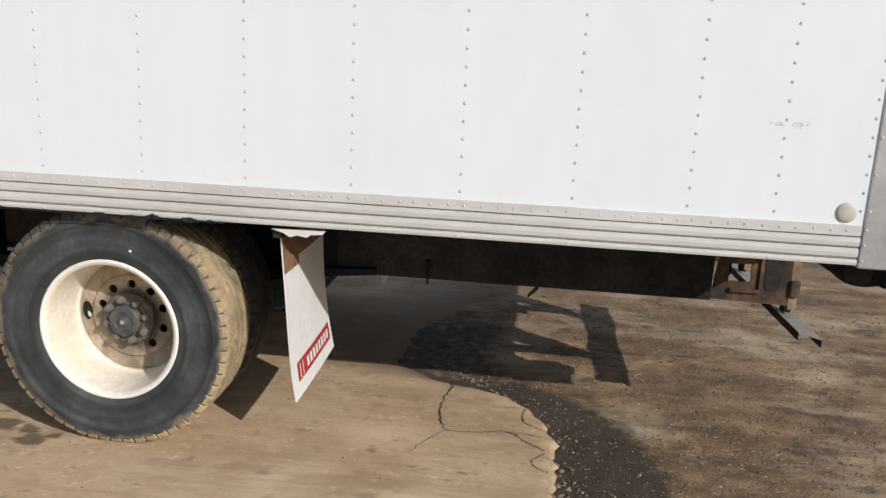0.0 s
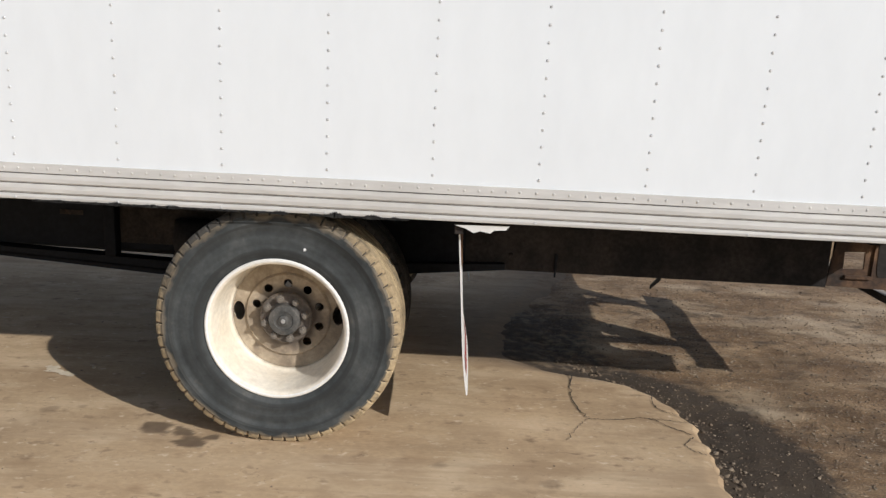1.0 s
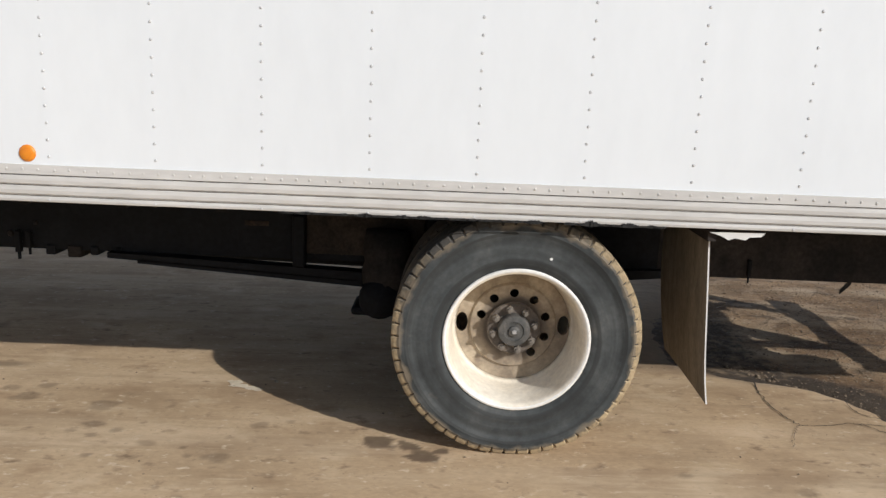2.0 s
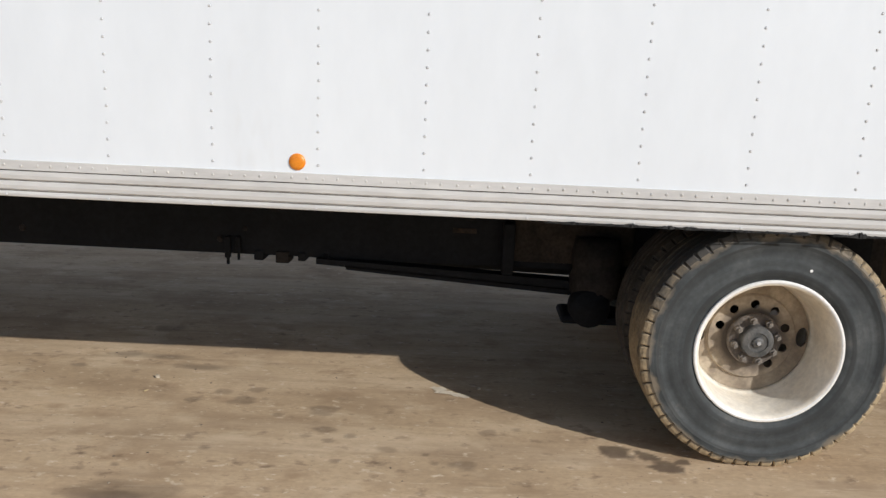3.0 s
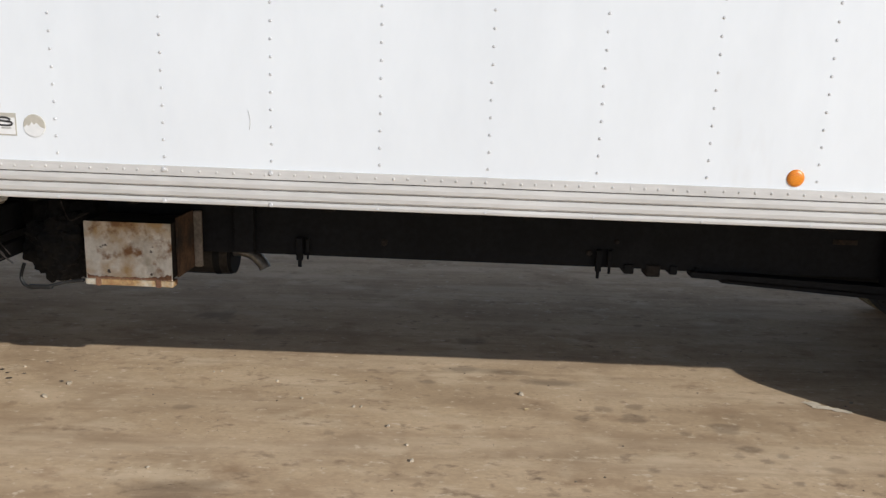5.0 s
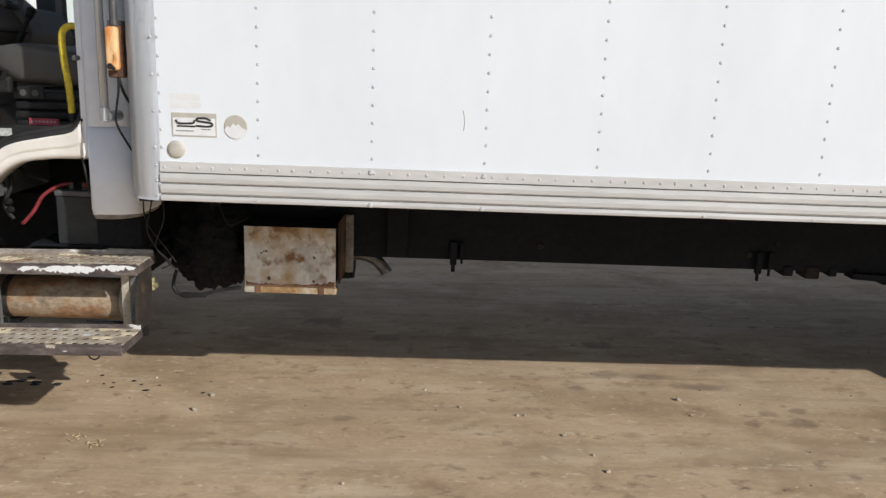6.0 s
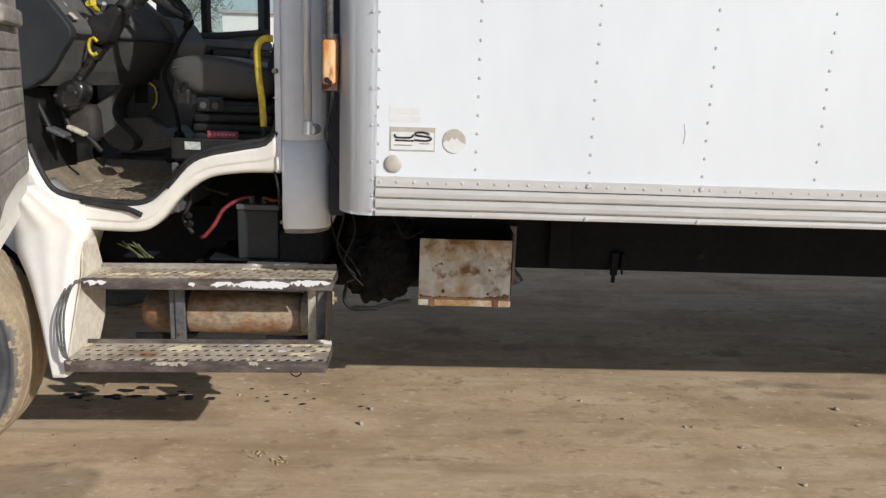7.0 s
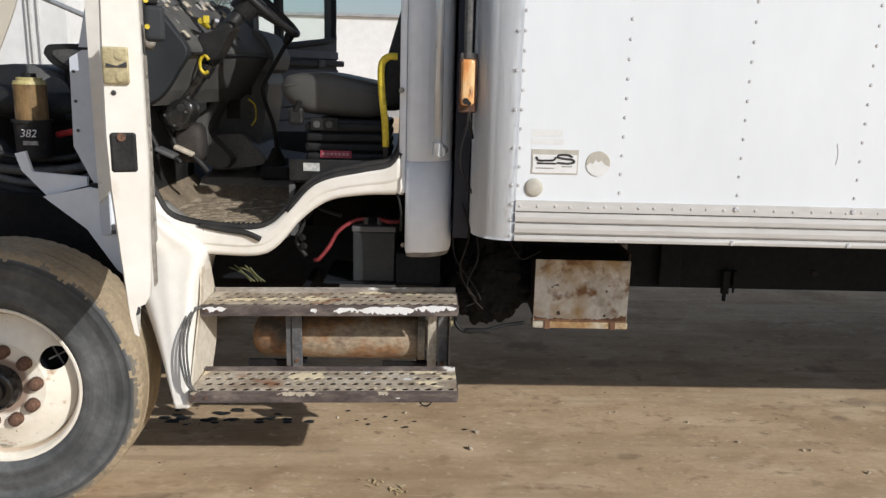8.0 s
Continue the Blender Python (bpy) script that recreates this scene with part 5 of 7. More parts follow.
W_dish_disc = mesh_of(dish_disc(), "disc", M_rimdirt)
W_nut = nut_mesh(0.0165, 0.024, M_nut)
W_bignut = nut_mesh(0.0255, 0.026, M_rustnut, 11)
bm_lip = bmesh.new()
lathe(bm_lip, [(RIM_R + 0.0035, 0.020), (RIM_R + 0.0045, 0.0105), (RIM_R - 0.001, 0.0065), (RIM_R - 0.008, 0.0080), (RIM_R - 0.0125, 0.0125)], 72)
for f in bm_lip.faces:
    f.smooth = True
W_lip = mesh_of(bm_lip, "rim_lip", M_rimlip)
bm_flange = bmesh.new()
lathe(bm_flange, [(0.104, 0.226), (0.104, 0.200), (0.112, 0.196), (0.114, 0.178), (0.108, 0.172), (0.070, 0.170)], 40)
W_flange = mesh_of(bm_flange, "hub_flange", M_flangehub)
bm_hub = bmesh.new()
lathe(bm_hub, [(0.069, 0.172), (0.068, 0.140), (0.063, 0.132), (0.042, 0.129), (0.040, 0.133), (0.024, 0.134), (0.022, 0.126), (0.012, 0.122), (0.0, 0.122)], 40)
W_hub = mesh_of(bm_hub, "hub", M_hub)


HAND_HOLES = (radians(27), radians(207))


def front_disc():
    """Convex disc wheel with two hand holes and a turned centre."""
    bm = bmesh.new()
    n = 80
    lathe(bm, [(0.266, 0.060), (0.2645, 0.092)], n)
    bmesh.ops.solidify(bm, geom=list(bm.faces), thickness=-0.004)
    holes = [circle(0.216 * math.cos(a), 0.216 * math.sin(a), 0.044, 24) for a in HAND_HOLES]
    outer = plate(circle(0, 0, 0.265, n), holes + [circle(0, 0, 0.168, n)], 0.022, 0.030)
    for v in outer.verts:
        v.co.y += 0.58 * max(0.0, math.hypot(v.co.x, v.co.z) - 0.168)
    for pl in (outer, plate(circle(0, 0, 0.1682, n), [circle(0, 0, 0.085, 40)], 0.022, 0.030)):
        me = bpy.data.meshes.new("tmp")
        pl.to_mesh(me)
        pl.free()
        bm.from_mesh(me)
        bpy.data.meshes.remove(me)
    for f in bm.faces:
        f.smooth = False
    return bm


W_front_disc = mesh_of(front_disc(), "disc", M_frontdisc)
bm_hub = bmesh.new()
lathe(bm_hub, [(0.085, 0.03), (0.085, -0.01), (0.076, -0.03), (0.070, -0.034), (0.066, -0.02), (0.045, -0.02), (0.040, -0.036), (0.0, -0.04)], 36)
W_front_hub = mesh_of(bm_hub, "hub", M_gloss)
W_plug = mesh_of(rod(bmesh.new(), (0, 0.004, 0), (0, -0.006, 0), 0.013, 0.009, n=6), "cap_plug", M_steelgrey)
bm_drum = bmesh.new()
lathe(bm_drum, [(0.0, 0.26), (0.20, 0.26), (0.20, 0.14), (0.0, 0.14)], 32)
W_drum = mesh_of(bm_drum, "brake_drum", M_frame)


bm_cross = bmesh.new()
box(bm_cross, -0.040, 0.040, 0.0, 0.006, -0.003, 0.003, 0.001, 1)
box(bm_cross, -0.003, 0.003, -0.002, 0.004, -0.040, 0.040, 0.001, 1)
W_cross = mesh_of(bm_cross, "hole_cross", M_hanger)


def wheel(kind, x, y, z, flip=False, spin=0.0, steer=0.0):
    at = Matrix.Translation((x, y, z)) @ Matrix.Rotation(radians(steer), 4, "Z") @ Matrix.Rotation(math.pi if flip else 0, 4, "Z") @ Matrix.Rotation(radians(spin), 4, "Y")
    label = {"outer": "dual rear wheel with a dusty white dished rim", "inner": "inner dual wheel, dark and dusty", "front": "front wheel with a cream disc and rusty nuts"}[kind]
    rim = put("wheel", W_front_rim if kind == "front" else W_dish_rim, truck, label, at)
    put("tyre", {"outer": W_rear_tyre, "inner": W_inner_tyre, "front": W_front_tyre}[kind], rim, "dusty worn black tyre", at)
    put("disc", W_front_disc if kind == "front" else W_dish_disc, rim, "", at)
    if kind == "inner":
        return
    put("hub", W_front_hub if kind == "front" else W_hub, rim, "", at)
    if kind == "front":
        for k in range(10):
            a = 2 * math.pi * (k + 0.15) / 10
            put("wheel_nut", W_bignut, rim, "", at @ Matrix.Translation((0.138 * math.cos(a), 0.022, 0.138 * math.sin(a))))
        put("brake_drum", W_drum, rim, "", at)
        for a in HAND_HOLES:
            put("hole_cross", W_cross, rim, "", at @ Matrix.Rotation(-a, 4, "Y") @ Matrix.Translation((0.216, 0.085, 0)))
    else:
        put("hub_flange", W_flange, rim, "", at)
        put("rim_lip", W_lip, rim, "chipped white rim lip", at)
        put("cap_plug", W_plug, rim, "", at @ Matrix.Translation((0.0, 0.124, 0.0)))
        for k in range(8):
            a = 2 * math.pi * (k + 0.3) / 8
            put("wheel_nut", W_nut, rim, "", at @ Matrix.Translation((0.090 * math.cos(a), 0.172, 0.090 * math.sin(a))))


WZ = 0.516
wheel("outer", -0.212, 0.052, WZ)
b = bmesh.new()
rod(b, (-0.095, 0.053, 0.864), (-0.095, 0.051, 0.864), 0.006, n=8)
part("paint_mark", b, M_paper, truck)
wheel("inner", -0.212, 0.375, WZ, spin=5)
wheel("outer", -0.212, Y_FAR - 0.052, WZ, True)
wheel("inner", -0.212, Y_FAR - 0.375, WZ, True)
WFX, WFZ = -7.085, ground_z(-7.085) + 0.497
wheel("front", WFX, 0.040, WFZ, steer=2)
wheel("front", WFX, Y_FAR - 0.040, WFZ, True, steer=2)

# mud flap behind the rear wheels
def flap_mesh(y0, y1):
    bm = bmesh.new()
    cols, rows_ = 10, 16
    layers = []
    for side in (0, 1):
        g = []
        for j in range(rows_ + 1):
            t = j / rows_
            row = []
            for i in range(cols + 1):
                s = i / cols
                z = 0.985 - t * 0.71 + 0.02 * s * t
                x = 0.516 + 0.075 * t ** 2.2 - 0.015 * s * t + 0.012 * math.sin(t * 4) * (1 - s) + 0.007 * math.sin(s * 3.1) * (1 - 0.5 * t) + side * 0.006
                row.append(bm.verts.new((x, y0 + (y1 - y0) * s, z)))
            g.append(row)
        layers.append(g)
    for side, g in enumerate(layers):
        for j in range(rows_):
            for i in range(cols):
                q = (g[j][i], g[j][i + 1], g[j + 1][i + 1], g[j + 1][i])
                f = bm.faces.new(q if side else q[::-1])
                f.material_index = 0 if side else 1
                f.smooth = True
    a, c = layers
    border = [(0, i) for i in range(cols + 1)] + [(j, cols) for j in range(1, rows_ + 1)] + [(rows_, i) for i in range(cols - 1, -1, -1)] + [(j, 0) for j in range(rows_ - 1, 0, -1)]
    rim_faces = []
    for (j0, i0), (j1, i1) in zip(border, border[1:] + border[:1]):
        rim_faces.append(bm.faces.new((a[j0][i0], a[j1][i1], c[j1][i1], c[j0][i0])))
    bmesh.ops.recalc_face_normals(bm, faces=list(bm.faces))
    bmesh.ops.split_edges(bm, edges=[e for e in bm.edges if len({f in rim_faces for f in e.link_faces}) == 2])
    return bm


flap = part("mud_flap", flap_mesh(0.066, 0.69), [M_flap, M_flapback], truck, "white rubber mud flap, muddy in front, with a red plate")
part("mud_flap", flap_mesh(Y_FAR - 0.69, Y_FAR - 0.066), [M_flap, M_flapback], truck)


def on_flap(s, t, lift):
    z = 0.985 - t * 0.71 + 0.02 * s * t
    x = 0.516 + 0.075 * t ** 2.2 - 0.015 * s * t + 0.012 * math.sin(t * 4) * (1 - s) + 0.007 * math.sin(s * 3.1) * (1 - 0.5 * t) + 0.006
    return Vector((x + lift, 0.066 + 0.624 * s, z))


def flap_patch(bm, s0, s1, t0, t1, lift, n=6):
    ring = [[bm.verts.new(on_flap(s0 + (s1 - s0) * i / n, t, lift)) for i in range(n + 1)] for t in (t0, t1)]
    for i in range(n):
        bm.faces.new((ring[0][i], ring[1][i], ring[1][i + 1], ring[0][i + 1]))
    return bm


badge = part("red_plate", flap_patch(bmesh.new(), 0.10, 0.93, 0.80, 0.915, 0.002), M_red, flap, "red printed plate")
for i in range(8):
    part("text_bar", flap_patch(bmesh.new(), 0.30 + 0.075 * i, 0.348 + 0.075 * i, 0.828, 0.888, 0.0035, 1), M_flap, badge)
for i in (0.14, 0.20):
    part("badge_line", flap_patch(bmesh.new(), i, i + 0.015, 0.815, 0.90, 0.0035, 1), M_flap, badge)
b = bmesh.new()
flap_patch(b, 0.0, 1.0, 0.004, 0.19, 0.0018, 8)
flap_patch(b, 0.0, 0.30, 0.19, 0.245, 0.0018, 3)
part("rust_stain", b, M_rust, flap)
b = bmesh.new()
box(b, 0.50, 0.535, 0.03, 0.85, 0.965, 1.010, 0.003)
part("flap_bracket", b, M_framedirt, truck)
b = bmesh.new()
outline = [(0.50, 1.005), (0.715, 1.010), (0.70, 0.993), (0.655, 0.990), (0.64, 0.978), (0.60, 0.985), (0.575, 0.976), (0.545, 0.992)]
part("torn_sheet", plate(outline, [], 0.012, 0.016), M_flap, truck, "torn strip of pale sheet under the rail")

# ---- cab ----
def band(upper, lower, depth, n=40, cols=8, ret=0.0):
    """A rounded skin between two curves of (x, z); depth(s, t) gives its y. s runs down, t along. ret: a return flange inwards at the lower edge."""
    def sample(line, t):
        pts = [Vector((a, b)) for a, b in line]
        lens = [0.0]
        for p, q in zip(pts, pts[1:]):
            lens.append(lens[-1] + (q - p).length)
        d = t * lens[-1]
        for i in range(len(pts) - 1):
            if d <= lens[i + 1] + 1e-9:
                k = (d - lens[i]) / max(1e-9, lens[i + 1] - lens[i])
                return pts[i].lerp(pts[i + 1], k)
        return pts[-1]
    up, lo = smooth_line([(a, b, 0) for a, b in upper], 6), smooth_line([(a, b, 0) for a, b in lower], 6)
    up, lo = [(p[0], p[1]) for p in up], [(p[0], p[1]) for p in lo]
    bm = bmesh.new()
    rows = []
    for i in range(n + 1):
        t = i / n
        a, c = sample(up, t), sample(lo, t)
        row = []
        for j in range(cols + 1):
            s = j / cols
            p = a.lerp(c, s)
            row.append(bm.verts.new((p.x, depth(s, t), p.y)))
        if ret:
            row.append(bm.verts.new((c.x, depth(1, t) + ret, c.y)))
        rows.append(row)
    for u, v in zip(rows, rows[1:]):
        for k in range(len(u) - 1):
            bm.faces.new((u[k], u[k + 1], v[k + 1], v[k]))
    bmesh.ops.recalc_face_normals(bm, faces=list(bm.faces))
    bmesh.ops.solidify(bm, geom=list(bm.faces), thickness=0.004)
    return bm


def rounded_column(x0, x1, y0, y1, r, z0, z1, n=7, foot=0.02, r_front=None):
    """An upright box with rounded corners, the front right one wider if r_front is given, and a tucked-in foot."""
    bm = bmesh.new()
    loop = []
    wide = r_front or r
    for cx, cy, a0, q in ((x1 - r, y1 - r, 0, r), (x0 + r, y1 - r, 90, r), (x0 + r, y0 + r, 180, r), (x1 - wide, y0 + wide, 270, wide)):
        for k in range(n + 1):
            a = radians(a0 + 90 * k / n)
            loop.append((cx + q * math.cos(a), cy + q * math.sin(a)))
    mx, my = (x0 + x1) / 2, (y0 + y1) / 2
    rings = []
    for z, q in ((z0, 1 - foot * 2.2), (z0 + 0.008, 1 - foot), (z0 + 0.03, 1.0), (z1, 1.0)):
        rings.append([bm.verts.new((mx + (x - mx) * q, my + (y - my) * q, z)) for x, y in loop])
    for u, v in zip(rings, rings[1:]):
        for k in range(len(loop)):
            bm.faces.new((u[k], u[(k + 1) % len(loop)], v[(k + 1) % len(loop)], v[k]))
    bm.faces.new(rings[0][::-1])
    bm.faces.new(rings[-1])
    return bm


SILL_UP = [(-6.60, 1.20), (-6.566, 1.104), (-6.511, 1.019), (-6.363, 0.985), (-6.17, 0.982), (-6.061, 1.061), (-5.953, 1.176), (-5.782, 1.223), (-5.677, 1.248), (-5.640, 1.300)]
SILL_LO = [(-6.62, 0.93), (-6.56, 0.885), (-6.422, 0.882), (-6.195, 0.877), (-6.107, 0.917), (-6.019, 1.019), (-5.911, 1.097), (-5.782, 1.122), (-5.69, 1.127), (-5.625, 1.128)]
cab = part("cab_side", band(SILL_UP, SILL_LO, lambda s, t: 0.300 + 0.035 * max(0.0, 1 - s / 0.14) ** 2 + 0.012 * max(0.0, (s - 0.86) / 0.14) ** 2 - (0.006 if 0.2 < s < 0.62 else 0.0), cols=22, ret=0.09), M_cab, truck,
           "cream-white cab side with a stepped door opening", smooth=True)
b = bmesh.new()
tube(b, [(x, 0.322, z + 0.006) for x, z in SILL_UP] + [(-5.630, 0.322, 1.42), (-5.628, 0.322, 1.85), (-5.64, 0.322, 2.3)], 0.014, 8)
part("door_seal", b, M_seal, cab, "black rubber door seal", smooth=True)
b = bmesh.new()
tube(b, [(x, 0.312, z - 0.014) for x, z in SILL_UP[5:]], 0.018, 8)
part("seal_lip", b, M_seal, cab, smooth=True)
b = bmesh.new()
rod(b, (-6.385, 0.297, 0.885), (-6.385, 0.297, 0.975), 0.0022, n=6)
part("sill_seam", b, M_rust, cab)
b = bmesh.new()
tube(b, [(-6.40, 0.300, 0.992), (-6.30, 0.288, 0.978), (-6.22, 0.284, 0.968), (-6.165, 0.282, 0.945)], 0.012, 6)
part("loose_seal", b, M_seal, cab, smooth=True)

FAIR_L = [(-6.7, 1.08), (-6.685, 0.96), (-6.657, 0.815), (-6.59, 0.697), (-6.524, 0.547), (-6.483, 0.440), (-6.452, 0.362)]
FAIR_R = [(-6.575, 1.06), (-6.47, 0.975), (-6.378, 0.905), (-6.392, 0.779), (-6.394, 0.648), (-6.392, 0.482), (-6.380, 0.366)]


def fairing_depth(s, t):
    flare = 0.2 * max(0.0, t - 0.30) / 0.70
    return 0.222 - flare + 0.05 * max(0.0, 1 - s / 0.3) ** 2 + 0.018 * max(0.0, (s - 0.85) / 0.15) ** 2 - 0.012 * math.exp(-((s - 0.55) / 0.12) ** 2) * (1 - t)


fairing = part("step_fairing", band(FAIR_L, FAIR_R, fairing_depth, cols=20, ret=0.22), M_cab, truck, "cream moulded fairing ahead of the steps", smooth=True)
part("fairing_return", plate([(0.030, 0.395), (0.32, 0.395), (0.40, 0.50), (0.43, 0.66), (0.345, 0.86), (0.245, 0.87), (0.215, 0.72)], [], -6.3865, -6.3805, axis="x"), M_return, fairing)
b = bmesh.new()
for k in range(3):
    o = 0.012 * k
    tube(b, [(-6.365, 0.186, 0.700), (-6.384 - o, 0.165, 0.698), (-6.394 - o, 0.130, 0.676 - 0.3 * o), (-6.396 - o, 0.075, 0.610), (-6.386 - o, 0.035, 0.540), (-6.366 - 0.6 * o, -0.002, 0.470), (-6.352, -0.006, 0.445)], 0.004, 6)
part("cable", b, M_hub, fairing, "looped grey cables", smooth=True)

# rear quarter: two-piece rounded column with grab rail
column = part("rear_quarter", rounded_column(-5.617, -5.437, 0.274, 0.62, 0.030, 0.900, 1.252, r_front=0.125), M_fairing, truck, "pale grey rounded rear quarter of the cab", smooth=True)
part("quarter_upper", rounded_column(-5.615, -5.439, 0.276, 0.62, 0.030, 1.255, 2.50, foot=0.0, r_front=0.125), M_fairing, column)
part("quarter_foot", rounded_column(-5.612, -5.442, 0.278, 0.60, 0.030, 0.888, 0.8985, foot=0.01, r_front=0.12), M_trim, column)
part("quarter_edge", boxed(-5.642, -5.616, 0.30, 0.40, 1.13, 2.45, 0.008), M_fairing, column)
b = bmesh.new()
rod(b, (-5.499, 0.195, 1.303), (-5.503, 0.195, 2.35), 0.0155, n=16)
rail_bar = part("grab_rail", b, M_chrome, column, "dull chrome grab rail", smooth=True)
b = bmesh.new()
rod(b, (-5.492, 0.192, 1.303), (-5.480, 0.275, 1.303), 0.021, n=16)
rod(b, (-5.500, 0.195, 1.288), (-5.500, 0.195, 1.335), 0.019, n=16)
part("rail_foot", b, M_chrome, rail_bar)
b = bmesh.new()
rod(b, (-5.635, 0.30, 1.515), (-5.635, 0.27, 1.515), 0.010, n=10)
part("door_striker", b, M_hub, column)

# amber clearance lamp at the gap
lamp = part("clearance_lamp", boxed(-5.432, -5.372, 0.078, 0.110, 1.450, 1.632, 0.006), M_rustnut, truck, "amber clearance lamp with a broken dirty lens")
part("lens", boxed(-5.427, -5.381, 0.048, 0.080, 1.475, 1.628, 0.012, 3), M_amber, lamp, "amber lens")
b = bmesh.new()
rod(b, (-5.405, 0.09, 1.632), (-5.410, 0.09, 2.4), 0.014, n=10)
box(b, -5.43, -5.375, 0.085, 0.13, 1.63, 1.65, 0.004)
part("lamp_pole", b, M_hub, lamp)
b = bmesh.new()
tube(b, [(-5.398, 0.085, 1.452), (-5.402, 0.09, 1.40), (-5.418, 0.10, 1.33), (-5.422, 0.11, 1.28), (-5.395, 0.13, 1.21), (-5.372, 0.15, 1.16)], 0.0042, 6)
tube(b, [(-5.396, 0.085, 1.452), (-5.388, 0.10, 1.40), (-5.378, 0.13, 1.36)], 0.0055, 6)
part("lamp_wire", b, M_black, lamp, smooth=True)
b = bmesh.new()
rod(b, (-5.410, 0.049, 1.490), (-5.410, 0.0455, 1.490), 0.011, n=9)
rod(b, (-5.399, 0.049, 1.483), (-5.399, 0.0458, 1.483), 0.008, n=7)
part("lens_break", b, M_black, lamp)
part("lamp_bracket", boxed(-5.402, -5.372, 0.108, 0.20, 1.52, 1.56, 0.003), M_frame, lamp)
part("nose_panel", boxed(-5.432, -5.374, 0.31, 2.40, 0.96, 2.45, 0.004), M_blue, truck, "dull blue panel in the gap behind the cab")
for k, pts in enumerate(([(-5.40, 0.30, 1.10), (-5.37, 0.28, 0.98), (-5.40, 0.30, 0.84), (-5.35, 0.34, 0.72), (-5.30, 0.36, 0.66)],
                         [(-5.36, 0.34, 1.05), (-5.33, 0.30, 0.90), (-5.37, 0.30, 0.78), (-5.33, 0.35, 0.70), (-5.37, 0.36, 0.67)],
                         [(-5.43, 0.36, 1.02), (-5.42, 0.34, 0.88), (-5.34, 0.34, 0.76), (-5.31, 0.36, 0.70)],
                         [(-5.20, 0.60, 0.93), (-5.14, 0.55, 0.83), (-5.09, 0.55, 0.84), (-5.05, 0.56, 0.86)])):
    b = bmesh.new()
    tube(b, pts, 0.0032, 6)
    part("loose_wire", b, M_framedirt, truck, smooth=True)

# shell of the cab, far side and roof
part("cab_roof", boxed(-6.75, -5.44, 0.30, 2.29, 2.48, 2.56, 0.03), M_cab, truck)
part("back_wall", boxed(-5.47, -5.445, 0.42, 2.27, 0.93, 2.48, 0.004), M_plastic2, truck)
part("front_pillar", slanted(-6.79, 2.48, 1.42, -6.70, 2.48, 1.32, 0.34, 0.42), M_cab, truck)
part("front_pillar", slanted(-6.70, 2.48, 1.42, -6.585, 2.48, 1.32, 2.17, 2.25), M_plastic2, truck)
part("firewall", boxed(-6.80, -6.76, 0.36, 2.23, 0.93, 1.74, 0.004), M_cowl, truck)
part("cab_floor", boxed(-6.76, -6.075, 0.36, 2.25, 0.935, 0.972, 0.004), M_plastic2, truck)
part("far_sill", boxed(-6.70, -5.47, 2.23, 2.28, 0.90, 1.20, 0.01), M_plastic2, truck)
part("far_quarter", boxed(-5.62, -5.46, 2.0, 2.28, 1.20, 2.48, 0.02), M_plastic2, truck)
ws = part("windscreen", boxed(-6.74, -6.73, 0.44, 2.15, 1.80, 2.46, 0), M_glass, truck)
ws.visible_shadow = False

# floor mat with worn ribs, a toe board ahead of it and the side of the tunnel beyond
floor_mat = part("floor_mat", plate([(-6.55, 0.35), (-6.14, 0.35), (-6.085, 0.42), (-6.085, 0.98), (-6.62, 0.98), (-6.62, 0.50)], [], 0.973, 0.983, axis="z"), M_mat, truck, "dusty ribbed rubber floor mat")
for k in range(16):
    y, x = 0.41 + 0.036 * k, -6.60 + rnd.uniform(0.0, 0.06)
    while x < -6.13:
        w = min(rnd.uniform(0.05, 0.17), -6.095 - x)
        b = boxed(-w / 2, w / 2, -0.006, 0.006, 0, 0.006, 0)
        part("rib", b, M_matrib, floor_mat, at=Matrix.Translation((x + w / 2, y + rnd.uniform(-0.006, 0.006), 0.983)) @ Matrix.Rotation(radians(rnd.uniform(4, 16)), 4, "Z"))
        x += w + rnd.uniform(0.012, 0.05)
for k in range(22):
    part("lip_rib", boxed(-6.53 + 0.0195 * k, -6.518 + 0.0195 * k, 0.352, 0.386, 0.983, 0.990, 0.002, 1), M_seal, floor_mat)
part("toe_board", slanted(-6.76, 1.14, 0.012, -6.60, 0.987, 0.012, 0.42, 1.20), M_toe, truck, "dusty toe board under the pedals")
part("mat_upturn", plate([(0.984, 0.975), (0.984, 0.985), (1.052, 1.030), (1.058, 1.024), (1.058, 0.975)], [], -6.62, -6.085, axis="x"), M_toe, floor_mat)
part("tunnel_side", plate([(1.062, 0.975), (1.062, 1.026), (1.115, 1.060), (1.47, 1.080), (1.47, 0.975)], [], -6.62, -6.085, axis="x"), M_vinyl, truck, "grey vinyl over the side of the tunnel")

# seat
seat_base = part("seat_base", boxed(-6.00, -5.72, 0.585, 1.08, 1.212, 1.385, 0.02), M_black, truck, "black seat suspension base")
for k in range(4):
    part("bellows_fold", boxed(-6.03 - 0.006 * (k % 2), -5.70, 0.557 + 0.006 * (k % 2), 1.10, 1.214 + 0.040 * k, 1.250 + 0.040 * k, 0.012, 3), M_black, seat_base)
part("seat_platform", boxed(-6.072, -5.475, 0.387, 2.2, 1.145, 1.208, 0.02), M_black, truck)
part("floor_riser", boxed(-6.072, -6.05, 0.38, 2.2, 0.94, 1.143, 0.004), M_plastic2, truck)
# added near-black sheet that closes the view behind the batteries
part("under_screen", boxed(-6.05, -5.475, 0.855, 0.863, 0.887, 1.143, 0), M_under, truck)
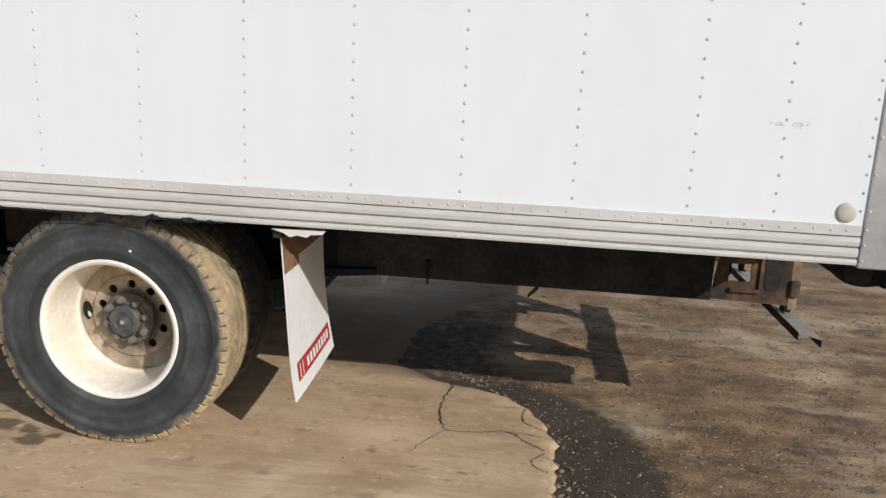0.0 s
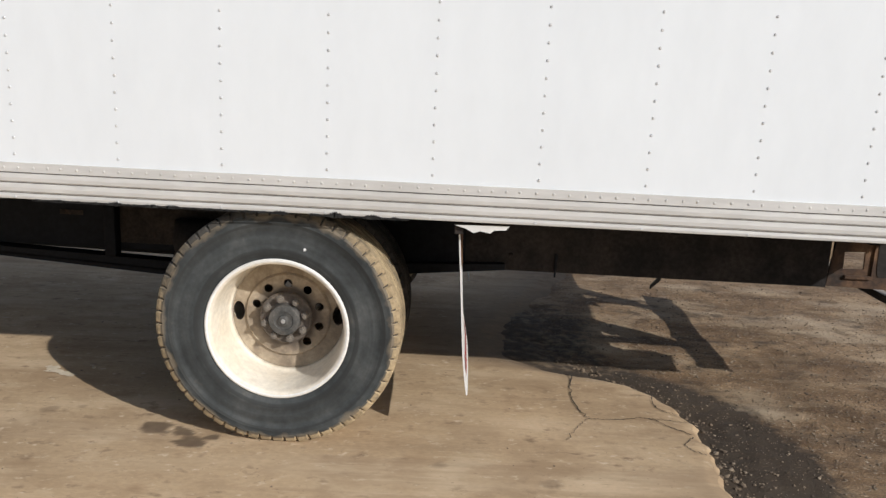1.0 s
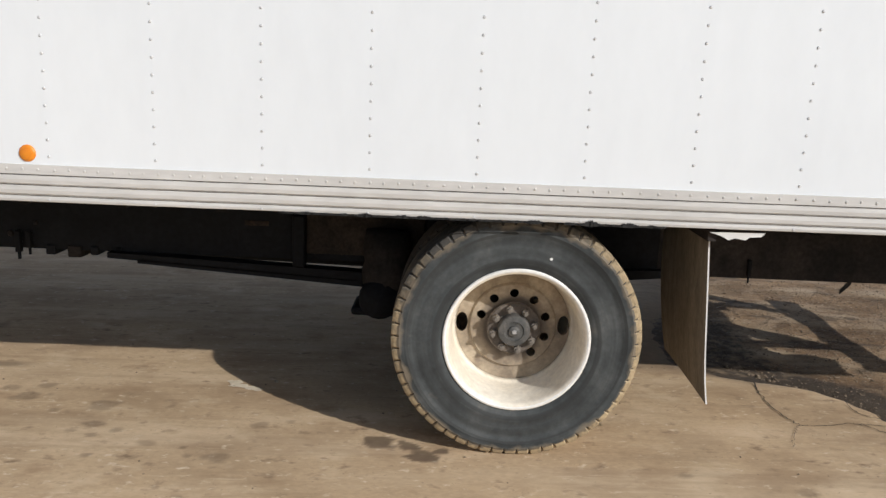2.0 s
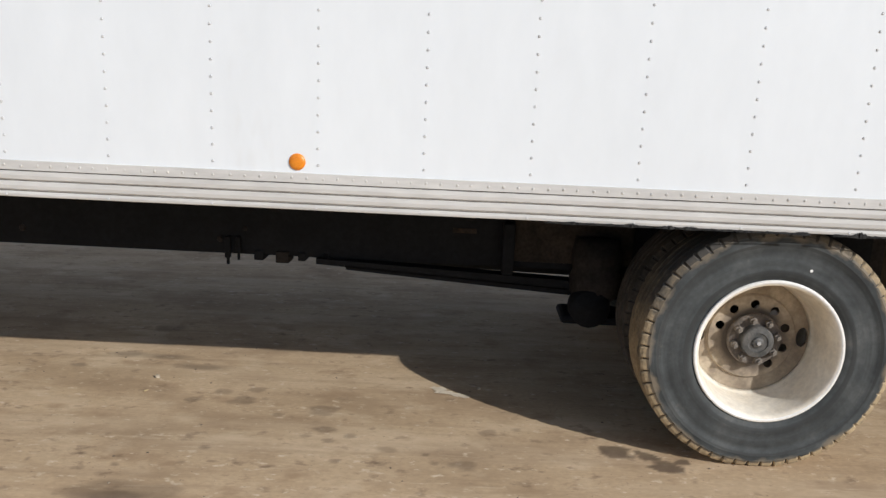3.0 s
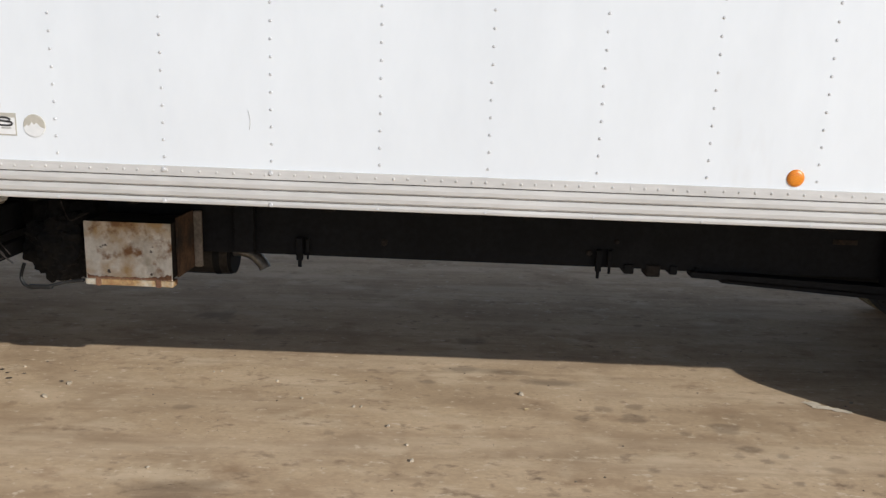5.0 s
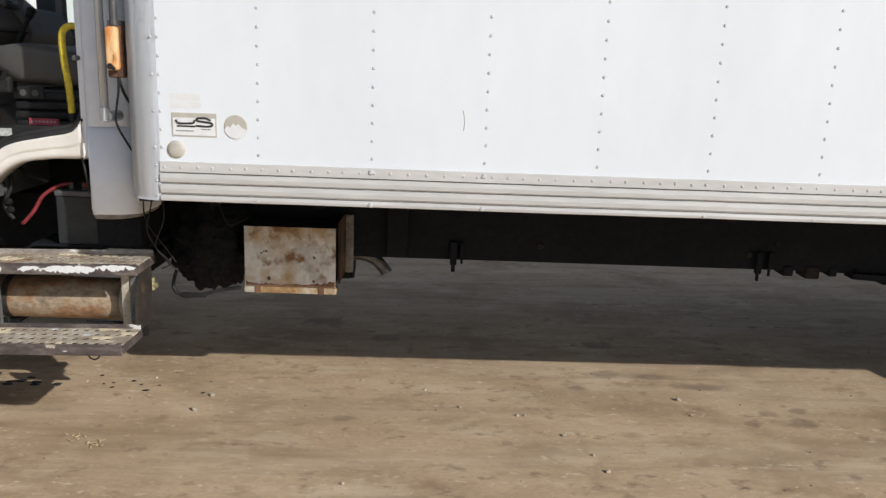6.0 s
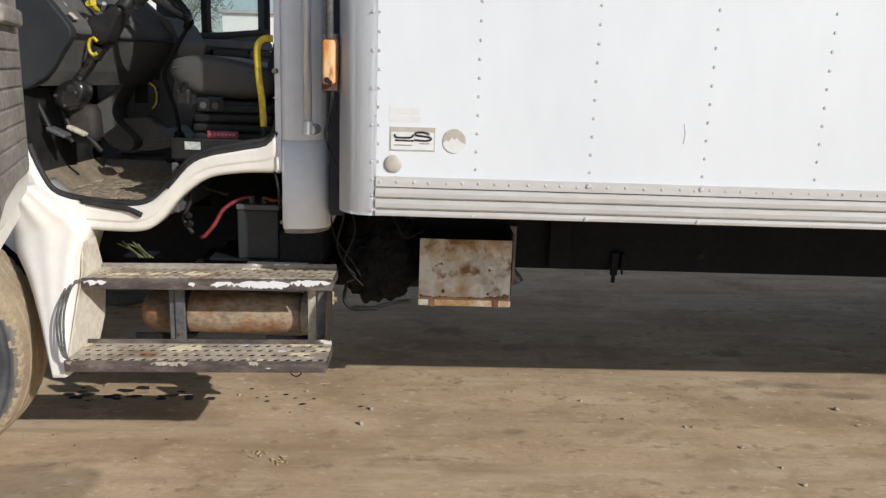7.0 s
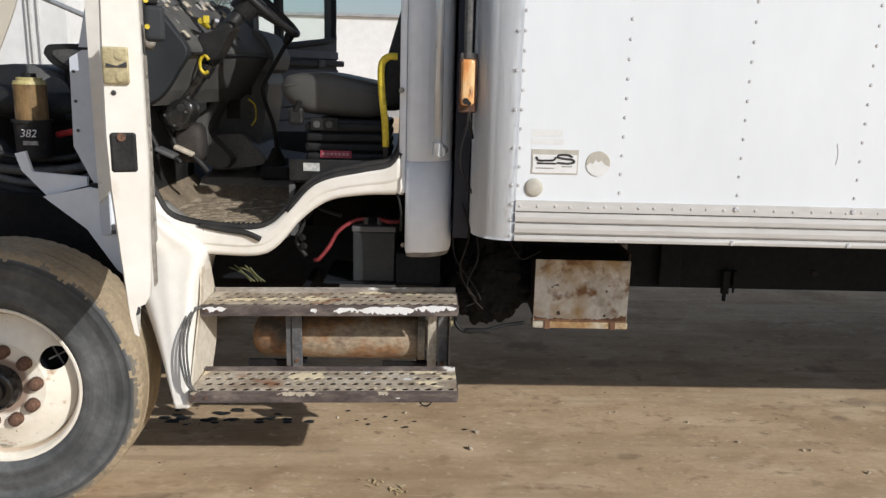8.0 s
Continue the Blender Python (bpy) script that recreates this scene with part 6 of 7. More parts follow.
def loft(outline, stations):
    """Sweeps a closed (x, z) outline along y: stations of (y, scale, shift in x)."""
    bm = bmesh.new()
    mx, mz = sum(p[0] for p in outline) / len(outline), sum(p[1] for p in outline) / len(outline)
    rings = [[bm.verts.new((mx + (x - mx) * k + dx, y, mz + (z - mz) * k)) for x, z in outline] for y, k, dx in stations]
    for u, v in zip(rings, rings[1:]):
        for q in range(len(outline)):
            bm.faces.new((u[q], u[(q + 1) % len(outline)], v[(q + 1) % len(outline)], v[q]))
    bm.faces.new(rings[0])
    bm.faces.new(rings[-1])
    bmesh.ops.recalc_face_normals(bm, faces=list(bm.faces))
    return bm


PAD = ((0.585, 0.55, 0), (0.590, 0.74, 0), (0.602, 0.90, 0), (0.620, 0.98, 0), (0.645, 1.0, 0), (1.09, 1.0, 0), (1.115, 0.94, 0), (1.125, 0.8, 0))
cushion = part("seat_cushion", loft(closed_curve([(-6.142, 1.512), (-6.122, 1.547), (-6.075, 1.562), (-5.98, 1.570), (-5.875, 1.556), (-5.735, 1.524), (-5.695, 1.47), (-5.72, 1.41), (-5.79, 1.390), (-5.98, 1.398), (-6.050, 1.408), (-6.102, 1.442), (-6.134, 1.482)]), PAD),
               M_seat, truck, "grey vinyl driver's seat cushion", smooth=True)
b = bmesh.new()
tube(b, [(-6.122, 0.594, 1.512), (-6.06, 0.590, 1.520), (-5.96, 0.589, 1.525), (-5.86, 0.589, 1.515), (-5.75, 0.592, 1.492)], 0.0035, 6)
part("piping", b, M_seatside, cushion, smooth=True)
b = boxed(-5.76, -5.63, 0.62, 1.10, 1.42, 2.15, 0.05, 4)
for v in b.verts:
    v.co.x += 0.02 * (v.co.z - 1.42) + 0.42 * max(0.0, v.co.z - 1.60) ** 1.3
part("seat_back", b, M_black, truck, "black seat back", smooth=True)
b = bmesh.new()
box(b, -6.10, -6.04, 0.555, 0.59, 1.36, 1.43, 0.012)
rod(b, (-6.07, 0.56, 1.42), (-6.05, 0.55, 1.455), 0.012, n=8)
part("seat_lever", b, M_black, seat_base)
for x in (-5.985, -5.935):
    b = bmesh.new()
    rod(b, (x, 0.565, 1.365), (x, 0.548, 1.365), 0.014, n=14)
    part("seat_knob", b, M_plastic, seat_base)
part("seat_button_plate", boxed(-6.01, -5.90, 0.550, 0.556, 1.340, 1.392, 0.003), M_black, seat_base)
label_red = part("red_label", boxed(-5.972, -5.844, 0.5545, 0.5585, 1.231, 1.260, 0), M_pink, seat_base, "small red label")
for k in range(7):
    part("text_bar", flat(bmesh.new(), -5.964 + 0.016 * k, -5.953 + 0.016 * k, 1.241, 1.251, 0.5538), M_pinktext, label_red)
part("seat_riser", boxed(-6.068, -5.72, 0.372, 0.385, 1.16, 1.243, 0.004), M_black, truck)
part("white_label", boxed(-6.012, -5.950, 0.3675, 0.371, 1.199, 1.230, 0), M_oldlabel, truck, "white paper label")
b = bmesh.new()
tube(b, [(-5.655, 0.356, 1.635), (-5.690, 0.352, 1.632), (-5.714, 0.352, 1.600), (-5.712, 0.352, 1.50), (-5.700, 0.352, 1.40), (-5.696, 0.355, 1.300)], 0.0135, 10)
grab = part("yellow_grab_bar", b, M_yellow, truck, "yellow grab bar beside the seat", smooth=True)
b = bmesh.new()
rod(b, (-5.696, 0.355, 1.302), (-5.694, 0.357, 1.245), 0.012, n=10)
part("bar_end", b, M_black, grab)
b = bmesh.new()
tube(b, [(-5.690, 0.34, 1.25), (-5.672, 0.325, 1.20), (-5.650, 0.31, 1.14), (-5.632, 0.30, 1.06), (-5.634, 0.33, 0.98)], 0.005, 6)
part("hanging_wire", b, M_black, truck, smooth=True)

# dashboard
DASH = [(-6.78, 1.86), (-6.655, 1.86), (-6.552, 1.775), (-6.472, 1.672), (-6.462, 1.648), (-6.466, 1.615), (-6.548, 1.485), (-6.60, 1.425), (-6.78, 1.42)]
dash = part("dashboard", loft(DASH, ((0.480, 1.0, -0.012), (0.62, 1.0, 0.02), (0.80, 1.0, 0.06), (1.00, 1.0, 0.10), (1.285, 1.0, 0.14), (1.70, 1.0, 0.055), (2.12, 1.0, -0.10))), M_plastic, truck,
            "grey plastic dashboard, dusty and scuffed")
end_outline = closed_curve([(-6.68, 1.86), (-6.625, 1.845), (-6.552, 1.778), (-6.500, 1.712), (-6.458, 1.655), (-6.458, 1.618), (-6.500, 1.555), (-6.548, 1.483), (-6.60, 1.44), (-6.68, 1.44)], 3)
part("dash_end", loft(end_outline, ((0.430, 0.93, 0), (0.434, 0.98, 0), (0.444, 1.0, 0), (0.478, 1.0, 0))), M_dash, dash, "smooth dark grey dash end panel")
slope = Matrix.Rotation(radians(46), 4, "Y")
for k in range(46):
    q, y = rnd.uniform(0.06, 0.92), 0.50 + 0.62 * (k + rnd.random()) / 46
    w, d = rnd.uniform(0.007, 0.018), rnd.uniform(0.008, 0.022)
    shift = -0.012 + (y - 0.48) * 0.21
    at = Matrix.Translation((-6.655 + 0.185 * q + shift, y, 1.868 - 0.195 * q)) @ slope
    part("switch", boxed(-w, w, -d, d, -0.004, rnd.uniform(0.005, 0.014), 0.002, 1), (M_trim, M_black, M_beige, M_plastic2, M_greyink)[k % 5], dash, at=at)
b = bmesh.new()
tube(b, [(-6.455, 0.49, 1.630), (-6.40, 0.75, 1.630), (-6.36, 1.0, 1.630), (-6.31, 1.27, 1.630)], 0.006, 6)
part("dash_seam", b, M_black, dash)
stack = part("centre_console", plate([(-6.60, 1.62), (-6.36, 1.62), (-6.33, 1.50), (-6.36, 1.30), (-6.40, 1.10), (-6.43, 0.975), (-6.62, 0.975), (-6.64, 1.4)], [], 1.31, 1.72), M_plastic2, dash, "grey centre console with pockets")
part("console_head", loft(closed_curve([(-6.60, 1.770), (-6.45, 1.772), (-6.35, 1.742), (-6.305, 1.66), (-6.298, 1.62), (-6.330, 1.555), (-6.45, 1.560), (-6.62, 1.590)], 3), ((1.278, 0.95, 0), (1.286, 1.0, 0), (1.74, 1.0, 0))), M_plastic, stack)
vent = part("vent", plate([(-6.509, 1.695), (-6.438, 1.685), (-6.436, 1.640), (-6.504, 1.651)], [], 1.272, 1.277), M_black, stack, "black air vent")
for k in range(3):
    part("vent_slat", slanted(-6.502, 1.687 - 0.013 * k, 0.004, -6.440, 1.678 - 0.013 * k, 0.004, 1.266, 1.2715), M_plastic2, vent)
# solid black plates; their colour stands for the dark inside the pockets
part("pocket", plate([(-6.523, 1.535), (-6.405, 1.518), (-6.414, 1.446), (-6.54, 1.450)], [], 1.295, 1.309), M_black, stack)
part("pocket_lip", slanted(-6.545, 1.449, 0.010, -6.405, 1.445, 0.010, 1.286, 1.309), M_plastic, stack)
part("pocket", plate([(-6.530, 1.425), (-6.470, 1.425), (-6.475, 1.330), (-6.540, 1.330)], [], 1.295, 1.309), M_black, stack)
for x, z in ((-6.428, 1.405), (-6.428, 1.375), (-6.430, 1.345)):
    part("console_knob", rod(bmesh.new(), (x, 1.308, z), (x, 1.285, z), 0.012, n=12), M_hub, stack)
shell = loft(closed_curve([(-6.470, 1.560), (-6.560, 1.405), (-6.640, 1.340), (-6.655, 1.270), (-6.615, 1.150), (-6.520, 1.100), (-6.470, 1.150), (-6.560, 1.250), (-6.570, 1.320), (-6.500, 1.440), (-6.440, 1.540)], 3),
             ((1.085, 0.96, 0), (1.095, 1.0, 0), (1.28, 1.0, 0)))
part("console_shell", shell, M_plastic, stack, smooth=False)
part("tunnel_box", loft(closed_curve([(-6.610, 1.252), (-6.455, 1.268), (-6.400, 1.225), (-6.330, 1.155), (-6.345, 1.115), (-6.49, 1.095), (-6.56, 1.10)], 3), ((1.19, 0.95, 0), (1.20, 1.0, 0), (1.60, 1.0, 0))), M_tunnel, truck, "dark plastic tunnel box")
part("engine_cover", slanted(-6.60, 1.16, 0.18, -6.10, 1.10, 0.12, 1.46, 1.80), M_tunnel, truck, "grey engine tunnel cover")
# steering
b = bmesh.new()
rod(b, (-6.575, 0.66, 1.41), (-6.452, 0.66, 1.575), 0.030, 0.027, n=16)
rod(b, (-6.470, 0.66, 1.55), (-6.440, 0.66, 1.592), 0.036, 0.034, n=16)
col = part("steering_column", b, M_gloss, truck, "black steering column with a turn lever")
shroud = closed_curve([(-6.470, 1.648), (-6.462, 1.700), (-6.405, 1.722), (-6.350, 1.760), (-6.318, 1.742), (-6.345, 1.690), (-6.372, 1.640), (-6.400, 1.605), (-6.440, 1.600)], 3)
part("column_shroud", loft(shroud, ((0.605, 0.86, 0), (0.613, 0.97, 0), (0.63, 1.0, 0), (0.71, 1.0, 0), (0.73, 0.9, 0))), M_black, col, "black column shroud")
b = bmesh.new()
rod(b, (-6.40, 0.68, 1.68), (-6.295, 0.73, 1.835), 0.034, 0.028, n=18)
part("column_neck", b, M_black, col, smooth=True)
b = bmesh.new()
rod(b, (-6.395, 0.605, 1.735), (-6.375, 0.57, 1.758), 0.006, 0.009, n=10)
part("wiper_stalk", b, M_steelgrey, col, "grey stalk")
b = bmesh.new()
rod(b, (-6.470, 0.612, 1.662), (-6.505, 0.585, 1.672), 0.006, 0.005, n=8)
part("column_lever", b, M_black, col, smooth=True)
bell = closed_curve([(-6.622, 1.371), (-6.597, 1.423), (-6.545, 1.451), (-6.494, 1.443), (-6.481, 1.405), (-6.507, 1.350), (-6.556, 1.322), (-6.606, 1.338)], 4)
joint = part("joint_bracket", loft(bell, ((0.575, 0.62, 0), (0.578, 0.80, 0), (0.586, 0.93, 0), (0.600, 1.0, 0), (0.66, 1.0, 0), (0.70, 0.8, 0))), M_gloss, col, "glossy black column joint cover", smooth=True)
# a black disc in place of the hole's dark inside
part("joint_hole", rod(bmesh.new(), (-6.535, 0.580, 1.416), (-6.535, 0.570, 1.416), 0.016, n=14), M_ink, joint)
boot = closed_curve([(-6.600, 1.335), (-6.500, 1.345), (-6.480, 1.27), (-6.490, 1.19), (-6.580, 1.185), (-6.612, 1.25)], 3)
part("column_boot", loft(boot, ((0.66, 0.55, 0), (0.665, 0.8, 0), (0.68, 0.95, 0), (0.74, 1.0, 0))), M_boot, col, "dusty brown column boot", smooth=True)
for x, z in ((-6.60, 1.385), (-6.565, 1.345), (-6.515, 1.400)):
    part("bolt", rod(bmesh.new(), (x, 0.592, z), (x, 0.571, z), 0.006, n=8), M_hub, joint)
b = bmesh.new()
rod(b, (-6.43, 0.64, 1.735), (-6.437, 0.565, 1.756), 0.010, 0.012, n=10)
rod(b, (-6.424, 0.566, 1.768), (-6.407, 0.56, 1.752), 0.004, n=8)
box(b, -6.425, -6.402, 0.555, 0.562, 1.745, 1.775, 0.002)
part("stalk", b, M_yellow, col, "yellow stalk knob")
b = bmesh.new()
ringpts = [(-6.432 + 0.020 * math.cos(a), 0.578, 1.588 + 0.034 * math.sin(a)) for a in (0.6, 1.4, 2.2, 3.0, 3.8, 4.6, 5.4)]
tube(b, ringpts, 0.007, 8)
part("key_ring", b, M_yellow, col, "yellow ring", smooth=True)
nrm = Vector((0.66, 0.0, 0.75)).normalized()
u_ax = Vector((0.0, 1.0, 0.0))
v_ax = nrm.cross(u_ax)
cc = Vector((-6.262, 0.74, 1.868))
b = bmesh.new()
tube(b, [cc + (u_ax * math.cos(a) + v_ax * math.sin(a)) * 0.222 for a in (2 * math.pi * k / 20 for k in range(21))], 0.015, 10)
sw = part("steering_wheel", b, M_black, truck, "black two-spoke steering wheel", smooth=True)
b = bmesh.new()
for a in (0.35, math.pi - 0.35, -math.pi / 2):
    rod(b, cc - nrm * 0.03, cc + (u_ax * math.cos(a) + v_ax * math.sin(a)) * 0.218, 0.030, 0.014, n=8)
rod(b, cc - nrm * 0.09, cc + nrm * 0.005, 0.055, 0.06, n=16)
part("wheel_spoke", b, M_black, sw)
# gear lever, pedals
b = bmesh.new()
tube(b, [(-6.270, 1.15, 1.10), (-6.252, 1.08, 1.21), (-6.261, 1.06, 1.32), (-6.296, 1.06, 1.427), (-6.302, 1.06, 1.50), (-6.235, 1.06, 1.62), (-6.185, 1.06, 1.705)], 0.010, 8)
gear = part("gear_lever", b, M_black, truck, "long bent black gear lever", smooth=True)
b = bmesh.new()
rod(b, (-6.196, 1.06, 1.690), (-6.177, 1.06, 1.728), 0.015, 0.024, n=14)
rod(b, (-6.177, 1.06, 1.728), (-6.171, 1.06, 1.740), 0.024, 0.014, n=14)
part("gear_knob", b, M_black, gear, smooth=True)
b = bmesh.new()
box(b, -6.335, -6.195, 1.09, 1.23, 1.055, 1.125, 0.012)
rod(b, (-6.268, 1.15, 1.12), (-6.256, 1.085, 1.20), 0.055, 0.022, n=14)
part("gear_boot", b, M_black, gear)
for x, y, z, m, end in ((-6.552, 0.66, 1.236, M_beige, (-6.464, 0.67, 1.147)), (-6.610, 0.60, 1.232, M_plastic2, (-6.555, 0.60, 1.190))):
    b = boxed(-0.042, 0.042, -0.035, 0.035, -0.009, 0.009, 0.006)
    bmesh.ops.rotate(b, cent=(0, 0, 0), matrix=Matrix.Rotation(radians(24), 3, "Y"), verts=list(b.verts))
    pedal = part("pedal", b, m, truck, "worn pedal", at=Matrix.Translation((x, y, z)))
    b = bmesh.new()
    tube(b, [(x - 0.03, y, z - 0.005), (x - 0.06, y, z + 0.07), (x - 0.10, y, z + 0.16)], 0.014, 6)
    tube(b, [(x + 0.03, y, z - 0.022), ((x + end[0]) / 2 + 0.02, y, (z + end[2]) / 2 - 0.01), end], 0.012, 6)
    part("pedal_arm", b, M_black, pedal, smooth=True)
b = bmesh.new()
tube(b, [(-6.36, 1.0, 1.44), (-6.33, 1.0, 1.41), (-6.33, 1.0, 1.35), (-6.35, 1.0, 1.32)], 0.004, 6)
part("yellow_wire_loop", b, M_yellow, truck, smooth=True)
part("kick_panel", boxed(-6.72, -6.68, 0.40, 1.2, 0.98, 1.42, 0.01), M_black, truck)


# ---- doors ----
def door_frame(hx, hy, tx, ty):
    """Local axes of an open door: u from hinge to free edge, w through it towards the outside, z up."""
    d = Vector((tx - hx, ty - hy, 0)).normalized()
    w = Vector((d.y, -d.x, 0)) if ty < hy else Vector((-d.y, d.x, 0))
    return Matrix(((d.x, w.x, 0, hx), (d.y, w.y, 0, hy), (0, 0, 1, 0), (0, 0, 0, 1)))


DN = door_frame(-6.528, 0.165, -6.186, -0.800)
b = bmesh.new()
sect = [(-0.004, 1.76), (-0.005, 1.34), (0.0, 1.20), (0.002, 1.10), (0.008, 1.03), (0.020, 1.012), (0.040, 1.006), (0.047, 0.985), (0.040, 0.930), (0.052, 0.938), (0.061, 0.985), (0.074, 1.14), (0.086, 1.30), (0.090, 1.42),
        (0.086, 1.60), (0.080, 1.76)]
us = [0.0, 0.02, 0.5, 0.975, 0.992, 1.0]
rows = []
for u in us:
    k = 0.86 if u in (0.0, 1.0) else (0.95 if u in (0.02, 0.992) else 1.0)
    rows.append([b.verts.new((u, 0.045 + (w - 0.045) * k, z + (0.05 * max(0, 0.5 - u) if z < 1.1 else 0))) for w, z in sect])
for r0, r1 in zip(rows, rows[1:]):
    for i in range(len(sect)):
        b.faces.new((r0[i], r0[(i + 1) % len(sect)], r1[(i + 1) % len(sect)], r1[i]))
b.faces.new(rows[0])
b.faces.new(rows[-1][::-1])
bmesh.ops.recalc_face_normals(b, faces=list(b.faces))
door = part("driver_door", b, M_cab, truck, "cream-white driver's door standing wide open", at=DN)
# window frame posts and glass
b = bmesh.new()
box(b, 0.93, 1.0, 0.015, 0.075, 1.755, 2.40, 0.01)
box(b, 0.0, 0.93, 0.02, 0.07, 2.33, 2.40, 0.01)
box(b, 0.30, 0.34, 0.02, 0.07, 1.755, 2.33, 0.008)
part("window_frame", b, M_cab, door, at=DN)
g = part("window_pane", boxed(0.34, 0.93, 0.04, 0.046, 1.74, 2.33, 0), M_glass, door, at=DN)
g.visible_shadow = False
LINING = [(0.03, 1.80), (0.40, 1.80), (0.72, 1.79), (0.76, 1.64), (0.80, 1.618), (0.945, 1.610), (0.962, 1.58), (0.965, 1.34), (0.955, 1.12), (0.925, 1.035), (0.84, 1.03), (0.60, 1.10), (0.30, 1.13), (0.03, 1.14)]
trim = part("door_trim", loft(LINING, ((-0.009, 0.965, 0), (-0.007, 0.985, 0), (-0.003, 0.995, 0), (0.001, 1.0, 0))), M_trim, door, "grey quilted door lining", smooth=False, at=DN)
for k in range(8):
    part("trim_rib", boxed(0.10, 0.86, -0.014, -0.004, 1.135 + 0.06 * k, 1.192 + 0.06 * k, 0.0075, 3), M_trim, trim, at=DN)
part("arm_rest", boxed(0.15, 0.55, -0.040, -0.005, 1.63, 1.69, 0.016, 3), M_trim, trim, at=DN)
latch = part("latch", boxed(0.998, 1.012, 0.026, 0.082, 1.540, 1.622, 0.004), M_brass, door, "dull brass door latch", at=DN)
for z in (1.604, 1.556):
    screw = part("latch_screw", rod(bmesh.new(), (1.010, 0.044, z), (1.0145, 0.044, z), 0.011, n=12), M_brass, latch, at=DN)
# the slot's dark inside is a black plate laid on
part("latch_slot", plate([(0.030, 1.577), (0.074, 1.577), (0.074, 1.586), (0.052, 1.580), (0.030, 1.590)], [], 1.0125, 1.0145, axis="x"), M_ink, latch, at=DN)
part("lock_pocket", boxed(0.990, 1.0025, 0.018, 0.080, 1.335, 1.432, 0.008), M_black, door, "black lock pocket", at=DN)
b = bmesh.new()
rod(b, (1.001, 0.052, 1.420), (1.008, 0.052, 1.420), 0.010, n=10)
part("lock_screw", b, M_rustnut, door, at=DN)
# solid black discs, coloured as the dark inside of the holes
b = bmesh.new()
rod(b, (0.99, 0.062, 1.520), (1.0025, 0.062, 1.520), 0.006, n=8)
rod(b, (0.98, 0.045, 0.995), (0.9995, 0.045, 0.995), 0.010, n=8)
part("drain_hole", b, M_ink, door, at=DN)

box_b = part("door_check", boxed(0.80, 0.92, -0.058, -0.0125, 1.640, 1.722, 0.010, 3), M_dash, trim, "grey plastic housing with amber lenses", at=DN)
for z in (1.672, 1.732):
    part("amber_lens", rod(bmesh.new(), (0.916, -0.018, z), (0.924, -0.018, z), 0.006, n=12), M_yellow, box_b, at=DN)
part("door_check_top", boxed(0.82, 0.915, -0.045, -0.0125, 1.724, 1.80, 0.010, 3), M_black, trim, at=DN)

DF = door_frame(-6.60, 2.30, -6.22, 3.20)
hole = [[(0.03, 1.715), (0.03, 2.30), (0.91, 2.30), (0.912, 1.80), (0.88, 1.782), (0.45, 1.742)]]
far_door = part("passenger_door", plate([(0, 0.98), (0.98, 1.10), (0.98, 2.38), (0.0, 2.38)], hole, 0.0, 0.06), M_plastic, truck, "grey-lined passenger door standing open", at=DF)
g = part("window_pane", boxed(0.02, 0.915, 0.028, 0.034, 1.70, 2.30, 0), M_glass, far_door, at=DF)
g.visible_shadow = False
part("window_divider", boxed(0.262, 0.312, 0.004, 0.05, 1.72, 2.30, 0.004), M_black, far_door, at=DF)
b = bmesh.new()
tube(b, [(0.0, -0.006, 1.702), (0.30, -0.006, 1.718), (0.62, -0.006, 1.748), (0.90, -0.006, 1.782), (0.925, -0.006, 1.85), (0.927, -0.006, 2.31)], 0.022, 8)
part("window_seal", b, M_seal, far_door, smooth=True, at=DF)
pull = part("door_pull", boxed(0.26, 0.66, -0.040, -0.012, 1.590, 1.632, 0.012, 3), M_black, far_door, "black strap door pull", at=DF)
part("door_pull", boxed(0.75, 1.03, -0.040, -0.012, 1.596, 1.638, 0.012, 3), M_black, far_door, at=DF)
part("pull_clip", boxed(0.66, 0.75, -0.046, -0.010, 1.588, 1.640, 0.006), M_hub, far_door, at=DF)
for k, (z0, z1) in enumerate(((1.645, 1.700), (1.50, 1.575), (1.415, 1.496), (1.33, 1.411), (1.245, 1.326), (1.16, 1.241))):
    part("door_pad", boxed(0.05, 0.975, -0.020, -0.0005, z0, z1, 0.009, 3), M_doorpad, far_door, "padded grey-blue door lining" if k == 0 else "", at=DF)

# ---- steps, tank and batteries ----
def tread(zt, y0, y1):
    """A step's top plate with four staggered rows of punched holes, some clogged."""
    holes = []
    for r in range(4):
        for k in range(23):
            x = -6.345 + 0.0415 * k + (0.020 if r % 2 else 0)
            y = y0 + 0.030 + (y1 - y0 - 0.055) * r / 3
            if x < -5.43 and noise.noise((k * 1.7, r * 2.3, zt * 9)) > -0.5:
                holes.append(circle(x, y, 0.0128, 8, 0.9))
    return plate([(-6.375, y0 + 0.006), (-5.410, y0 + 0.006), (-5.410, y1), (-6.375, y1)], holes, zt - 0.003, zt, axis="z")


def tilt_step(bm):
    for v in bm.verts:
        v.co.z += 0.020 * (v.co.x + 5.9)
    return bm


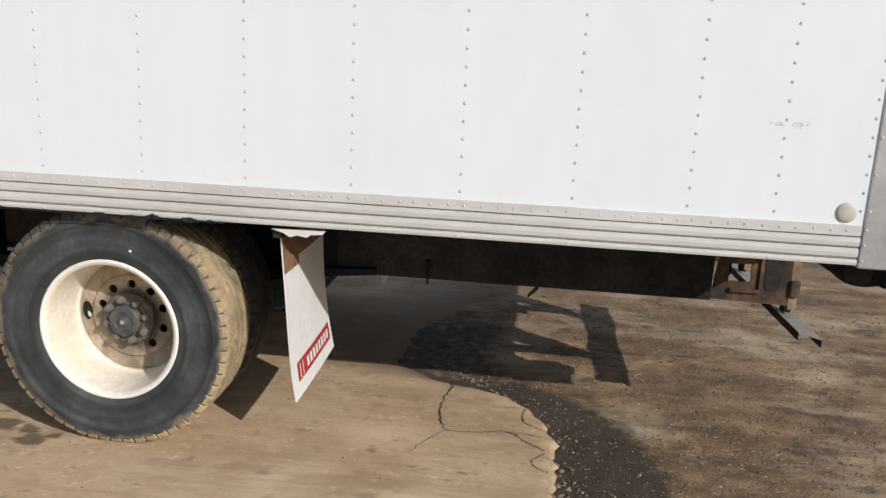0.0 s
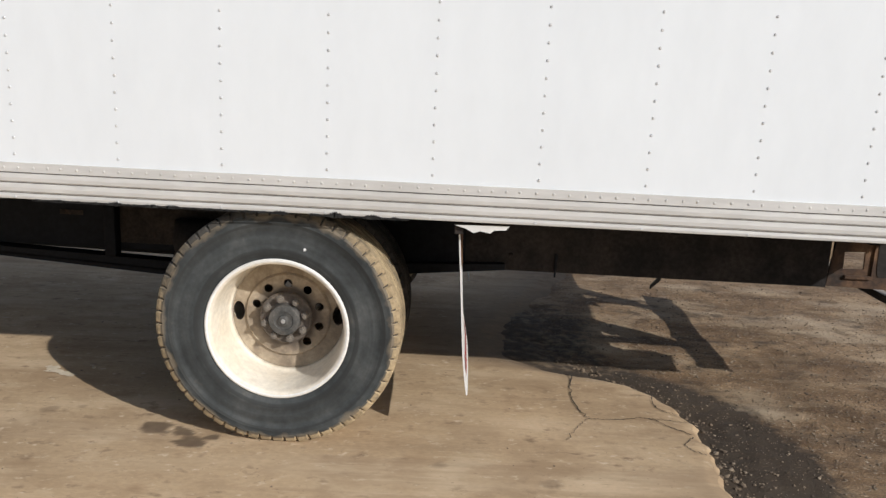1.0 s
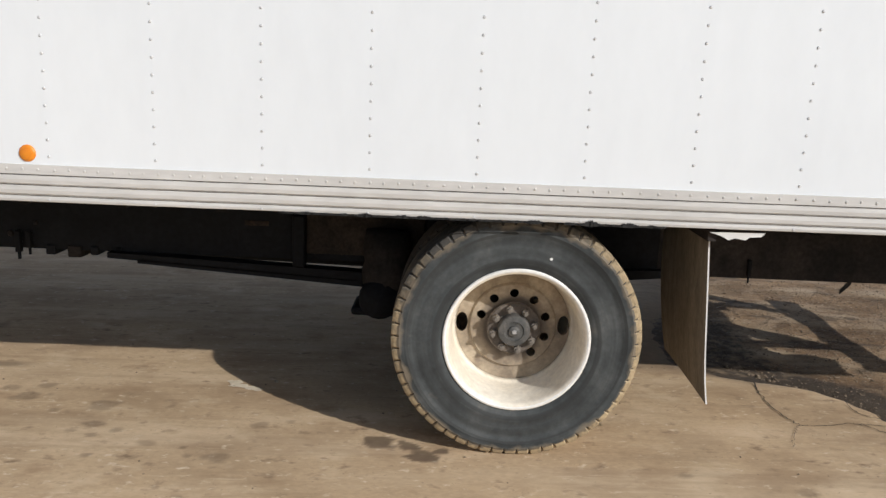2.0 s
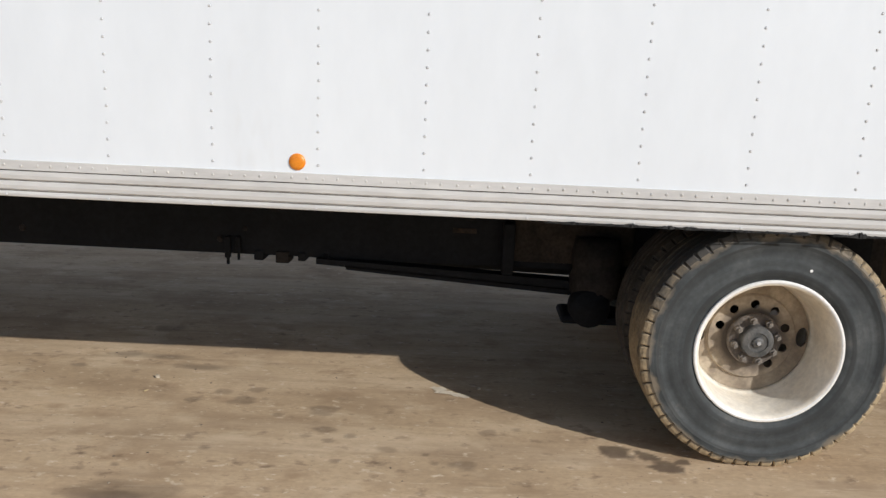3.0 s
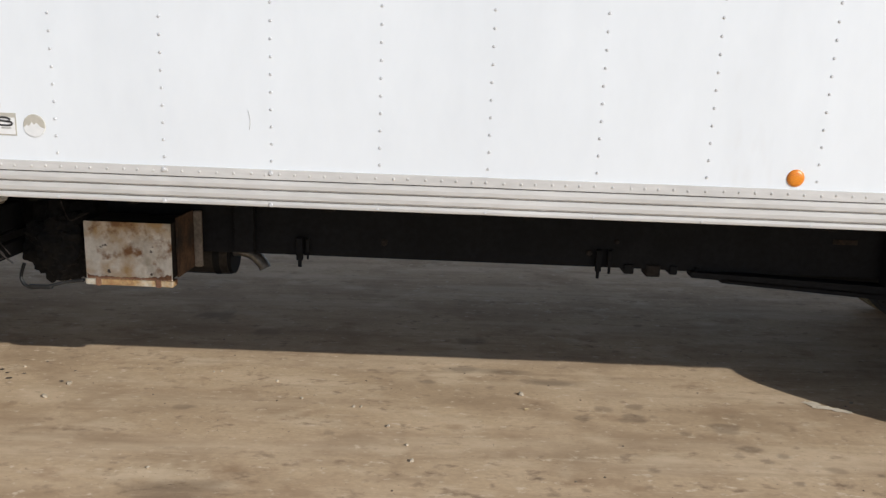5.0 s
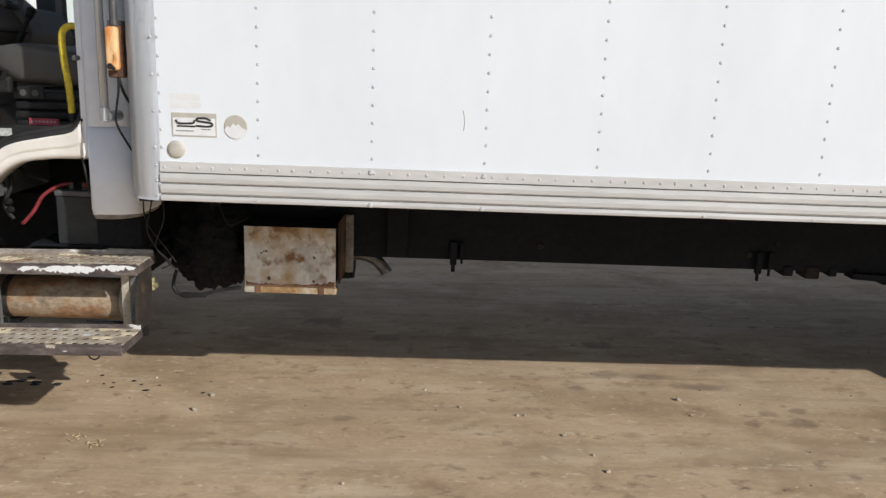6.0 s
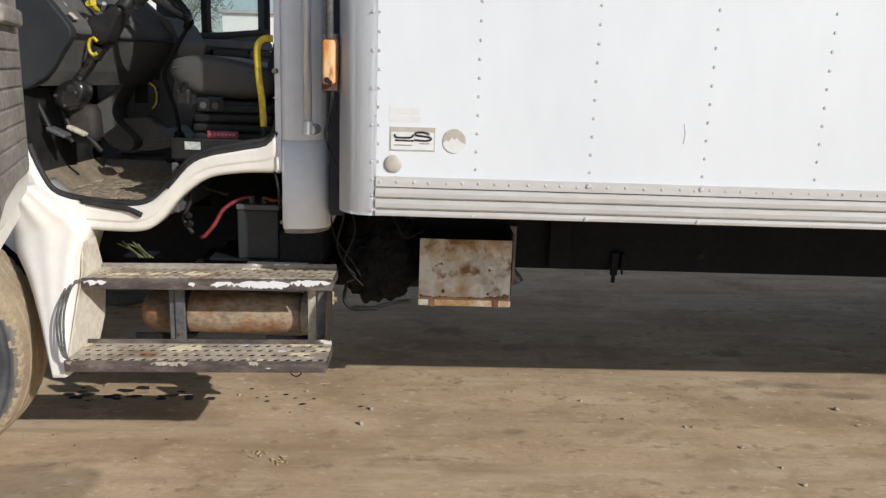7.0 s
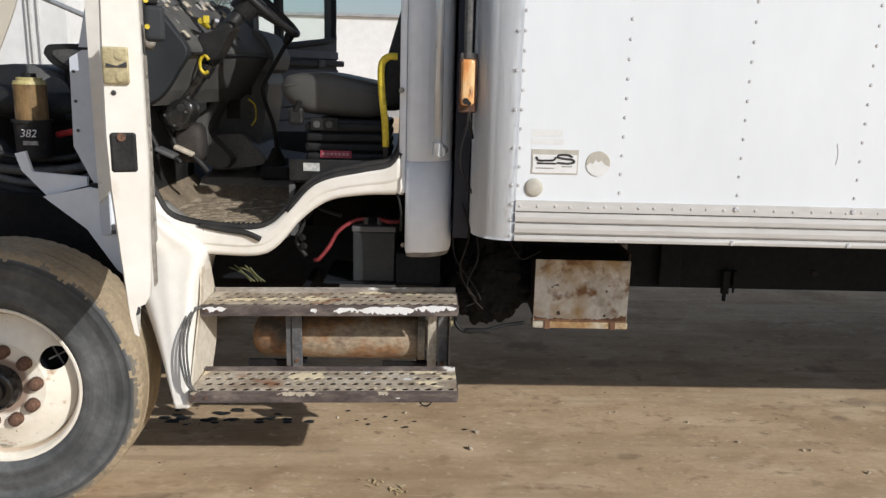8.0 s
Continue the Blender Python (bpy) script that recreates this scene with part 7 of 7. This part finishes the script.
# the lower step stands further out than the upper one: top, front, back
STEPS = ((0.712, 0.190, 0.385), (0.446, 0.0, 0.205))
step_lips = {}
for zt, y0, y1 in STEPS:
    step = part("step", tilt_step(tread(zt, y0, y1)), M_steptop, truck, "perforated steel cab step with flaking paint")
    part("step_lip", tilt_step(boxed(-6.378, -5.408, y0, y0 + 0.0055, zt - 0.040, zt + 0.006, 0.0025)), M_step, step)
    # added sheet under the holes; its dark colour stands for their shade
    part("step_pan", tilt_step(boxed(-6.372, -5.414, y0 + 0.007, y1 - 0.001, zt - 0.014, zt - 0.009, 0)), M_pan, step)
    part("step_back", tilt_step(boxed(-6.374, -5.412, y1 + 0.0005, y1 + 0.006, zt - 0.03, zt + 0.018, 0.002)), M_stepback if zt > 0.6 else M_step, step)
    part("step_end", tilt_step(boxed(-5.4095, -5.405, y0 + 0.010, y1, zt - 0.034, zt - 0.004, 0.001)), M_step, step)
    step_lips[zt] = step
    for x in (-6.355, -6.315):
        part("step_bolt", rod(bmesh.new(), (x, y0 + 0.001, zt - 0.028), (x, y0 - 0.005, zt - 0.028), 0.006, n=8), M_rustnut, step)
def paint_flake(x0, x1, y, zt, low, high, seed):
    """Ragged remnant of white paint on a step's lip."""
    bm = bmesh.new()
    n = max(6, int((x1 - x0) / 0.003))
    rows = []
    for i in range(n + 1):
        x = x0 + (x1 - x0) * i / n
        end = min(1.0, 4.0 * min(i, n - i) / n + 0.1)
        lo = low + (high - low) * (0.5 - 0.5 * end) + 0.024 * max(0.0, noise.noise((x * 52, seed, 0)) + 0.05) + 0.008 * noise.noise((x * 150, seed, 3))
        hi = high - (high - low) * (0.45 - 0.45 * end) - 0.008 * max(0.0, noise.noise((x * 45, seed, 7)))
        hi = max(hi, lo + 0.002)
        z = 0.020 * (x + 5.9)
        rows.append((bm.verts.new((x, y, zt + lo + z)), bm.verts.new((x, y, zt + hi + z))))
    for u, v in zip(rows, rows[1:]):
        bm.faces.new((u[0], v[0], v[1], u[1]))
    return bm


FLAKES = ((0, -6.37, -6.28, -0.022, -0.002), (0, -5.965, -5.940, -0.026, -0.008), (0, -5.878, -5.780, -0.032, -0.006), (0, -5.790, -5.560, -0.034, -0.002), (0, -5.575, -5.412, -0.022, 0.003),
          (1, -6.372, -6.335, -0.014, 0.004), (1, -6.06, -5.90, -0.014, 0.004), (1, -5.70, -5.655, -0.010, 0.004))
for x0, x1, y in ((-6.055, -6.015, 0.292), (-6.080, -6.058, 0.300), (-5.480, -5.440, 0.292), (-5.520, -5.484, 0.300)):
    hanger = part("step_hanger", boxed(x0, x1, y, y + 0.012, 0.425, 0.695, 0.003), M_strap if -5.6 < x0 < -5.5 else M_hanger, truck)
    if x1 - x0 > 0.038:
        for z in (0.455, 0.665):
            part("bolt", rod(bmesh.new(), ((x0 + x1) / 2, y, z), ((x0 + x1) / 2, y - 0.008, z), 0.008, n=6), M_rustnut, hanger)
for k, (n, x0, x1, low, high) in enumerate(FLAKES):
    zt, y0, y1 = STEPS[n]
    part("paint_flake", paint_flake(x0, x1, y0 - 0.0006, zt, low, high, k * 3.7), M_strap if n else M_paper, step_lips[zt])
part("step_hanger", boxed(-6.05, -6.02, 0.44, 0.85, 0.62, 0.69, 0.003), M_frame, truck)
part("step_hanger", boxed(-5.50, -5.46, 0.44, 0.85, 0.62, 0.69, 0.003), M_frame, truck)
b = bmesh.new()
lathe(b, [(0.0, -0.345), (0.040, -0.340), (0.070, -0.325), (0.087, -0.295), (0.090, -0.20), (0.090, 0.320), (0.087, 0.330), (0.068, 0.358), (0.035, 0.371), (0.0, 0.374)], 32)
bmesh.ops.rotate(b, cent=(0, 0, 0), matrix=Matrix.Rotation(-math.pi / 2, 3, "Z"), verts=list(b.verts))
TANK = Vector((-5.896, 0.455, 0.504))
tank = part("air_tank", b, M_tank, truck, "rusty cylindrical air tank under the cab", smooth=True, at=Matrix.Translation(TANK))
for x in (-6.045, -5.545):
    b = bmesh.new()
    lathe(b, [(0.0905, -0.015), (0.094, -0.013), (0.094, 0.013), (0.0905, 0.015)], 32)
    bmesh.ops.rotate(b, cent=(0, 0, 0), matrix=Matrix.Rotation(-math.pi / 2, 3, "Z"), verts=list(b.verts))
    part("tank_strap", b, M_strap if x > -5.8 else M_framedirt, tank, at=Matrix.Translation((x, TANK.y, TANK.z)))
    part("tank_cradle", boxed(x - 0.02, x + 0.02, TANK.y - 0.02, TANK.y + 0.10, TANK.z - 0.12, TANK.z - 0.0955, 0.003), M_frame, tank)
b = bmesh.new()
rod(b, (-5.530, 0.425, 0.578), (-5.415, 0.425, 0.578), 0.012, n=8)
rod(b, (-5.44, 0.425, 0.558), (-5.44, 0.425, 0.613), 0.016, n=6)
part("tank_valve", b, M_brass, tank)
# added plates that keep the sun off the ground beyond the lower step
for x0, x1 in ((-6.24, -6.03), (-5.70, -5.44)):
    part("tank_bracket", slanted(x0, 0.432, 0.062, x1, 0.432, 0.055, 0.345, 0.365), M_under, tank)
# one more added plate, blocks the sun at the right end of the steps
part("end_bracket", plate([(0.215, 0.432), (0.40, 0.432), (0.415, 0.69), (0.30, 0.69), (0.235, 0.60)], [], -5.438, -5.432, axis="x"), M_dustframe, truck)
b = bmesh.new()
tube(b, [(-5.550, 0.02, 0.425), (-5.540, 0.02, 0.400), (-5.520, 0.02, 0.392), (-5.505, 0.02, 0.402), (-5.500, 0.02, 0.425)], 0.003, 6)
part("drain_cord", b, M_black, truck, smooth=True)

battery = part("battery", boxed(-5.830, -5.660, 0.44, 0.76, 0.742, 0.948, 0.006), M_battery, truck, "black truck battery with a red cable")
part("battery_lid", boxed(-5.834, -5.656, 0.436, 0.764, 0.949, 0.972, 0.005), M_plastic2, battery)
for x in (-5.78, -5.725):
    part("battery_post", rod(bmesh.new(), (x, 0.49, 0.972), (x, 0.49, 1.0), 0.012, n=10), M_hub, battery)
b = bmesh.new()
tube(b, [(-5.78, 0.49, 0.995), (-5.83, 0.48, 0.985), (-5.89, 0.46, 0.945), (-5.925, 0.45, 0.885), (-5.965, 0.44, 0.835), (-5.985, 0.46, 0.825)], 0.0085, 8)
tube(b, [(-5.725, 0.49, 0.995), (-5.68, 0.45, 0.99), (-5.64, 0.5, 0.985)], 0.009, 8)
part("battery_cable", b, M_cable, battery, "red battery cable", smooth=True)
part("battery_tray", boxed(-5.95, -5.47, 0.437, 0.80, 0.730, 0.741, 0.003), M_frame, truck)
part("battery_box", boxed(-5.654, -5.475, 0.42, 0.78, 0.742, 0.868, 0.006), M_frame, truck, "dark box beside the battery")
b = bmesh.new()
rod(b, (-5.625, 0.33, 0.922), (-5.625, 0.345, 0.922), 0.009, n=8)
part("bolt", b, M_trim, battery)
for k in range(5):
    b = bmesh.new()
    x0 = -6.19 - 0.014 * k
    tube(b, [(x0, 0.46, 0.728), (x0 - 0.03, 0.45, 0.755 + 0.008 * (k % 3)), (x0 - 0.055 - 0.007 * k, 0.44, 0.792 + 0.010 * (k % 2))], 0.0032, 5)
    part("green_wire", b, M_grass, truck, smooth=True)
for pts in ([(-6.05, 0.50, 1.06), (-6.03, 0.48, 0.98), (-6.06, 0.47, 0.90), (-6.02, 0.46, 0.84)], [(-6.06, 0.55, 1.08), (-5.98, 0.52, 1.03), (-5.88, 0.5, 1.00)]):
    b = bmesh.new()
    tube(b, pts, 0.009, 6)
    part("loose_wire", b, M_black, truck, smooth=True)
for k in range(5):
    b = bmesh.new()
    bmesh.ops.create_icosphere(b, subdivisions=1, radius=0.018, matrix=Matrix.Translation((-6.05 + rnd.uniform(-0.02, 0.02), 0.46, 0.88 + 0.035 * k)))
    part("connector", b, M_under, truck)

# ---- exhaust shield, muffler, gearbox ----
shield = part("heat_shield", boxed(-5.070, -4.668, 0.545, 0.552, 0.556, 0.826, 0.002), M_shield, truck, "rusty galvanised exhaust heat shield")
# top and sides in a dark colour that stands for the shade on them
part("shield_body", boxed(-5.066, -4.672, 0.5525, 0.79, 0.560, 0.822, 0.004), M_framedirt, shield)
part("shield_lip", boxed(-5.072, -4.664, 0.538, 0.60, 0.526, 0.554, 0.003), M_shieldrust, shield)
for x in (-5.01, -4.73):
    part("lip_tab", boxed(x - 0.012, x + 0.012, 0.533, 0.5375, 0.524, 0.560, 0.001), M_rust, shield)
b = bmesh.new()
edge = []
for i in range(61):
    x = -5.066 + 0.394 * i / 60
    rise = 0.014 + 0.012 * noise.noise((x * 17, 1.3, 0)) + 0.008 * noise.noise((x * 70, 4.1, 0)) + 0.010 * max(0.0, x + 4.80) / 0.13
    edge.append((b.verts.new((x, 0.5444, 0.557)), b.verts.new((x, 0.5444, 0.557 + max(0.003, rise)))))
for u, v in zip(edge, edge[1:]):
    b.faces.new((u[0], v[0], v[1], u[1]))
part("rust_band", b, M_rust, shield, "ragged band of rust along the lower edge")
part("shield_side", boxed(-4.666, -4.656, 0.60, 0.82, 0.56, 0.845, 0.002), M_framerust, shield)
part("shield_strip", boxed(-4.655, -4.618, 0.812, 0.835, 0.56, 0.84, 0.003), M_bar, shield)
b = bmesh.new()
rod(b, (-5.70, 1.65, 0.430), (-4.715, 1.65, 0.430), 0.125, n=28)
muffler = part("muffler", b, M_exhaust, truck, "dull steel muffler")
b = bmesh.new()
rod(b, (-4.80, 1.65, 0.430), (-4.695, 1.65, 0.430), 0.129, 0.118, n=28)
part("muffler_end", b, M_frame, muffler)
b = bmesh.new()
tube(b, [(-4.72, 1.62, 0.460), (-4.64, 1.61, 0.462), (-4.57, 1.60, 0.440), (-4.52, 1.59, 0.395), (-4.500, 1.585, 0.362)], 0.036, 12)
part("tail_pipe", b, M_chrome_dull, muffler, smooth=True)
for x in (-5.45, -4.95):
    part("muffler_hanger", boxed(x - 0.02, x + 0.02, 1.63, 1.725, 0.50, 0.66, 0.004), M_frame, muffler)
part("chassis_bracket", boxed(-4.46, -4.36, 0.82, 0.862, 0.64, 0.90, 0.006), M_frame, truck)
gearbox = part("gearbox", boxed(-5.42, -5.10, 0.72, 1.6, 0.55, 0.88, 0.05, 3), M_under, truck, "black greasy gearbox")
b = bmesh.new()
bmesh.ops.create_icosphere(b, subdivisions=5, radius=1.0)
for v in b.verts:
    p = v.co.copy()
    q = 1 + 0.28 * noise.noise(p * 2.2) + 0.16 * noise.noise(p * 5.5) + 0.08 * noise.noise(p * 13)
    v.co = Vector((-5.25 + 0.19 * p.x * q, 0.74 + 0.13 * p.y * q, 0.685 + 0.185 * p.z * q))
part("gearbox_cover", b, M_under, gearbox)
b = bmesh.new()
tube(b, [(-5.39, 0.60, 0.60), (-5.40, 0.58, 0.53), (-5.36, 0.57, 0.492), (-5.28, 0.57, 0.497), (-5.19, 0.58, 0.520), (-5.10, 0.58, 0.535)], 0.008, 8)
box(b, -5.36, -5.25, 0.56, 0.58, 0.487, 0.506, 0.003)
part("shift_link", b, M_black, gearbox, smooth=True)
part("engine_block", boxed(-7.9, -6.83, 0.98, 1.62, 0.52, 1.10, 0.05, 3), M_under, truck, "black greasy engine")
part("bell_housing", boxed(-6.825, -5.95, 0.98, 1.62, 0.52, 0.925, 0.05, 3), M_under, truck)
part("engine_head", boxed(-7.9, -6.85, 1.02, 1.55, 1.10, 1.48, 0.06, 3), M_under, truck)

# ---- open engine bay ----
part("cowl_panel", plate([(-6.885, 1.60), (-6.835, 1.63), (-6.70, 1.63), (-6.70, 1.13), (-6.83, 1.13), (-6.895, 1.27)], [], 0.395, 0.405), M_cowl, truck, "blue-grey cowl side panel")
part("cowl_upper", plate([(-6.85, 1.64), (-6.80, 1.85), (-6.68, 1.85), (-6.68, 1.64)], [], 0.40, 0.408), M_cowl, truck)
part("fender_brace", plate([(-7.02, 1.075), (-6.84, 1.115), (-6.70, 1.09), (-6.70, 0.74), (-6.755, 0.79), (-6.86, 0.95)], [], 0.375, 0.390), M_fairing, truck, "pale grey fender brace")
part("bay_shelf", plate([(-7.13, 1.235), (-7.09, 1.245), (-7.07, 1.165), (-6.86, 1.150), (-6.86, 1.115), (-7.02, 1.072), (-7.11, 1.17)], [], 0.408, 0.425), M_fairing, truck)
for x, z in ((-6.872, 1.55), (-6.872, 1.44), (-6.872, 1.33)):
    part("cowl_bolt", rod(bmesh.new(), (x, 0.396, z), (x, 0.389, z), 0.006, n=8), M_hub, truck)
part("cowl_clip", boxed(-6.84, -6.81, 0.385, 0.394, 1.08, 1.13, 0.003), M_black, truck)
fx, fy = -7.195, 0.70
b = bmesh.new()
rod(b, (fx, fy, 1.345), (fx, fy, 1.490), 0.064, n=28)
bowl = part("fuel_filter", b, M_filter, truck, "amber see-through fuel filter bowl", smooth=False)
b = bmesh.new()
rod(b, (fx, fy, 1.490), (fx, fy, 1.505), 0.066, 0.060, n=28)
rod(b, (fx, fy, 1.505), (fx, fy, 1.518), 0.050, n=20)
part("filter_cap", b, M_filtertop, bowl)
b = bmesh.new()
rod(b, (fx, fy, 1.518), (fx, fy, 1.535), 0.028, n=12)
part("cap_knob", b, M_black, bowl)
b = bmesh.new()
rod(b, (fx, fy, 1.335), (fx, fy, 1.346), 0.082, n=28)
rod(b, (fx, fy, 1.19), (fx, fy, 1.335), 0.070, 0.074, n=28)
base_f = part("filter_base", b, M_black, bowl, "black filter base with a number")
txt = bpy.data.curves.new("filter_number", "FONT")
txt.body, txt.size, txt.extrude, txt.align_x, txt.shear = "382", 0.046, 0.0006, "CENTER", 0.25
tob = bpy.data.objects.new("text_tmp", txt)
scene.collection.objects.link(tob)
me = bpy.data.meshes.new_from_object(tob.evaluated_get(bpy.context.evaluated_depsgraph_get()))
bpy.data.objects.remove(tob)
me.materials.append(M_paper)
put("filter_number", me, base_f, "", Matrix.Translation((fx + 0.012, fy - 0.0755, 1.278)) @ Matrix.Rotation(math.pi / 2, 4, "X"))
part("filter_text_bar", boxed(fx - 0.01, fx + 0.05, fy - 0.0765, fy - 0.0735, 1.245, 1.262, 0), M_greyink, base_f)
duct = [(-7.242, 1.618), (-7.227, 1.651), (-7.183, 1.660), (-7.02, 1.657), (-7.02, 1.575), (-7.145, 1.548), (-7.210, 1.576)]
elbow = part("intake_duct", loft(closed_curve(duct, 3), ((0.93, 0.94, 0), (0.94, 1.0, 0), (1.12, 1.0, 0))), M_black, truck, "black moulded intake duct")
part("duct_mouth", loft(closed_curve([(-7.20, 1.612), (-7.185, 1.635), (-7.05, 1.635), (-7.05, 1.590), (-7.14, 1.570)], 3), ((0.923, 0.9, 0), (0.929, 1.0, 0))), M_hub, elbow)
b = bmesh.new()
rod(b, (-7.215, 0.96, 1.45), (-7.215, 1.20, 1.45), 0.066, n=20)
part("intake_drum", b, M_plastic2, truck)
# hood tilted forward off the engine
SIDE = [(-7.890, 2.12), (-7.955, 1.90), (-8.050, 1.69), (-8.150, 1.48), (-8.210, 1.28), (-8.350, 1.00), (-8.550, 0.82), (-8.770, 0.90), (-8.930, 1.35), (-8.950, 1.85), (-8.850, 2.25), (-8.550, 2.46), (-8.170, 2.40)]
hood = part("hood", loft(closed_curve(SIDE[7:] + [(-8.130, 2.36), (-8.530, 2.42), (-8.810, 2.22), (-8.910, 1.85), (-8.890, 1.36), (-8.750, 0.94)], 3), ((0.45, 1.0, 0), (2.15, 1.0, 0))), M_cream, truck, "cream hood tilted forward off the engine")
for y in (0.452, 2.13):
    part("hood_side", plate(closed_curve(SIDE, 3), [], y, y + 0.018), M_cream, hood)
b = bmesh.new()
tube(b, [(-7.30, 0.80, 1.895), (-7.148, 0.80, 1.839), (-7.003, 0.80, 1.781), (-6.90, 0.80, 1.735)], 0.011, 8)
part("hood_strut", b, M_steelgrey, hood, "thin grey hood strut", smooth=True)
for pts, r, m in (([(-7.9, 0.95, 1.45), (-7.5, 0.9, 1.42), (-7.2, 0.9, 1.38), (-6.95, 1.0, 1.40)], 0.07, M_black), ([(-7.7, 0.8, 1.30), (-7.45, 0.78, 1.25), (-7.3, 0.8, 1.12), (-7.1, 0.85, 1.08)], 0.05, M_black),
                  ([(-7.6, 0.7, 1.10), (-7.4, 0.68, 1.08), (-7.2, 0.7, 1.02), (-7.0, 0.75, 0.98), (-6.85, 0.8, 1.0)], 0.035, M_black), ([(-7.12, 0.75, 1.28), (-7.0, 0.7, 1.30), (-6.92, 0.7, 1.27)], 0.014, M_red),
                  ([(-7.1, 0.8, 1.35), (-6.98, 0.8, 1.37), (-6.9, 0.8, 1.39)], 0.012, M_black)):
    b = bmesh.new()
    tube(b, pts, r, 10)
    part("engine_hose", b, m, truck, smooth=True)
part("air_cleaner", rounded_column(-7.20, -6.92, 0.95, 1.3, 0.10, 1.36, 1.56), M_black, truck, smooth=False)
part("engine_cover_top", loft(closed_curve([(-7.62, 1.40), (-7.58, 1.53), (-7.40, 1.57), (-7.22, 1.545), (-7.16, 1.46), (-7.18, 1.38)], 3), ((0.98, 0.9, 0), (1.0, 1.0, 0), (1.5, 1.0, 0))), M_plastic, truck, "grey ribbed engine cover", smooth=True)
for k in range(4):
    b = bmesh.new()
    z = 1.06 + 0.05 * k
    tube(b, [(-7.60, 0.70 + 0.02 * k, z + 0.05), (-7.42, 0.66, z + 0.02 * (k % 2)), (-7.24, 0.67 + 0.01 * k, z - 0.03), (-7.05, 0.72, z - 0.02), (-6.90, 0.78, z + 0.03)], 0.013 + 0.004 * (k % 3), 8)
    part("engine_pipe", b, (M_black, M_plastic2, M_hub, M_black)[k], truck, smooth=True)
part("engine_bracket", plate([(-7.50, 1.00), (-7.32, 1.03), (-7.22, 0.98), (-7.16, 1.06), (-7.30, 1.12), (-7.50, 1.10)], [circle(-7.33, 1.07, 0.018, 10)], 0.74, 0.752), M_hub, truck)
part("inner_fender", boxed(-7.7, -6.80, 0.60, 0.62, 0.62, 1.05, 0.01), M_under, truck)
part("front_bumper", boxed(-8.4, -8.15, 0.1, 2.49, 0.45, 0.75, 0.03), M_steelgrey, truck)

# ---- distance ----
def building(name, x0, x1, y, depth, h, label):
    """A plain metal-clad building: ribbed front wall, roof edge, base."""
    ob = thing(name, label, "building", ((x0 + x1) / 2, y + depth / 2, 0))
    part("wall", boxed(x0, x1, y, y + depth, -0.4, h, 0), M_wall, ob)
    part("roof", boxed(x0 - 0.1, x1 + 0.1, y - 0.12, y + depth + 0.1, h + 0.004, h + 0.12, 0.02), M_steelgrey, ob)
    part("wall_base", boxed(x0, x1, y - 0.03, y - 0.004, -0.4, 0.5, 0), M_steelgrey, ob)
    return ob


building("white_hall", -12.1, 9.0, 25.0, 12.0, 3.30, "long low white metal building across the yard")
tall = building("white_shed", -26.0, -13.02, 14.0, 8.0, 6.0, "tall white metal building with conduits on its wall")
for x in (-13.80, -13.72, -13.56):
    b = bmesh.new()
    rod(b, (x, 13.95, 0.0), (x, 13.95, 5.5), 0.024, n=10)
    part("conduit", b, M_conduit, tall)


def tree(x, y, h, seed):
    r = random.Random(seed)
    ob = thing("tree", "bare-twigged grey-green tree beyond the yard", "tree", (x, y, ground_z(x) - 0.3), group="trees beyond the yard")
    bm = bmesh.new()
    rod(bm, (x, y, -0.4), (x + 0.1, y, h * 0.55), 0.16, 0.08, n=8)
    tips = []
    for k in range(9):
        a = r.uniform(0, 6.28)
        z0 = h * r.uniform(0.25, 0.55)
        tip = (x + math.cos(a) * h * 0.28, y + math.sin(a) * h * 0.28, z0 + h * r.uniform(0.15, 0.4))
        rod(bm, (x + 0.05, y, z0), tip, 0.06, 0.02, n=6)
        tips.append(tip)
    part("trunk", bm, M_bark, ob)
    verts, faces = [], []
    for k in range(7000):
        c = Vector(r.choice(tips)) + Vector((r.gauss(0, 1), r.gauss(0, 1), r.gauss(0, 1))) * h * 0.10
        s = r.uniform(0.022, 0.055)
        m = Euler((r.random() * 6, r.random() * 6, r.random() * 6)).to_matrix()
        i = len(verts)
        for q in ((-s, 0, 0), (0, s * 0.5, 0), (s, 0, 0), (0, -s * 0.5, 0.02)):
            verts.append(tuple(c + m @ Vector(q)))
        faces.append((i, i + 1, i + 2, i + 3))
    me = bpy.data.meshes.new("crown")
    me.from_pydata(verts, [], faces)
    me.materials.append(M_leaf)
    tagged(put("crown", me, ob), kind="stuff")


for i, (x, y, h) in enumerate(((-15.0, 28.5, 5.6), (-17.0, 30.0, 6.0), (-19.2, 29.0, 5.4))):
    tree(x, y, h, 40 + i)


def far_shed(x, y, w, h):
    """A small brick-red hut with a lean-to roof."""
    ob = thing("red_hut", "small brick-red hut beyond the white buildings", "hut", (x, y, ground_z(x)))
    part("wall", boxed(x - w / 2, x + w / 2, y, y + 2.0, -0.4, h, 0.01), M_maroon, ob)
    part("roof", boxed(x - w / 2 - 0.1, x + w / 2 + 0.1, y - 0.15, y + 2.1, h + 0.004, h + 0.10, 0.02), M_steelgrey, ob)


far_shed(-16.9, 24.0, 0.75, 2.62)
